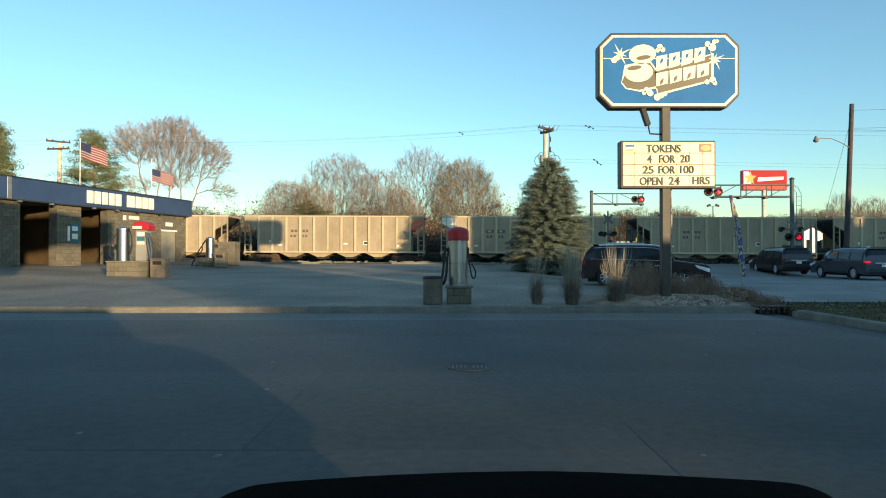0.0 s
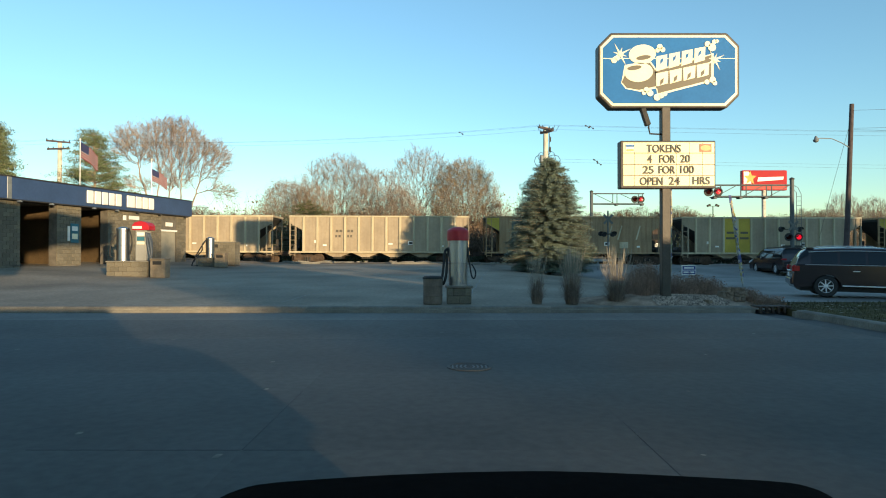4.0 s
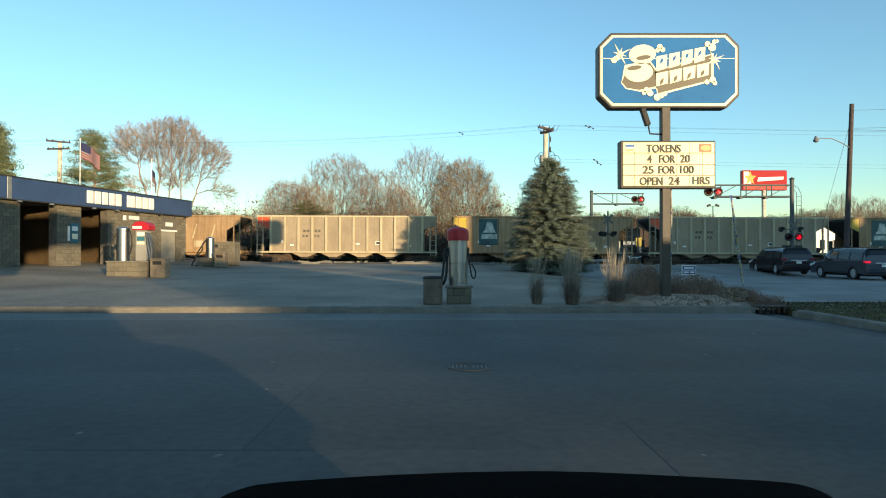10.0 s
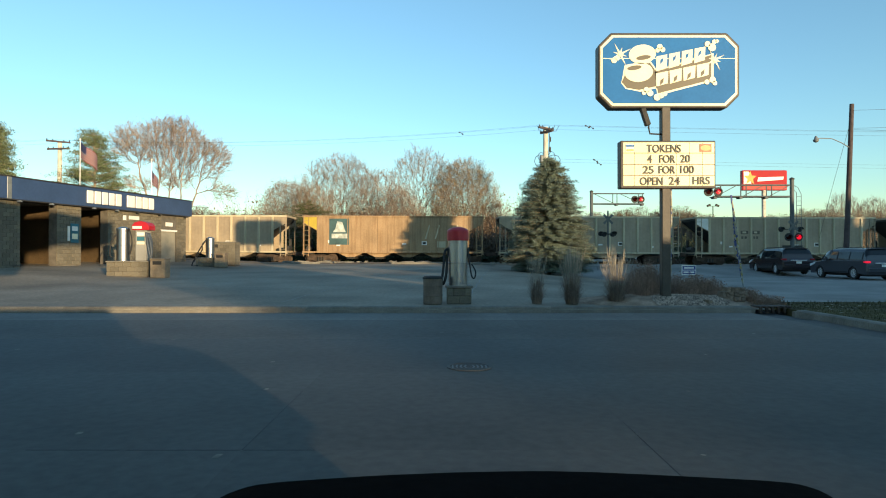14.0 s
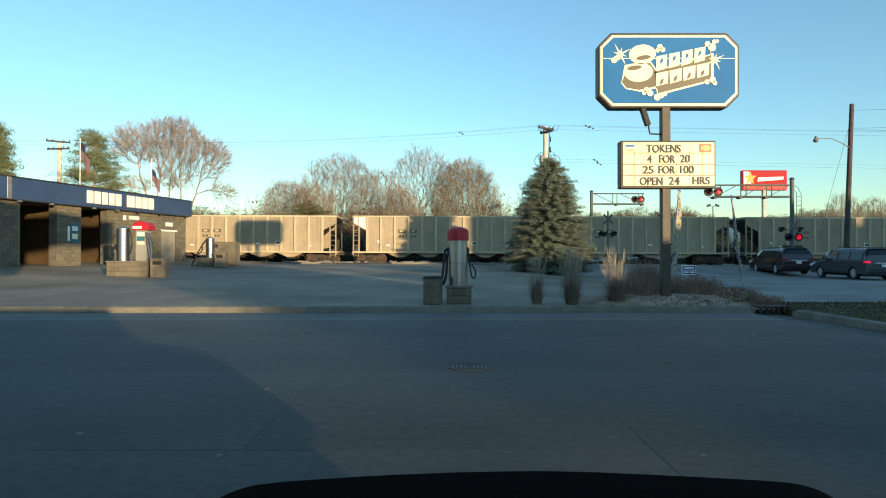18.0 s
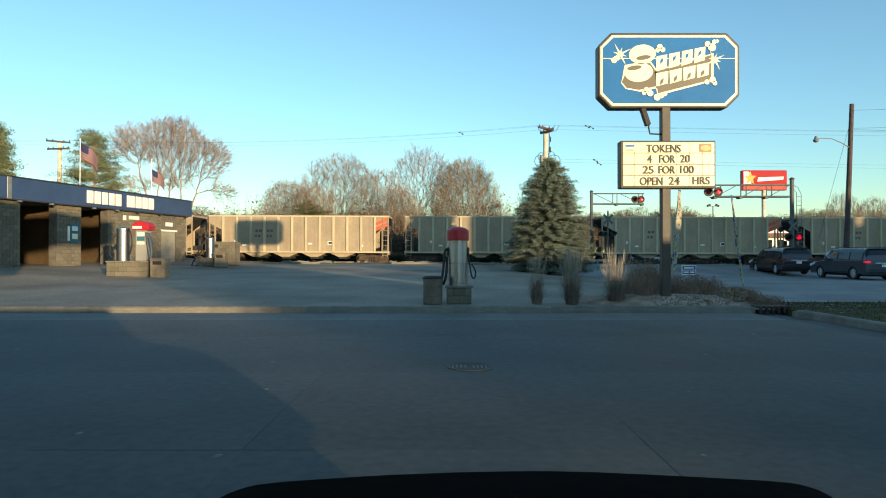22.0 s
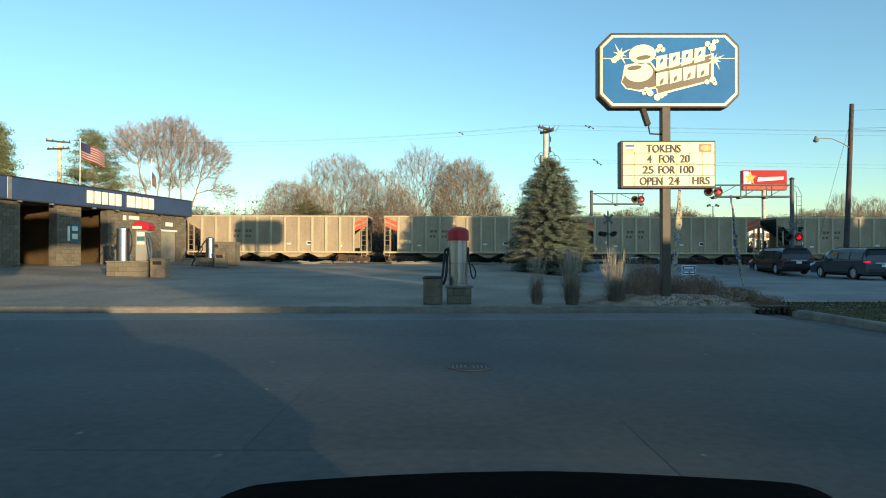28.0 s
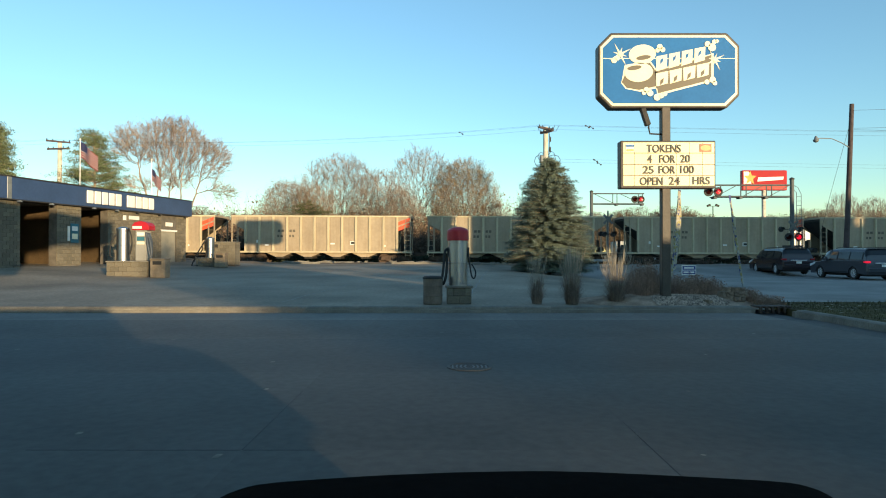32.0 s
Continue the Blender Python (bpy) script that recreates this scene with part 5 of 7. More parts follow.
def grass_clump(px, y, h, spread, label, plume, mat, n=520):
    """A tuft of ornamental grass: arching blades and upright plumed stems."""
    x = (px - 784) / LENS_PX * y
    r = random.Random(px)
    c = thing("ornamental_grass", label, "grass clump", pose(x, y, ground_z(x, y)), "ornamental grasses")
    g, st = Geo(), Geo()
    for k in range(n):
        a, rad = r.uniform(0, math.tau), spread * 0.5 * math.sqrt(r.random())
        bx, by = rad * math.cos(a), rad * math.sin(a)
        a += r.gauss(0, 0.5)
        hh = h * (0.14 + 0.46 * r.random() ** 1.6)
        lean = spread * r.uniform(0.1, 1.45)
        ca, s_ = math.cos(a), math.sin(a)
        w = 0.0028
        pts = [(bx + ca * lean * f, by + s_ * lean * f, hh * z) for f, z in ((0, 0), (0.22, 0.6), (0.6, 0.95), (1.0, r.uniform(0.55, 0.95)))]
        vs = [(x + d * -s_ * w * wd, y + d * ca * w * wd, z) for (x, y, z), wd in zip(pts, (1, 1, 0.7, 0.15)) for d in (-1, 1)]
        g.add(vs, [(0, 1, 3, 2), (2, 3, 5, 4), (4, 5, 7, 6)])
    for k in range(plume):
        a, rad = r.uniform(0, math.tau), spread * 0.42 * math.sqrt(r.random())
        bx, by = rad * math.cos(a), rad * math.sin(a)
        hh = h * r.uniform(0.66, 1.06)
        tx, ty = bx * 2.3 + r.uniform(-0.14, 0.14), by * 2.3
        st.tube([(bx, by, 0), (tx * 0.8, ty * 0.8, hh * 0.7), (tx, ty, hh * 0.84), (tx * 1.08, ty * 1.08, hh)], [0.0020, 0.0018, 0.0052, 0.0014], 4)
    part("blades", g, mat, c)
    part("plumes", st, PLUME, c, "straw-coloured seed plumes")


SEDGE = material("autumn_blades", (0.25, 0.195, 0.155), 1.0, spec=0.1, var=0.3, scale=3, fine=20, island=0.4)
grass_clump(950, 16.6, 1.35, 0.26, "small ornamental grass with thin upright plumes", 70, SEDGE, 460)
grass_clump(1012, 16.6, 1.55, 0.32, "ornamental grass clump with pale plumes", 130, SEDGE, 900)
grass_clump(1090, 16.7, 1.55, 0.36, "tall golden ornamental grass with thick plumes", 150, SEDGE, 900)


def shrub(px, y, w, h, seed, label="leafless brown shrub in the planting bed"):
    x = (px - 784) / LENS_PX * y
    r = random.Random(seed)
    g = Geo()
    for k in range(370):
        a, e = r.uniform(0, math.tau), r.uniform(0.0, 1.0)
        ex, ey, ez = w * math.cos(a) * math.sqrt(1 - e * e) * r.uniform(0.3, 1), w * 0.7 * math.sin(a) * math.sqrt(1 - e * e) * r.uniform(0.3, 1), h * (0.25 + 0.75 * e) * r.uniform(0.6, 1)
        bx, by = ex * r.uniform(0.4, 1.0), ey * r.uniform(0.4, 1.0)
        mx, my, mz = bx * 0.5 + ex * 0.5 + r.uniform(-0.06, 0.06), by * 0.5 + ey * 0.5, ez * 0.6
        g.tube([(bx, by, 0), (mx, my, mz), (ex, ey, ez)], [0.006, 0.004, 0.002], 3, caps=False)
        for q in range(2):
            s = r.uniform(0.008, 0.02)
            cx, cy, cz = ex + r.uniform(-0.09, 0.09), ey + r.uniform(-0.09, 0.09), ez + r.uniform(-0.12, 0.04)
            g.add([(cx - s, cy, cz), (cx, cy - s, cz + s), (cx + s, cy, cz + 0.3 * s), (cx, cy + s, cz - s)], [(0, 1, 2, 3)])
    o = part("shrub", g, SHRUB, m=pose(x, y, bed_z(x, y) - 0.03))
    return tagged(o, label, "shrub", "shrubs under the sign")


for i, (px, y, w, h) in enumerate(((1128, 18.1, 0.6, 1.0), (1150, 19.6, 0.5, 1.25), (1200, 18.3, 0.55, 0.75), (1232, 18.0, 0.5, 0.7), (1258, 17.8, 0.45, 0.6), (1140, 17.2, 0.4, 0.65), (1325, 16.9, 0.4, 0.4), (1352, 16.5, 0.42, 0.42), (1372, 16.3, 0.34, 0.36), (1108, 18.8, 0.4, 0.8), (1218, 17.6, 0.4, 0.5), (1165, 19.8, 0.6, 1.15), (1190, 18.8, 0.55, 0.8), (1245, 18.6, 0.55, 0.7), (1275, 18.4, 0.5, 0.6), (1140, 19.8, 0.6, 1.3), (1300, 18.1, 0.4, 0.45))):
    shrub(px, y, w, h, i)

yard_sign = thing("yard_sign", "small blue and white corrugated yard sign on wire legs", "sign", pose(*on_ground(1219, 28.6)))
YARD_BLUE = material("yard_sign_blue", (0.05, 0.07, 0.22), 0.5, var=0.1)
part("face", Geo().box(-0.33, 0.33, -0.006, 0.006, 0.52, 0.97), WHITE_PAINT, yard_sign, "white sign board")
for z0, z1 in ((0.76, 0.93), (0.56, 0.73)):
    part("text_bar", Geo().box(-0.30, 0.30, -0.012, -0.006, z0, z1), YARD_BLUE, yard_sign)
for z0, a, b in ((0.81, -0.22, 0.22), (0.61, -0.25, -0.02), (0.61, 0.03, 0.24)):
    part("text_bar", Geo().box(a, b, -0.016, -0.012, z0, z0 + 0.07), WHITE_PAINT, yard_sign)
for x in (-0.25, 0.25):
    part("leg", Geo().tube([(x, 0, -0.05), (x, 0, 0.6)], 0.006, 6), GALV, yard_sign)


# ---- feather flags: pole and cloth turn together in the wind
def printed(name, base, spots, size):
    """Cloth with a scattered print in several colours."""
    m = material(name, base, 0.9, spec=0.1, var=0.2, scale=5, fine=20, bump=0.05)
    nt = m.node_tree
    b = nt.nodes["Principled BSDF"]
    cells = nt.nodes.new("ShaderNodeTexVoronoi")
    cells.inputs["Scale"].default_value = size
    co = nt.nodes.new("ShaderNodeTexCoord")
    nt.links.new(co.outputs["Object"], cells.inputs["Vector"])
    pick = nt.nodes.new("ShaderNodeValToRGB")
    pick.color_ramp.interpolation = "CONSTANT"
    pick.color_ramp.elements[0].color = (*base, 1)
    pick.color_ramp.elements[0].position = 0.0
    pick.color_ramp.elements[1].position, pick.color_ramp.elements[1].color = spots[0][0], (*spots[0][1], 1)
    for at, c in spots[1:]:
        pick.color_ramp.elements.new(at).color = (*c, 1)
    sep = nt.nodes.new("ShaderNodeSeparateColor")
    nt.links.new(cells.outputs["Color"], sep.inputs[0])
    nt.links.new(sep.outputs[0], pick.inputs[0])
    nt.links.new(pick.outputs[0], b.inputs["Base Color"])
    return m


CLOTH = printed("printed_blue_cloth", (0.09, 0.11, 0.27), ((0.5, (0.45, 0.43, 0.38)), (0.72, (0.4, 0.33, 0.14)), (0.86, (0.06, 0.07, 0.16))), 12)
CLOTH_PALE = printed("printed_pale_cloth", (0.36, 0.34, 0.27), ((0.4, (0.34, 0.29, 0.13)), (0.6, (0.42, 0.40, 0.35)), (0.8, (0.10, 0.11, 0.2))), 14)


def feather_flag(px, y, h, label, wide, cloth):
    x, yy, z = on_ground(px, y)
    f = thing("feather_flag", label, "flag", pose(x, yy, z))
    pts = [(0, 0, 0.0), (0, 0, h * 0.7), (0.03, 0, h * 0.9), (0.12, 0, h)]
    part("pole", Geo().tube(pts, [0.02, 0.014, 0.01, 0.006], 8), GALV, f)
    part("sleeve", Geo().tube([(0, 0, h * 0.16), (0, 0, h * 0.7), (0.03, 0, h * 0.9), (0.12, 0, h * 0.995)], [0.03, 0.034, 0.028, 0.016], 8), CLOTH_PALE, f, "white and yellow printed sleeve")
    part("base_spike", Geo().tube([(0, 0, -0.1), (0, 0, 0.35)], 0.028, 8), DARK_STEEL, f)
    n = 9
    strips = []
    for k in range(n):
        z0, z1 = h * 0.22 + (h * 0.78) * k / n, h * 0.22 + (h * 0.78) * (k + 1) / n
        w0, w1 = [wide * (0.45 + 0.55 * math.sin(min(1.0, q / n * 2.2) * math.pi / 2)) * min(1.0, 1.75 - 1.45 * q / n) for q in (k, k + 1)]
        g = Geo()
        for i in range(3):
            a, b = i / 3, (i + 1) / 3
            wob = lambda s: 0.03 * math.sin(5 * s + k)
            g.add([(w0 * a, wob(a), z0), (w0 * b, wob(b), z0), (w1 * b, wob(b), z1), (w1 * a, wob(a), z1), (w0 * a, wob(a) + 0.006, z0), (w0 * b, wob(b) + 0.006, z0), (w1 * b, wob(b) + 0.006, z1), (w1 * a, wob(a) + 0.006, z1)],
                  [(0, 1, 2, 3), (7, 6, 5, 4), (0, 4, 5, 1), (3, 2, 6, 7), (1, 5, 6, 2), (0, 3, 7, 4)])
        strips.append(part("cloth", g, cloth, f, "cloth printed in blue, white and yellow"))
    return f


feather_a = feather_flag(1318, 19.6, 3.35, "blue feather flag on a leaning pole by the road", 0.27, CLOTH)
feather_b = feather_flag(1186, 22.5, 3.75, "pale printed feather flag behind the sign post", 0.36, CLOTH_PALE)


# ---- level crossing
def flasher_pair(parent, x, y, z, on, gap=0.42, r=0.35):
    for s in (-1, 1):
        part("backplate", Geo().lathe([(r, -0.02), (r, 0.02), (0.02, 0.022)], 20, pose(x + s * gap, y, z, 90, 0, 0)), BLACK, parent, "round black backplate")
        part("hood", Geo().add([(x + s * gap + 0.18 * math.cos(a), y - d, z + 0.18 * math.sin(a)) for d in (0.03, 0.26) for a in [math.pi * (k / 8) for k in range(9)]], [(k, k + 1, k + 10, k + 9) for k in range(8)]), BLACK, parent)
        part("lens", Geo().lathe([(0.19, 0.0), (0.175, 0.025), (0.02, 0.05)], 16, pose(x + s * gap, y - 0.03, z, 90, 0, 0)), on[0] if s < 0 else on[1], parent, "red signal lens")
    part("cross_arm", Geo().box(x - gap, x + gap, y + 0.03, y + 0.07, z - 0.025, z + 0.025), DARK_STEEL, parent)


BUCK = material("weathered_crossbuck", (0.125, 0.13, 0.12), 0.7, var=0.2)


def crossbuck(parent, x, y, z):
    for s in (-1, 1):
        part("blade", Geo().box(-0.48, 0.48, -0.012, 0.012, -0.085, 0.085, m=Matrix.Translation((x, y + s * 0.014, z)) @ Matrix.Rotation(radians(45 * s), 4, "Y")), BUCK, parent, "dark grey crossbuck blade")


def cantilever(px, y, top_py, reach_px, arm_py, lens, lamp_px, label, n=4):
    """A signal mast with a two-chord truss arm that reaches over the road."""
    x, yy, z = on_ground(px, y)
    k = y / LENS_PX
    zt = EYE_Z + (451 - top_py) * k
    za, zb = EYE_Z + (451 - arm_py[0]) * k, EYE_Z + (451 - arm_py[1]) * k
    reach = (reach_px - px) * k
    c = thing("crossing_signal_bridge", label, "crossing signal", pose(x, yy, 0))
    part("mast", Geo().tube([(0, 0, z - 0.1), (0, 0, zt)], 0.15, 12), MAST, c)
    part("mast_cap", Geo().lathe([(0.18, 0), (0.18, 0.08), (0.05, 0.16)], 12, Matrix.Translation((0, 0, zt))), DARK_STEEL, c)
    for zz in (za, zb):
        part("chord", Geo().tube([(0, 0, zz), (reach, 0, zz)], 0.06, 8), MAST, c)
    for i in range(1, n + 1):
        xa, xb = reach * (i - 1) / n, reach * i / n
        for off in (0.0, 0.4):
            xs_ = xb * 0.97 + off * (1 if reach < 0 else -1)
            part("strut", Geo().tube([(xs_, 0, za), (xs_, 0, zb)], 0.04, 6), MAST, c)
        part("brace", Geo().tube([(xa + (xb - xa) * 0.08, 0, za), (xb + (xa - xb) * 0.12, 0, zb)], 0.028, 6), MAST, c)
        part("bracket", Geo().box(xb * 0.97 - 0.12, xb * 0.97 + 0.12, -0.06, 0.5, zb - 0.16, zb - 0.05, bevel=0.01), MAST, c)
    part("walkway", Geo().box(min(0, reach), max(0, reach), 0.1, 0.6, zb - 0.05, zb), MAST, c)
    flasher_pair(c, (lamp_px - px) * k, -0.12, zb + (0.34 if y < 50 else 0.42), lens, gap=0.36 if y < 50 else 0.30)
    return c, zt, z


mast_r, _, _ = cantilever(1402, 46.5, 318, 1262, (328, 348), (GLOW_DIM, GLOW_RED), 1261.5, "grey steel crossing mast with a signal arm over the road", 3)
flasher_pair(mast_r, 0.0, -0.2, EYE_Z + (451 - 420) * 46.5 / LENS_PX, (GLOW_DIM, GLOW_RED), gap=0.38, r=0.30)
flasher_pair(mast_r, 0.0, 0.25, EYE_Z + (451 - 406) * 46.5 / LENS_PX, (BLACK, BLACK), gap=0.7, r=0.2)
crossbuck(mast_r, 0.0, -0.17, EYE_Z + (451 - 400) * 46.5 / LENS_PX)
part("ladder", Geo().tube([(0.4, 0.1, 1.2), (0.4, 0.1, 6.1), (0.1, 0.1, 6.4)], 0.02, 6).tube([(0.75, 0.1, 1.2), (0.75, 0.1, 6.0), (0.5, 0.1, 6.5), (0.1, 0.1, 6.7)], 0.02, 6), MAST, mast_r)
for i in range(14):
    part("rung", Geo().tube([(0.4, 0.1, 1.4 + i * 0.34), (0.75, 0.1, 1.4 + i * 0.34)], 0.014, 5), MAST, mast_r)
part("gate_motor", Geo().box(-0.35, 0.35, -0.3, 0.1, 0.9, 1.7, bevel=0.05), MAST, mast_r)
part("signal_back", Geo().box(-0.75, 0.75, -0.08, 0.0, EYE_Z + 0.5, EYE_Z + 0.7, bevel=0.02), DARK_STEEL, mast_r)
cantilever(1047, 60.0, 340, 1140, (343, 361), (GLOW_DIM, GLOW_RED), 1128.5, "grey steel crossing mast beyond the tracks", 2)

post_l = thing("crossing_signal", "crossing signal post with crossbuck and dark lamps", "crossing signal", pose(*on_ground(1076, 47.3)))
part("post", Geo().tube([(0, 0, -0.1), (0, 0, 4.2)], 0.06, 10), MAST, post_l)
crossbuck(post_l, 0, -0.08, 3.55)
flasher_pair(post_l, 0, -0.12, 2.4, (BLACK, BLACK), gap=0.32, r=0.2)
flasher_pair(post_l, 0, 0.2, 2.45, (BLACK, BLACK), gap=0.52, r=0.17)
guard = thing("guard_rail", "low galvanised guard rail by the crossing", "guard rail", pose(*on_ground(1058, 44.5)))
for x in (-1.1, 0.0, 1.1):
    part("post", Geo().box(x - 0.05, x + 0.05, -0.05, 0.05, -0.1, 0.75), GALV, guard)
for z in (0.3, 0.65):
    part("beam", Geo().box(-1.3, 1.3, -0.09, -0.05, z - 0.08, z + 0.08, bevel=0.02), GALV, guard)


# ---- dashboard and front of the car in which the camera stands
own = thing("parked_car", "front of a dark parked car with a black dashboard", "car", pose(0, 0, 0))
DY = 0.75
edge = [(-0.363, 881), (-0.349, 872), (-0.331, 864), (-0.304, 854.5), (-0.258, 848.5), (-0.213, 845), (-0.122, 838.5), (-0.076, 836), (0.015, 832), (0.106, 830), (0.160, 829.5), (0.242, 831.5), (0.333, 836), (0.424, 841), (0.515, 846.5), (0.561, 851), (0.583, 857), (0.606, 866), (0.627, 881)]
top = [((a) * DY / 1.0, EYE_Z + (451 - py) / LENS_PX * DY) for a, py in edge]
dash = [(top[0][0] - 0.01, 0.95)] + top + [(top[-1][0] + 0.01, 0.95)]
part("dashboard", Geo().prism(dash, 0.42, DY, "y", bevel=0.006), DASH, own, "matt black dashboard top")
part("body", Geo().prism([(-2.4, 0.3), (2.0, 0.3), (2.05, 0.6), (1.9, 0.70), (0.9, 0.86), (0.4, 0.88), (-2.4, 0.88)], -0.75, 1.0, "x", bevel=0.03), CAR_BLACK, own)
for y in (1.2, -1.6):
    for x in (-0.62, 0.88):
        part("wheel", Geo().lathe([(0.2, -0.1), (0.33, -0.1), (0.33, 0.1), (0.2, 0.1)], 24, Matrix.Translation((x, y, 0.33)) @ Matrix.Rotation(radians(90), 4, "Y")), BLACK, own)


# ---- trees
class Limbs:
    """Tapered branch pieces, gathered fast."""

    def __init__(self):
        self.v, self.f = [], []

    def seg(self, a, b, ra, rb, sides=4):
        d = b - a
        if d.length < 1e-5:
            return
        d = d.normalized()
        s = d.orthogonal().normalized()
        t = d.cross(s)
        n = len(self.v)
        for p, r in ((a, ra), (b, rb)):
            for k in range(sides):
                c = k * math.tau / sides
                q = p + (s * math.cos(c) + t * math.sin(c)) * r
                self.v.append((q.x, q.y, q.z))
        self.f += [(n + k, n + (k + 1) % sides, n + sides + (k + 1) % sides, n + sides + k) for k in range(sides)]

    def leaf(self, p, s, r):
        u = Vector((r.uniform(-1, 1), r.uniform(-1, 1), r.uniform(-1, 1))).normalized() * s
        w = u.orthogonal().normalized() * s * 0.7
        n = len(self.v)
        for q in (p - u, p + w, p + u, p - w):
            self.v.append((q.x, q.y, q.z))
        self.f.append((n, n + 1, n + 2, n + 3))

    def geo(self):
        g = Geo()
        g.v, g.f = self.v, self.f
        return g


def bare_tree(name, label, x, y, h, wide, seed, leaf_mat=None, leaves=0, stems=1, base=0.22, points=900, step=0.30, lobes=(), twig=1.05, up=0.35, leaf_low=0.3, thick=1.1, many=5, tuft=4, leaf=1.0):
    """A leafless tree whose limbs grow into the room that its crown has, down to fine twigs, with what is left of its leaves."""
    r = np.random.RandomState(seed)
    t = thing(name, label, "tree", pose(x, y, ground_z(x, y) - 0.1))
    # room of the crown: an egg, or several lobes as (x, z, half width, half height) in shares of the size
    shapes = lobes if lobes else ((0.0, (1 + base) / 2, 0.5, (1 - base) / 2),)
    room = []
    share = [s[2] * s[2] * s[3] for s in shapes]
    for (cx, cz, rx, rz), sh in zip(shapes, share):
        n = int(points * sh / sum(share))
        p = r.normal(size=(n, 3))
        p *= (r.random((n, 1)) ** 0.28) / np.linalg.norm(p, axis=1, keepdims=True)
        low = p[:, 2] < 0
        p[low, :2] *= (1 - 0.25 * np.abs(p[low, 2:3]))
        room.append(np.stack([cx * wide + p[:, 0] * rx * wide, p[:, 1] * rx * wide * 0.8, cz * h + p[:, 2] * rz * h], 1))
    room = np.concatenate(room)
    nodes, parent, way = [], [], []
    for s in range(stems):
        a = s * math.tau / stems + r.random()
        off = 0.0 if stems == 1 else 0.05 * wide
        p = np.array((off * math.cos(a), off * math.sin(a), 0.0))
        last = -1
        for k in range(max(2, int(h * base / step))):
            nodes.append(p.copy()), parent.append(last), way.append(np.array((0.0, 0.0, 1.0)))
            last = len(nodes) - 1
            p = p + np.array((math.cos(a) * 0.25 * (stems > 1) + r.normal() * 0.06, math.sin(a) * 0.25 * (stems > 1) + r.normal() * 0.06, 1.0)) * step
    near, dist = np.zeros(len(room), int), np.full(len(room), 1e9)
    alive = np.ones(len(room), bool)
    fresh, grown = list(range(len(nodes))), {}
    kill = step * 1.7
    for it in range(110):
        for i in fresh:
            d = np.linalg.norm(room - nodes[i], axis=1)
            m = d < dist
            near[m], dist[m] = i, d[m]
        alive &= dist > kill
        if not alive.any():
            break
        fresh = []
        pull = room[alive] - np.array(nodes)[near[alive]]
        pull /= np.linalg.norm(pull, axis=1, keepdims=True)
        ids = near[alive]
        order = np.argsort(ids)
        ids, pull = ids[order], pull[order]
        cuts = np.flatnonzero(np.diff(ids)) + 1
        for i, group in zip(ids[np.concatenate([[0], cuts])], np.split(pull, cuts)):
            grown[i] = grown.get(i, 0) + 1
            if grown[i] > 3:
                alive[near == i] = False
                continue
            d = group.mean(axis=0) + 0.4 * way[i] + r.normal(size=3) * 0.13 + np.array((0, 0, up * 0.3))
            d /= np.linalg.norm(d)
            nodes.append(nodes[i] + d * step), parent.append(i), way.append(d)
            fresh.append(len(nodes) - 1)
        if len(nodes) > 9000:
            break
    # limbs straighten as they thicken
    pts, par = np.array(nodes), np.array(parent)
    has = par >= 0
    for it in range(3):
        total, count = np.zeros_like(pts), np.zeros(len(pts))
        np.add.at(total, par[has], pts[has])
        np.add.at(count, par[has], 1)
        ok = has & (count > 0)
        pts[ok] += 0.5 * ((pts[par[ok]] + total[ok] / count[ok, None]) / 2 - pts[ok])
    nodes = list(pts)
    # pipes add up towards the root
    load = np.zeros(len(nodes))
    kids = np.zeros(len(nodes), int)
    for i in range(len(nodes) - 1, -1, -1):
        load[i] = max(load[i], 1.0)
        if parent[i] >= 0:
            load[parent[i]] += load[i]
            kids[parent[i]] += 1
    rad = 0.011 * thick * load ** 0.40
    trunk, limbs, twigs, crown = Limbs(), Limbs(), Limbs(), Limbs()
    cap = rad.max() * 0.6
    for i in range(len(nodes)):
        if parent[i] >= 0:
            big = rad[i]
            (trunk if big > cap else limbs if big > 0.03 else twigs).seg(Vector(nodes[parent[i]]), Vector(nodes[i]), float(rad[parent[i]] if rad[parent[i]] < big * 1.6 else big * 1.3), float(big), 7 if big > cap else 4 if big > 0.03 else 3)
    tips = [i for i in range(len(nodes)) if load[i] < 5]
    mid = np.array((0.0, 0.0, h * (0.3 + base * 0.5)))
    rr = random.Random(seed)
    for i in tips:
        p = nodes[i]
        out = p - mid
        out /= np.linalg.norm(out)
        for k in range(many if kids[i] == 0 else many // 2):
            d = way[i] * 0.6 + out * 0.5 + np.array((0, 0, up)) + r.normal(size=3) * 0.55
            d /= np.linalg.norm(d)
            e = p + d * twig * rr.uniform(0.5, 1.1)
            twigs.seg(Vector(p), Vector(e), 0.010 * thick, 0.005 * thick, 3)
            q = p + (e - p) * 0.5
            f = q + (d + r.normal(size=3) * 0.5) * twig * 0.35
            twigs.seg(Vector(q), Vector(f), 0.008 * thick, 0.004 * thick, 3)
            q = p + (e - p) * 0.75
            f = q + (d + r.normal(size=3) * 0.6) * twig * 0.25
            twigs.seg(Vector(q), Vector(f), 0.006 * thick, 0.004 * thick, 3)
            if leaves and p[2] > h * leaf_low and rr.random() < leaves:
                for c in range(tuft):
                    crown.leaf(Vector(e) + Vector((rr.gauss(0, 0.14), rr.gauss(0, 0.14), rr.gauss(0, 0.14))) * leaf, rr.uniform(0.022, 0.052) * leaf, rr)
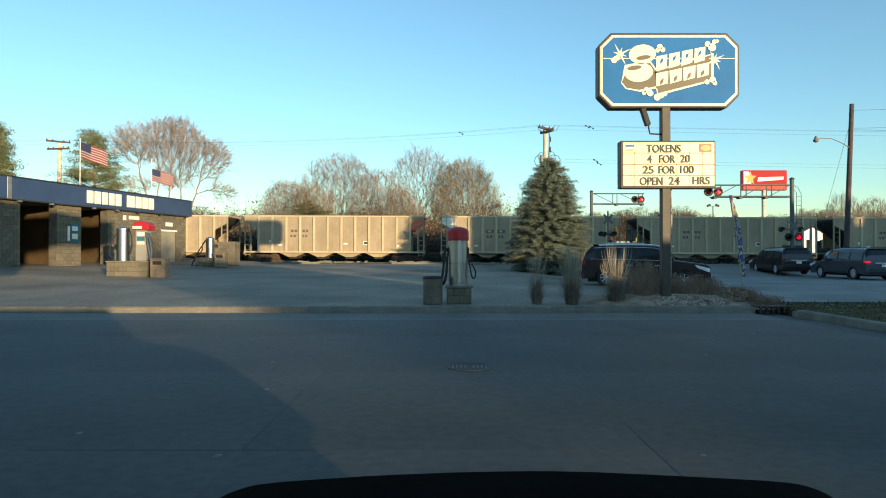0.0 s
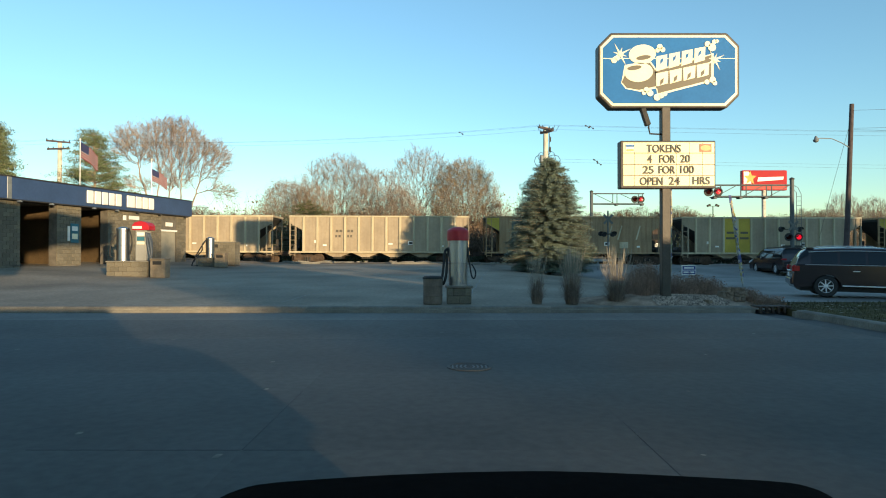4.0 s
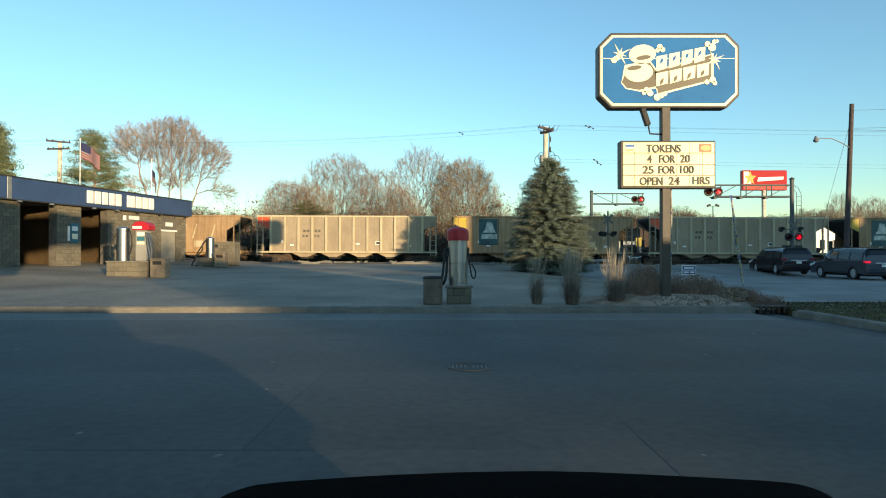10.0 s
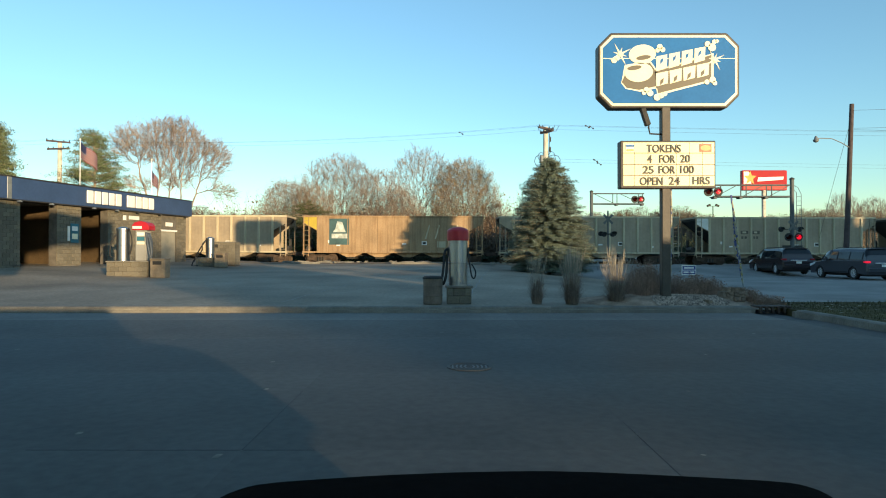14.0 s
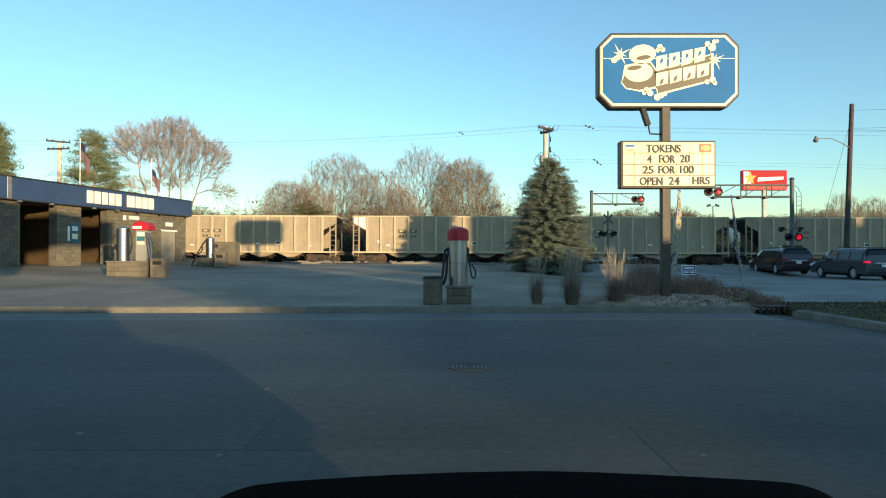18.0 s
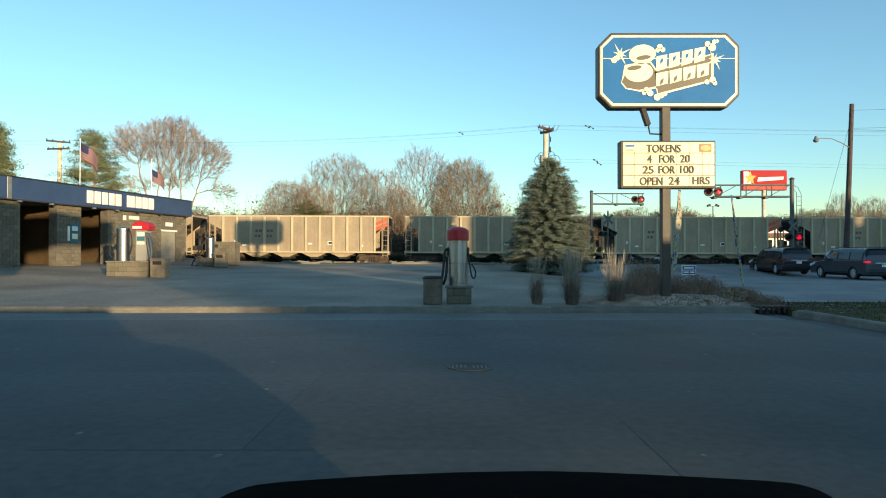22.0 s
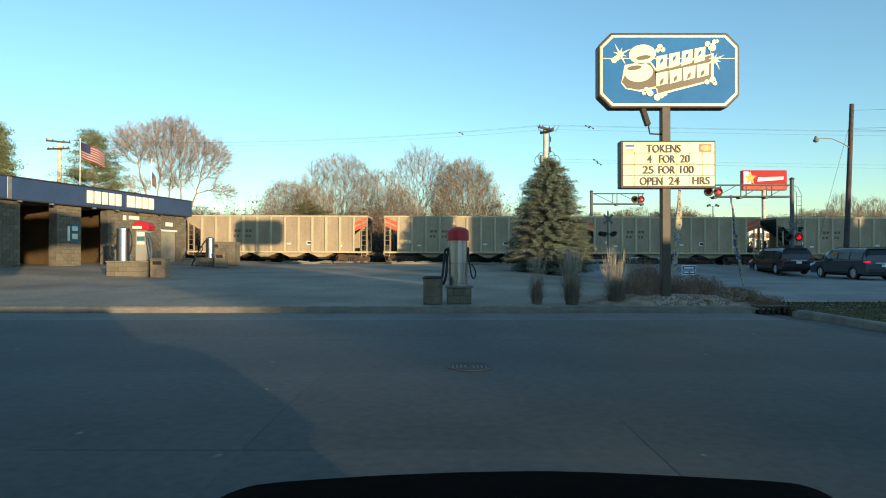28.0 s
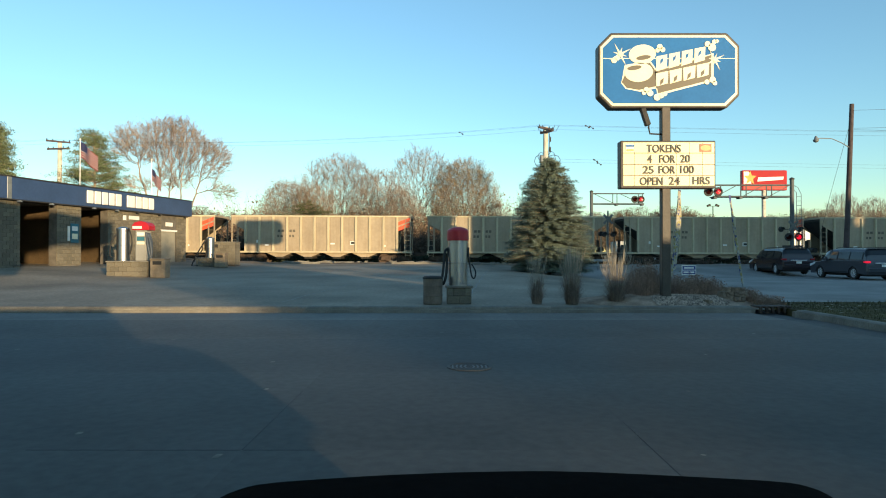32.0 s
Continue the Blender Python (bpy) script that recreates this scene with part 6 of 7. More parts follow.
    part("trunk", trunk.geo(), BARK, t)
    part("branchwork", limbs.geo(), BARK, t)
    part("twig_crown", twigs.geo(), TWIG, t)
    if crown.v:
        part("foliage", crown.geo(), leaf_mat, t, "withered leaves left on the twigs")
    return t


def at_px(px, y):
    return (px - 784) / LENS_PX * y


def conifer(name, label, x, y, h, w, seed, mat, whorls=34, drop=0.10, blunt=0.0, dense=1.0):
    """A conifer: a trunk, whorls of drooping boughs and needles on side sprays."""
    r = random.Random(seed)
    t = thing(name, label, "tree", pose(x, y, ground_z(x, y) - 0.05))
    boughs, needles = Limbs(), Limbs()
    for i in range(whorls):
        f = (i + 0.5) / whorls
        z = h * (0.04 + 0.95 * f)
        reach = w * (min(1.0, 1.17 * (1 - f) ** 0.52) * (1 - 0.22 * max(0.0, 0.12 - f) / 0.12) + blunt * math.sin(math.pi * f)) * r.uniform(0.84, 1.1)
        n = max(6, int((32 - 20 * f)))
        for k in range(n):
            a = r.uniform(0, math.tau)
            L = reach * r.uniform(0.72, 1.1)
            d = Vector((math.cos(a), math.sin(a), 0))
            p = Vector((0, 0, z + r.uniform(-0.6, 0.6) * h / whorls))
            sag = L * drop * r.uniform(0.3, 1.5)
            tip = Vector((d.x * L, d.y * L, p.z - sag + (0.12 * L if f > 0.5 else 0.02 * L)))
            boughs.seg(p, tip, 0.02 + 0.02 * (1 - f), 0.006, 3)
            m = max(4, int(L * 13 * dense))
            for j in range(m):
                s = (j + r.random()) / m
                if s < 0.15:
                    continue
                c = p.lerp(tip, s)
                for q in range(3):
                    side = Vector((-d.y, d.x, 0)) * r.uniform(-1, 1) * (0.10 + 0.26 * L * (1.1 - s) * 0.5) + Vector((0, 0, r.uniform(-0.10, 0.07)))
                    e = c + side + d * r.uniform(0.02, 0.16)
                    u = (d * 0.9 + side.normalized() * 0.6 + Vector((0, 0, r.uniform(-0.2, 0.5)))).normalized() * r.uniform(0.05, 0.11)
                    wv = Vector((-d.y, d.x, r.uniform(-0.6, 0.6))).normalized() * r.uniform(0.014, 0.032)
                    n0 = len(needles.v)
                    for o in (e - u * 0.4, e + wv, e + u, e - wv):
                        needles.v.append((o.x, o.y, o.z))
                    needles.f.append((n0, n0 + 1, n0 + 2, n0 + 3))
    part("trunk", Geo().tube([(0, 0, 0), (0, 0, h * 0.5), (0, 0, h)], [h * 0.016, h * 0.009, 0.01], 8), BARK, t)
    part("branchwork", boughs.geo(), BARK, t)
    part("foliage", needles.geo(), mat, t)
    return t


def pine(name, label, x, y, h, w, seed):
    """A pine with uneven, tufted boughs."""
    r = random.Random(seed)
    t = thing(name, label, "tree", pose(x, y, ground_z(x, y) - 0.05))
    boughs, needles = Limbs(), Limbs()
    for i in range(170):
        f = r.random() ** 0.9
        z = h * (0.25 + 0.74 * f)
        a = r.uniform(0, math.tau)
        L = w * (1.05 - f * 0.92) * r.uniform(0.5, 1.1)
        p, tip = Vector((0, 0, z - L * 0.15)), Vector((math.cos(a) * L, math.sin(a) * L, z + L * r.uniform(-0.05, 0.25)))
        boughs.seg(p, tip, 0.06, 0.02, 4)
        for c in range(int(4 + L * 2.2)):
            q = p.lerp(tip, r.uniform(0.35, 1.0)) + Vector((r.gauss(0, 0.35), r.gauss(0, 0.35), r.gauss(0, 0.22)))
            for e in range(46):
                needles.leaf(q + Vector((r.gauss(0, 0.26), r.gauss(0, 0.26), r.gauss(0.05, 0.10))), r.uniform(0.024, 0.07), r)
    part("trunk", Geo().tube([(0, 0, 0), (0.1, 0, h * 0.5), (0, 0, h * 0.97)], [h * 0.018, h * 0.012, 0.03], 8), BARK, t)
    part("branchwork", boughs.geo(), BARK, t)
    part("foliage", needles.geo(), PINE, t)
    return t


conifer("spruce_tree", "blue-green spruce tree on the grass by the tracks", at_px(972, 38.5), 38.5, 7.3, 2.62, 3, SPRUCE, whorls=64, dense=4.2)
bare_tree("maple_tree", "large bare maple with a few rusty leaves", at_px(302, 72), 72, 17.0, 14.4, 21, RUST_LEAF, 0.22, stems=5, base=0.20, points=4600, step=0.36, many=7, twig=1.2, up=0.22, leaf_low=0.6, thick=1.65, leaf=1.4,
          lobes=((-0.24, 0.80, 0.23, 0.14), (0.02, 0.81, 0.24, 0.175), (0.28, 0.70, 0.20, 0.14), (0.38, 0.50, 0.14, 0.05), (-0.24, 0.53, 0.13, 0.06), (0.04, 0.60, 0.17, 0.10)))
bare_tree("tree", "bare multi-stemmed tree behind the railway", at_px(600, 74), 74, 13.0, 10.2, 5, RUST_LEAF, 0.06, stems=4, base=0.12, points=3300, up=0.4)
bare_tree("tree", "bare grey tree with many fine upright twigs", at_px(668, 70), 70, 10.5, 6.8, 8, RUST_LEAF, 0.05, stems=3, base=0.12, points=2000, up=0.45)
bare_tree("tree", "tall bare tree with spreading limbs", at_px(746, 74), 74, 13.7, 8.4, 13, OLIVE_LEAF, 0.03, base=0.25, points=1900, up=0.15)
bare_tree("tree", "tree with thin brown and olive autumn leaves", at_px(822, 72), 72, 11.9, 7.8, 17, OLIVE_LEAF, 0.9, stems=3, base=0.12, points=2600, leaf_low=0.1, tuft=14, leaf=1.3)
bare_tree("tree", "small rusty-leaved tree behind the railway", at_px(510, 70), 70, 9.2, 6.2, 23, RUST_LEAF, 0.85, stems=3, base=0.10, points=2500, leaf_low=0.05, tuft=9, leaf=1.25)
bare_tree("tree", "small brown-twigged tree behind the railway", at_px(555, 66), 66, 8.4, 5.0, 29, OLIVE_LEAF, 0.25, stems=3, base=0.10, points=1500, up=0.6, leaf_low=0.05)
bare_tree("tree", "low bushy tree with pale brown twigs", at_px(704, 68), 68, 8.2, 5.6, 31, RUST_LEAF, 0.25, stems=4, base=0.08, points=1800, up=0.6, leaf_low=0.05)
bare_tree("tree", "low bare bush at the end of the tree belt", at_px(880, 70), 70, 6.8, 4.2, 37, OLIVE_LEAF, 0.4, stems=4, base=0.08, points=1050, leaf_low=0.05)
bare_tree("tree", "thin bare tree far beyond the lot", at_px(446, 120), 120, 11.0, 3.0, 39, RUST_LEAF, 0.0, base=0.3, points=480, twig=0.6)
conifer("cedar_tree", "small dark green cedar behind the railway", at_px(542, 60), 60, 6.1, 3.2, 6, CEDAR, whorls=26, blunt=0.45, dense=1.7)
pine("pine_tree", "green pine behind the wash building", at_px(166, 66), 66, 14.2, 6.2, 2)
pine("pine_tree", "green pine tree at the roof's edge", at_px(-8, 56), 56, 12.0, 3.3, 9)
bare_tree("tree", "bare tree beside the road in the distance", at_px(1492, 105), 105, 11.3, 6.0, 41, OLIVE_LEAF, 0.2, base=0.2, points=1500)
bare_tree("tree", "brown tree at the road in the distance", at_px(1548, 110), 110, 11.0, 7.5, 43, RUST_LEAF, 0.7, stems=3, base=0.1, points=2100, leaf_low=0.1)
# helper tree behind the camera, added to soften the lot's shade edge
bare_tree("tree", "bare tree added unseen to dapple the lot", 14.6, -12.0, 7.0, 5.4, 51, RUST_LEAF, 0.9, stems=4, base=0.08, points=1200, leaf_low=0.0)


def far_woods(name, x0, x1, y, h, n, seed, mat, leafy):
    """A far belt of bare woods, as one mass of twigs and leaves."""
    r = random.Random(seed)
    g = Limbs()
    for k in range(n):
        x, yy = r.uniform(x0, x1), y + r.uniform(-10, 10)
        hh = h * r.uniform(0.78, 1.0) * (0.9 + 0.1 * math.sin(x * 0.09 + seed))
        w = hh * 0.42
        base = Vector((x, yy, 0))
        g.seg(base, base + Vector((0, 0, hh * 0.6)), 0.2, 0.1, 4)
        for j in range(60):
            a, e = r.uniform(0, math.tau), r.uniform(0, 1)
            tip = base + Vector((math.cos(a) * w * math.sqrt(1 - e * e), math.sin(a) * w * math.sqrt(1 - e * e), hh * (0.35 + 0.65 * e)))
            g.seg(base + Vector((0, 0, hh * (0.2 + 0.35 * e))), tip, 0.09, 0.03, 3)
            for q in range(leafy):
                g.leaf(tip + Vector((r.gauss(0, 0.6), r.gauss(0, 0.6), -abs(r.gauss(0.4, 1.5)))), r.uniform(0.08, 0.21), r)
    return tagged(part(name, g.geo(), mat), "far belt of brown leafless woods", "woods", kind="stuff")


WOODS = material("far_woods", (0.17, 0.12, 0.085), 0.95, var=0.3, scale=0.05, fine=0.5, island=0.35)
WOODS_B = material("far_woods_grey", (0.165, 0.123, 0.08), 0.95, var=0.3, scale=0.05, fine=0.5, island=0.3)
far_woods("far_woods", -125, -70, 230, 20.2, 52, 3, WOODS, 34)
far_woods("far_woods", -75, 60, 240, 20.5, 90, 4, WOODS, 30)
far_woods("far_woods", 52, 215, 240, 20.6, 250, 7, WOODS_B, 34)


def brush_belt(name, x0, x1, y, h, n, seed, mat, label):
    """Tangled undergrowth beside the railway."""
    r = random.Random(seed)
    g = Limbs()
    for k in range(n):
        x, yy = r.uniform(x0, x1), y + r.uniform(-2.5, 2.5)
        hh = h * r.uniform(0.45, 1.0)
        base = Vector((x, yy, ground_z(x, yy) - 0.1))
        for j in range(9):
            tip = base + Vector((r.gauss(0, 0.35) * hh, r.gauss(0, 0.3) * hh, hh * r.uniform(0.5, 1.0)))
            g.seg(base, tip, 0.02, 0.008, 3)
            for q in range(7):
                g.leaf(base.lerp(tip, r.uniform(0.3, 1.0)) + Vector((r.gauss(0, 0.2), r.gauss(0, 0.2), r.gauss(0, 0.15))), r.uniform(0.05, 0.16), r)
    return tagged(part(name, g.geo(), mat), label, "undergrowth", kind="stuff")


BRUSH = material("brown_brush", (0.11, 0.075, 0.045), 0.95, var=0.35, scale=0.3, fine=3, island=0.5)
REDBRUSH = material("red_brown_brush", (0.20, 0.135, 0.095), 0.95, var=0.35, scale=0.3, fine=3, island=0.4)
WEEDS = material("green_weeds", (0.055, 0.07, 0.035), 0.95, var=0.35, scale=0.3, fine=3, island=0.5)
brush_belt("undergrowth", -45, 9, 64, 4.6, 620, 61, BRUSH, "brown tangled undergrowth behind the railway")
brush_belt("undergrowth", 9, 27, 64, 0.8, 160, 62, BRUSH, "low brown brush beside the crossing")
brush_belt("undergrowth", 31, 70, 64, 0.7, 240, 63, BRUSH, "low brown brush along the railway")
brush_belt("undergrowth", -24, 9, 71, 9.0, 330, 66, REDBRUSH, "reddish brown thicket at the foot of the trees")
# added belt; its dark green stands for the shade behind the wagons
brush_belt("evergreen_thicket", 27, 40, 78, 4.4, 150, 67, WEEDS, "dark thicket added to fill the train's gaps")
brush_belt("weeds", -45, 12, 57.5, 0.9, 900, 64, WEEDS, "dark green weeds along the ballast")


# ---- poles and wires
def utility_pole(px, y, top_py, mat, label, lean_px=0, arms=()):
    x, yy, z = on_ground(px, y)
    k = y / LENS_PX
    zt = EYE_Z + (451 - top_py) * k
    p = thing("utility_pole", label, "utility pole", pose(x, yy, 0))
    part("pole", Geo().tube([(0, 0, z - 0.3), (lean_px * k, 0, zt)], [0.30, 0.24] if mat is POLE_PALE else [0.20, 0.15], 12), mat, p)
    for dz, w, turn in arms:
        part("cross_arm", Geo().box(-w, w, -0.08, 0.08, -0.10, 0.10, bevel=0.015, m=Matrix.Translation((lean_px * k, -0.30, zt - dz)) @ Matrix.Rotation(radians(turn), 4, "Z")), POLE_DARK, p, "dark wooden cross arm")
        for s in (-0.92, -0.45, 0.45, 0.92):
            part("insulator", Geo().lathe([(0.05, 0), (0.07, 0.05), (0.04, 0.1), (0.06, 0.15), (0.02, 0.18)], 8, Matrix.Translation((lean_px * k, -0.30, zt - dz + 0.10)) @ Matrix.Rotation(radians(turn), 4, "Z") @ Matrix.Translation((s * w, 0, 0))), DARK_STEEL, p)
    return p, x + lean_px * k, zt


_, xl, zl = utility_pole(105, 74, 250, POLE_PALE, "pale wooden utility pole with two cross arms", 0, ((0.1, 1.25, 35), (0.95, 1.45, -8)))
pole_c, xc, zc = utility_pole(966, 62, 225, POLE_PALE, "pale wooden utility pole with transformers behind the spruce", 0, ((0.2, 1.1, 40), (0.55, 0.75, -50)))
for side_, dz in ((0.42, 1.5), (0.40, 2.5), (-0.36, 3.3)):
    part("cutout", Geo().box(side_ - 0.09, side_ + 0.09, -0.25, -0.1, zc - dz, zc - dz + 0.5, bevel=0.03), DARK_STEEL, pole_c, "dark fuse cutout on the pole")
part("transformer", Geo().lathe([(0.18, 0), (0.22, 0.04), (0.22, 0.7), (0.16, 0.75), (0.04, 0.8)], 14, Matrix.Translation((-0.42, -0.1, zc - 3.6))), GALV, pole_c, "grey transformer can")
for side_, reach_, z_, tall in ((-1, 0.95, 3.3, 0.9), (1, 1.2, 3.2, 0.7), (1, 0.7, 3.0, 1.0), (-1, 0.6, 2.9, 0.6)):
    part("cable_loop", Geo().tube([(side_ * 0.2, -0.2, zc - z_ + 0.2), (side_ * (0.25 + reach_ * 0.4), -0.25, zc - z_ + tall * 0.55), (side_ * (0.2 + reach_ * 0.85), -0.25, zc - z_ + tall * 0.35), (side_ * (0.22 + reach_), -0.25, zc - z_ - tall * 0.2), (side_ * (0.2 + reach_ * 0.8), -0.25, zc - z_ - tall * 0.7)], 0.028, 6), DARK_STEEL, pole_c, "slack cable loop", smooth=True)
part("riser", Geo().tube([(0.27, -0.22, zc - 0.3), (0.36, -0.26, zc - 1.2), (0.28, -0.26, zc - 2.4), (0.3, -0.26, zc - 5.0)], 0.035, 6), DARK_STEEL, pole_c, "dark cable down the pole")
for x_ in (-0.9, 0.85, 1.3):
    part("jumper", Geo().tube([(x_, -0.3, zc + 0.1), (x_ * 0.75, -0.3, zc - 0.45), (x_ * 0.3, -0.3, zc - 0.5), (0.0, -0.3, zc - 0.2)], 0.022, 5), DARK_STEEL, pole_c)
pole_r, xr, zr = utility_pole(1496, 45, 184, POLE_DARK, "dark leaning utility pole with a street lamp arm", 13)
part("lamp_arm", Geo().tube([(0.33, -0.05, 9.2), (-0.3, -0.1, 9.55), (-1.0, -0.1, 9.85), (-1.8, -0.1, 9.88), (-2.1, -0.1, 9.85)], 0.035, 8), GALV, pole_r)
part("lamp_head", Geo().lathe([(0.06, 0.28), (0.1, 0.2), (0.14, 0.08), (0.2, 0.0), (0.16, -0.12), (0.05, -0.18)], 16, Matrix.Translation((-2.15, -0.1, 9.75))), GALV, pole_r, "cobra-style street lamp head")
part("guy", Geo().tube([(0.4, 0.0, 11.0), (-0.75, 0.3, 6.3), (-1.6, 0.5, 2.6)], 0.012, 5), DARK_STEEL, pole_r)
light_far = thing("floodlight_pole", "far floodlight pole with two lamps", "street lamp", pose(*on_ground(1262, 130)))
part("pole", Geo().tube([(0, 0, -0.2), (0, 0, 11.2)], 0.10, 8), DARK_STEEL, light_far)
part("arm", Geo().box(-0.9, 0.9, -0.06, 0.06, 11.2, 11.3), DARK_STEEL, light_far)
for s in (-1, 1):
    part("lamp", Geo().box(-0.4, 0.4, -0.2, 0.2, -0.2, 0.2, bevel=0.05), DARK_STEEL, light_far, m=pose(s * 0.9, 0, 11.4, 0, 25 * s, 0))


def wire(pts, label, sag=0.6, r=0.012):
    g = Geo()
    for a, b in zip(pts, pts[1:]):
        a, b = Vector(a), Vector(b)
        g.tube([a.lerp(b, k / 12) - Vector((0, 0, sag * 4 * (k / 12) * (1 - k / 12))) for k in range(13)], r, 4, caps=False)
    o = part("overhead_wire", g, DARK_STEEL)
    return tagged(o, label, "wire", "overhead wires")


FAR_L, FAR_R = (-140, 78, 14.6), (150, 56, 13.0)
for dy, dz in ((-1.1, 0.0), (0.0, 0.15), (1.1, 0.0)):
    wire([(FAR_L[0], FAR_L[1] + dy, FAR_L[2] + dz), (xl + dy * 0.3, 74 + dy, zl + dz), (xc + dy * 0.3, 62 + dy, zc + dz), (FAR_R[0], FAR_R[1] + dy, FAR_R[2] + dz)], "thin power wire between the utility poles", 0.9, 0.008)
wire([(xc, 61.8, zc - 3.2), (FAR_R[0], 56, 9.6)], "thin service wire above the railway", 0.7, 0.007)
wire([(xc, 61.8, zc - 3.5), (FAR_R[0], 56, 9.2)], "thin service wire above the railway", 0.7, 0.007)
for z0, z1 in ((zr - 0.5, 13.5), (zr - 1.8, 12.0), (zr - 1.9, 8.0)):
    wire([(xr, 44.8, z0), (70, 38 if z1 > 9 else 30, z1)], "service wire from the dark pole", 0.5, 0.011)



def wire_damper(a, b, sag, px):
    """A small dumbbell clamped on the wire from a to b, where the wire crosses that bearing."""
    a, b = Vector(a), Vector(b)
    f = min((k / 400 for k in range(401)), key=lambda q: abs((a.lerp(b, q).x / a.lerp(b, q).y) * LENS_PX + 784 - px))
    p = a.lerp(b, f) - Vector((0, 0, sag * 4 * f * (1 - f) + 0.06))
    d = tagged(part("wire_damper", Geo().tube([(-0.26, 0, 0), (-0.1, 0, 0)], 0.07, 6).tube([(0.1, 0, -0.03), (0.26, 0, -0.03)], 0.07, 6).tube([(-0.2, 0, 0), (0.2, 0, -0.02)], 0.015, 5).tube([(0, 0, 0), (0, 0, 0.07)], 0.02, 5), DARK_STEEL, m=pose(p.x, p.y, p.z, 0, 25, 0)), "small dark damper clamped on a power wire", "wire damper", "dampers on the power wires")
    return d


for start, end, sag_, px_ in (((xl, 74, zl + 0.15), (xc, 62, zc + 0.15), 0.9, 817), ((xc, 62, zc + 0.15), (FAR_R[0], FAR_R[1], FAR_R[2] + 0.15), 0.9, 1049), ((xc - 0.33, 60.9, zc), (FAR_R[0], FAR_R[1] - 1.1, FAR_R[2]), 0.9, 1039),
                              ((xc, 61.8, zc - 3.2), (FAR_R[0], 56, 9.6), 0.7, 1052), ((xc, 61.8, zc - 3.5), (FAR_R[0], 56, 9.2), 0.7, 1063)):
    wire_damper(start, end, sag_, px_)

# ---- far signs and what shows through the gaps of the train
brand = thing("restaurant_sign", "red and white roadside sign with yellow star", "sign", pose(*on_ground(1354, 82)))
kb = 82 / LENS_PX
zb0, zb1 = EYE_Z + (451 - 337) * kb, EYE_Z + (451 - 302) * kb
part("pole", Geo().tube([(0, 0.3, -0.3), (0, 0.3, zb0)], 0.26, 10), POLE_PALE, brand)
part("cabinet", Geo().box(-2.98, 2.98, 0.0, 0.7, zb0 - ground_z(*on_ground(1354, 82)[:2]), zb1 - 0.3, bevel=0.12, seg=2), RED_PLASTIC, brand, "red sign cabinet")
SIGN_RED = material("bright_red_sign", (0.38, 0.012, 0.02), 0.6, spec=0.2, var=0.08, scale=1, fine=10, bump=0.02)
part("face", Geo().box(-2.85, 2.85, -0.03, 0.0, zb0 + 0.75 - 0.3, zb1 - 0.42, bevel=0.01), SIGN_RED, brand, "glossy red sign face")
part("face", Geo().box(-2.85, 2.85, -0.03, 0.0, zb0 - 0.2, zb0 + 0.40, bevel=0.01), material("pale_red_sign", (0.45, 0.09, 0.075), 0.6, spec=0.2, var=0.08), brand, "paler lower sign panel")
star = [(-1.95 + (0.95 if k % 2 == 0 else 0.42) * math.cos(math.pi / 2 + k * math.pi / 5) * 0.9, zb0 + 1.25 + (0.95 if k % 2 == 0 else 0.42) * math.sin(math.pi / 2 + k * math.pi / 5)) for k in range(10)]
part("star_panel", Geo().prism([(-2.8, zb0 + 0.5), (-1.8, zb0 + 0.5), (-2.1, zb1 - 0.5), (-2.8, zb1 - 0.5)], -0.05, -0.03, "y"), CREAM, brand)
part("star", Geo().prism(star, -0.07, -0.05, "y"), YELLOW, brand, "yellow star shape")
part("name_bar", Geo().prism([(-1.0, zb0 + 0.8), (2.4, zb0 + 1.05), (2.5, zb0 + 1.45), (-0.9, zb0 + 1.35)], -0.06, -0.03, "y"), WHITE_PAINT, brand, "white slanted lettering bar")

shop = thing("far_shop", "sunlit white painted shop with a flat roof and red brick base", "building", pose(*on_ground(1452, 92)))
part("wall", Geo().box(-10.6, 4.2, 0, 7, 1.2, 6.2), WHITE_PAINT, shop, "white painted wall")
part("base", Geo().box(-10.7, 4.3, -0.08, 7.08, -0.3, 1.2), BRICK_RED, shop, "red brick base")
part("roof", Geo().box(-10.8, 4.4, -0.2, 7.2, 6.2, 6.4, bevel=0.03), DARK_STEEL, shop)
part("awning", Geo().prism([(-0.9, 3.7), (0.0, 4.3), (0.0, 4.2), (-0.9, 3.62)], -10.2, -3.2, "x"), BRICK_RED, shop, "dull red awning")
for x in (-9.6, -8.0, -6.4, -4.8, -2.2, -0.2, 1.8):
    win = part("window", Geo().box(x, x + 0.9, -0.05, 0.0, 1.7, 3.4, bevel=0.01), WHITE_PAINT, shop)
    part("pane", Geo().box(x + 0.08, x + 0.82, -0.06, -0.045, 1.8, 3.3), CAR_GLASS, win)
works = thing("far_workshop", "dark brick workshop with white doors beyond the crossing", "building", pose(*on_ground(1228, 104)))
# brick set very dark, well below the shop's red brick
DARK_BRICK = material("sooty_brick", (0.055, 0.038, 0.032), 0.9, var=0.3, scale=1.5, fine=12)
part("wall", Geo().box(-9.0, 9.0, 0, 8, -0.3, 5.4), DARK_BRICK, works, "deep brown brick wall")
part("roof", Geo().box(-9.3, 9.3, -0.3, 8.3, 5.4, 5.7, bevel=0.04), DARK_STEEL, works)
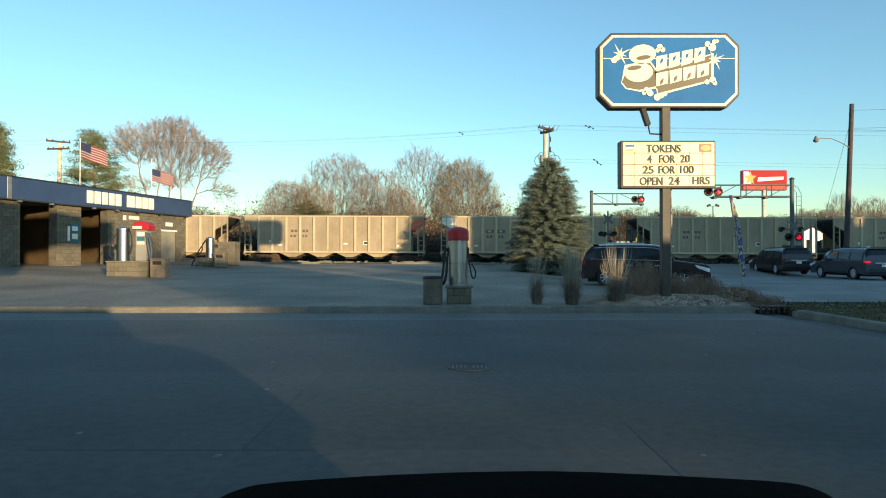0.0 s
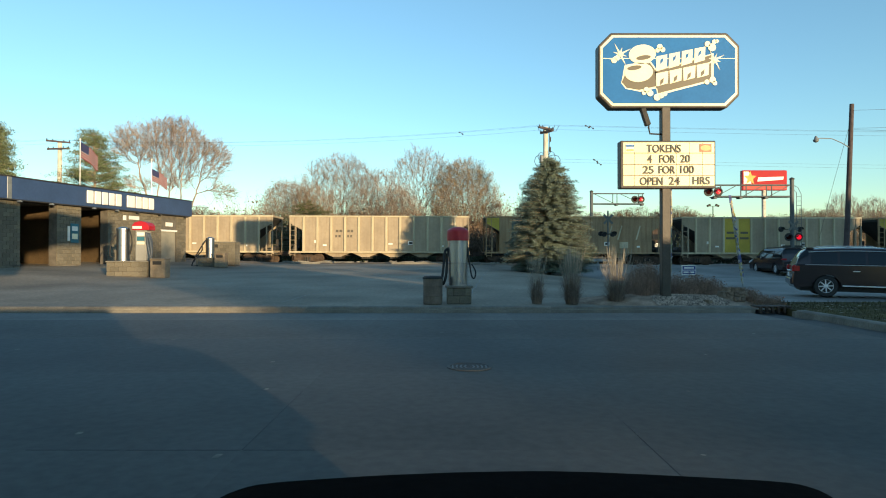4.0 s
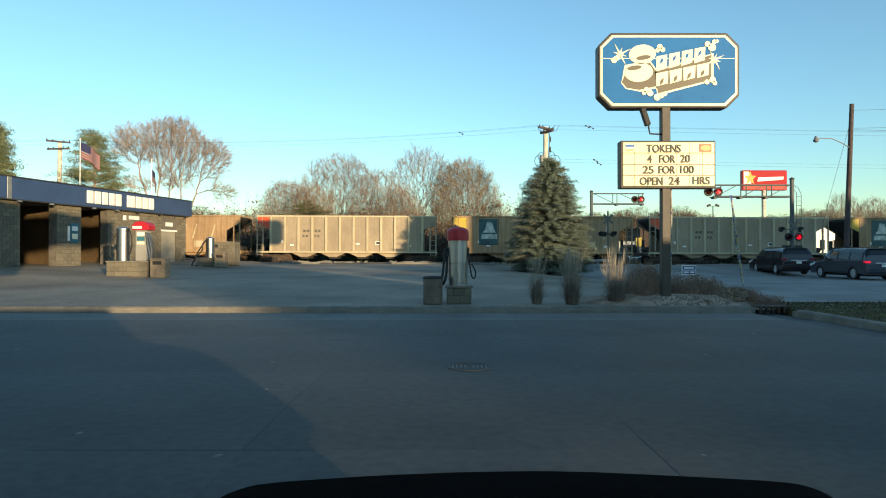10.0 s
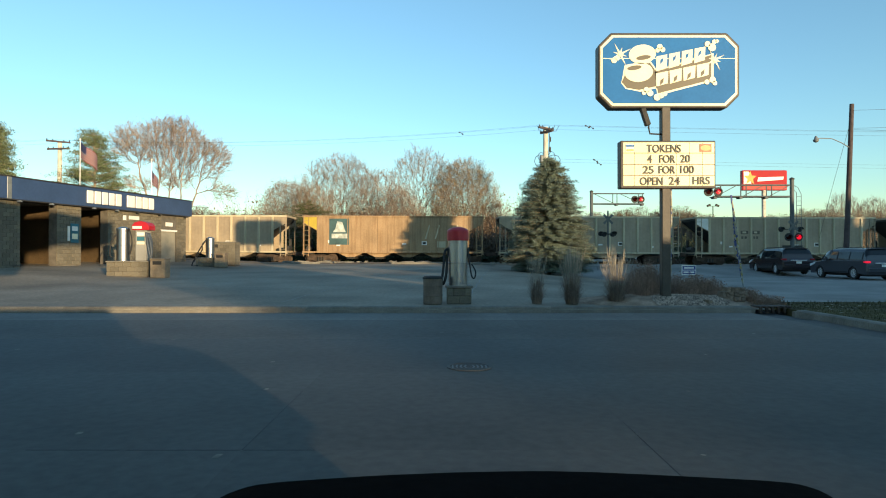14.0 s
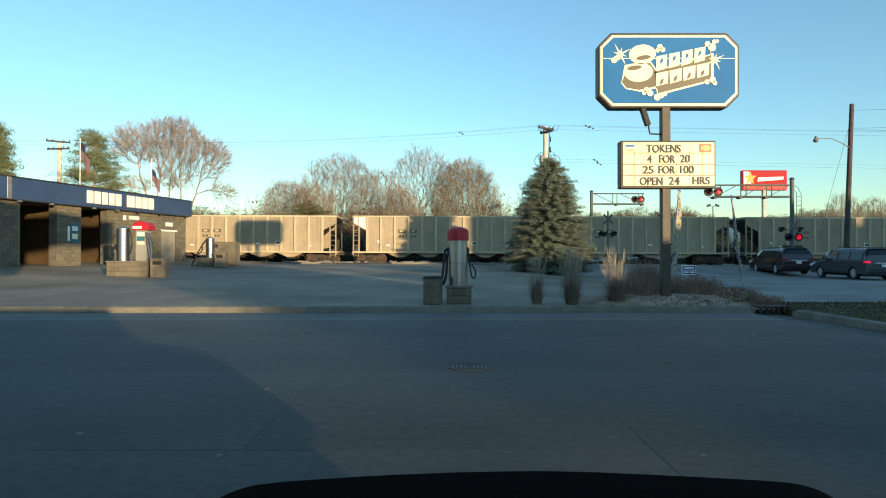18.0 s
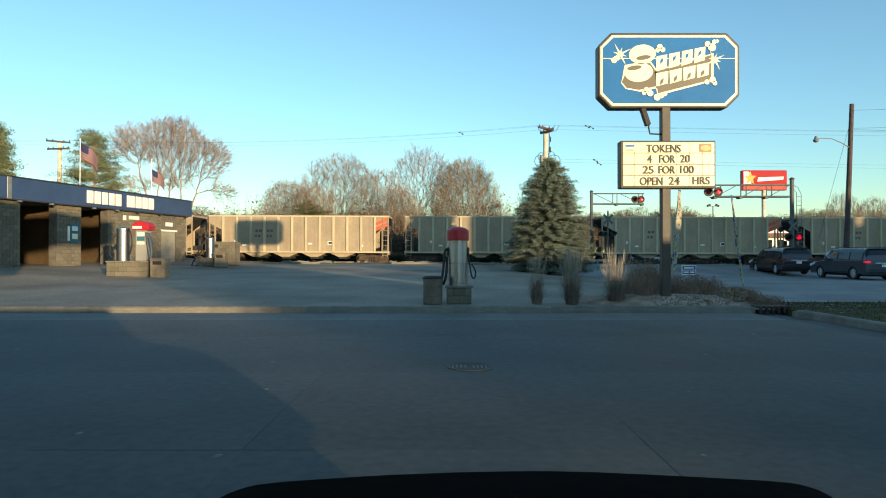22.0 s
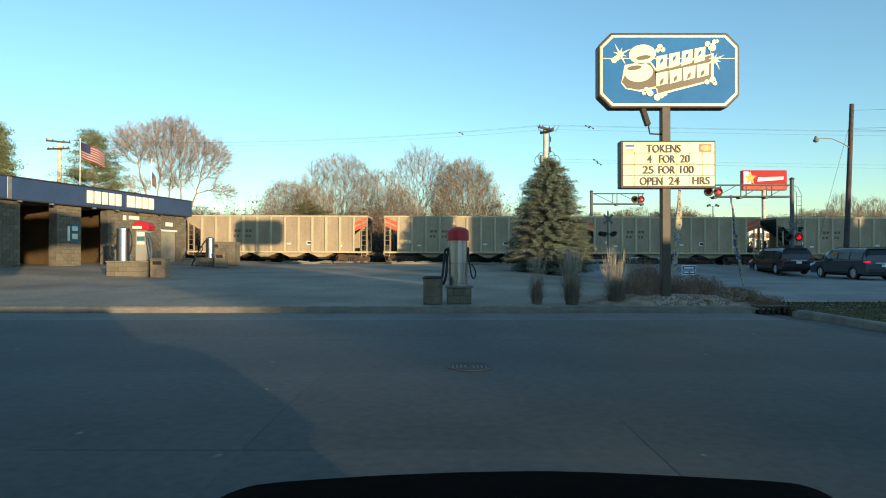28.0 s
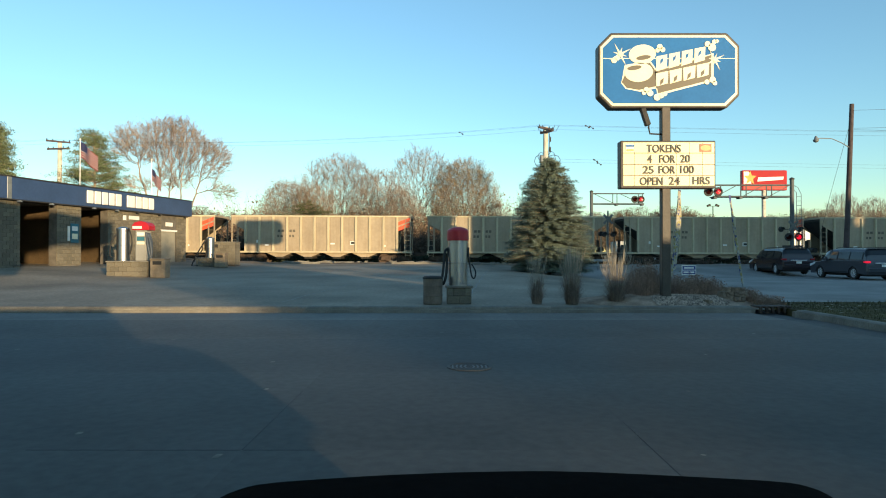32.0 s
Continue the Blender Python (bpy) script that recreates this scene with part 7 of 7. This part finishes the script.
for x in (-7.4, -3.6, 0.6, 4.8):
    shop_door = part("door", Geo().box(x, x + 2.4, -0.06, 0.0, -0.1, 2.9, bevel=0.02), GALV, works, "grey roller door")
    part("door_frame", Geo().box(x - 0.12, x, -0.09, 0.0, -0.1, 3.0).box(x + 2.4, x + 2.52, -0.09, 0.0, -0.1, 3.0).box(x, x + 2.4, -0.09, 0.0, 2.9, 3.0), WHITE_PAINT, shop_door, "white door frame")
    part("window", Geo().box(x + 0.3, x + 2.1, -0.05, 0.0, 3.6, 4.5), CAR_GLASS, works)
vehicle("car", "white parked car beyond the railway", CAR_WHITE, 4.6, 1.5, 1.85, "suv", pose(at_px(1150, 68), 68, ground_z(at_px(1150, 68), 68), 0, 0, 180))
fuel = thing("far_kiosk", "small white kiosk with an orange panel", "building", pose(*on_ground(1112, 84)))
part("wall", Geo().box(-1.6, 2.2, 0, 3, -0.3, 2.9), GALV, fuel)
part("panel", Geo().box(1.0, 1.8, -0.1, 0, 2.2, 3.4), YELLOW, fuel, "orange panel")
part("window", Geo().box(-1.0, 1.4, -0.06, 0.0, 1.0, 2.4), CAR_GLASS, fuel)


# ---- flags on poles: rigid strips that swing one after another
FLAG_RED = material("flag_red", (0.26, 0.03, 0.04), 0.85, var=0.12, scale=3, fine=20)
FLAG_WHITE = material("flag_white", (0.34, 0.325, 0.32), 0.85, var=0.08, scale=3, fine=20)
FLAG_BLUE = material("flag_blue", (0.035, 0.04, 0.11), 0.85, var=0.12, scale=3, fine=20)


def flag_on_pole(px, y, top_py, size, label, lower=0.12):
    """A pole and a flag of rigid strips; the strips hang one behind the other along the fly."""
    x, yy, z = on_ground(px, y)
    zt = EYE_Z + (451 - top_py) * y / LENS_PX
    p = thing("flag_pole", label, "flag", pose(x, yy, 0))
    part("pole", Geo().tube([(0, 0, z - 0.2), (0, 0, zt)], [0.045, 0.026], 10), WHITE_PAINT, p)
    part("finial", Geo().lathe([(0.01, -0.08), (0.07, -0.04), (0.08, 0.0), (0.05, 0.06), (0.01, 0.08)], 10, Matrix.Translation((0, 0, zt + 0.06))), CREAM, p)
    cloth, n, w = [], 14, size * 1.88 / 14
    for k in range(n):
        g = Geo()
        g.add([(x_, y_, -size * i / 13) for i in range(14) for x_, y_ in ((0, -0.006), (w + 0.01, -0.006), (w + 0.01, 0.006), (0, 0.006))],
              [(4 * i + q, 4 * i + 4 + q, 4 * i + 4 + (q + 1) % 4, 4 * i + (q + 1) % 4) for i in range(13) for q in range(4)] + [(0, 1, 2, 3), (55, 54, 53, 52)])
        o = part("strip", g, FLAG_RED, p, "striped flag cloth")
        o.data.materials.append(FLAG_WHITE)
        o.data.materials.append(FLAG_BLUE)
        for i, f in enumerate(o.data.polygons):
            row = min(i // 4, 12)
            f.material_index = 2 if row < 7 and k < 6 else row % 2
        cloth.append(o)
    return p, cloth, w, zt - lower


flag_a = flag_on_pole(141, 50, 248, 1.28, "striped red and white flag on a white pole")
flag_b = flag_on_pole(268, 56, 284, 1.08, "smaller striped flag on a white pole", 0.75)


# ---- what moves
def swing(flag, rows):
    """Poses of the strips of a flag: rows of seconds, heading, droop and wave."""
    p, cloth, w, zt = flag
    for k, o in enumerate(cloth):
        keys = []
        for t, head, droop, wave in rows:
            x = y = z = 0.0
            for j in range(k + 1):
                a = radians(head + wave * math.sin(0.55 * j - 2.2 * t))
                d = radians(droop * (0.75 + 0.05 * j))
                if j < k:
                    x, y, z = x + w * math.cos(a), y + w * math.sin(a), z - w * math.tan(d) * 0.9
            keys.append((t, Matrix.Translation((x, y, zt + z)) @ Matrix.Rotation(a, 4, "Z")))
        walk(o, keys)


def motions():
    for k, w in TRAIN:
        rows = []
        for t in range(0, 33, 2):
            x = GAP_0 + PITCH * (k + 0.5) - run(t)
            rows.append((t, pose(x, TRACK_Y, rail_z(x), 0, math.degrees(math.atan(-GRADE)), 0)))
        walk(w, rows)
    walk(suv, [(t, pose(x, y, ground_z(x, y) + 0.002, 0, 1.2 if t < 5 else 0.0, a)) for t, x, y, a in SUV_ROWS])
    # the car's wheels roll with its way
    dist, spins = 0.0, []
    for i, (t, x, y, a) in enumerate(SUV_ROWS):
        if i:
            dist += math.hypot(x - SUV_ROWS[i - 1][1], y - SUV_ROWS[i - 1][2])
        spins.append((t, dist))
    for wh in suv_wheels:
        at = wh.matrix_basis.translation.copy()
        keys = []
        for i in range(0, 321):
            t = i / 10
            j = max(n for n in range(len(spins)) if spins[n][0] <= t + 1e-6)
            if j + 1 < len(spins):
                f = (t - spins[j][0]) / (spins[j + 1][0] - spins[j][0])
                s = spins[j][1] + f * (spins[j + 1][1] - spins[j][1])
            else:
                s = spins[j][1]
            keys.append((t, Matrix.Translation(at) @ Matrix.Rotation(s / 0.395, 4, "Y")))
        walk(wh, keys)
    # headings and droop of the two flags as the wind turns, in degrees
    wind_a = ((0, 62, 13), (1, 144, 24), (2, 96, 24), (3, 86, 20), (6, 88, 21), (7, 91, 22), (8, 93, 22), (9, 96, 24), (10, 84, 19), (11, 84, 19), (12, 88, 21), (13, 86, 20), (14, 86, 20), (17, 101, 25), (18, 106, 27), (19, 96, 24), (20, 104, 27), (21, 77, 17), (22, 86, 20), (23, 96, 24), (24, 106, 27), (25, 80, 18), (28, 69, 15), (29, 86, 20), (30, 86, 20), (31, 82, 19), (32, 89, 21), (0.5, 105, 20), (4.5, 88, 20))
    wind_b = ((0, 50, 13), (1, 63, 16), (2, 63, 16), (3, 72, 18), (6, 81, 20), (7, 85, 22), (8, 81, 20), (9, 128, 28), (10, 105, 29), (11, 105, 29), (12, 95, 26), (13, 91, 24), (14, 97, 26), (17, 97, 26), (18, 97, 26), (19, 105, 29), (20, 94, 25), (21, 102, 28), (22, 81, 20), (23, 76, 19), (24, 88, 23), (25, 97, 26), (28, 102, 28), (29, 72, 18), (30, 78, 20), (31, 78, 20), (32, 93, 24), (8.5, 105, 22), (4.5, 75, 20))
    swing(flag_a, [(t, a, d, 16) for t, a, d in sorted(wind_a)])
    swing(flag_b, [(t, a, d, 14) for t, a, d in sorted(wind_b)])
    fx, fy, fz = on_ground(1318, 19.6)
    walk(feather_a, [(t, pose(fx, fy, fz, 0, lean, 0) @ pose(0, 0, 0, 0, 0, turn)) for t, lean, turn in ((0, -8, 20), (1, -9, 35), (2, -7, 10), (3, -8, 30), (5, -8, 55), (7, -8, 60), (9, -7, 75), (11, -7.5, 68), (14, -7, 80), (17, -7, 76), (20, -7, 82), (23, -7, 70), (26, -7.5, 78), (29, -7, 84), (32, -8, 70))])
    gx, gy, gz = on_ground(1186, 22.5)
    walk(feather_b, [(t, pose(gx, gy, gz, 0, lean, 0) @ pose(0, 0, 0, 0, 0, turn)) for t, lean, turn in ((0, 1, 84), (5, 1, 86), (9, 1, 84), (14, 1, 84), (15.5, 3, 70), (17, 4.5, 45), (20, 5, 36), (23, 5, 40), (27, 5, 34), (32, 5, 40))])


SUV_ROWS = ((0.0, 8.5, 26.25, -21.0), (0.5, 9.28, 25.84, -22.0), (1.0, 10.12, 25.43, -23.0), (1.5, 11.0, 24.98, -24.0), (2.0, 11.9, 24.52, -25.0), (2.5, 12.72, 24.09, -26.0), (3.0, 13.6, 23.65, -26.0), (3.5, 14.53, 23.2, -25.0),
            (5.5, 19.3, 21.4, -17.0), (8.0, 27.5, 20.7, -3.0), (12.0, 41.0, 20.7, 0.0), (32.0, 112.0, 20.7, 0.0))
motions()
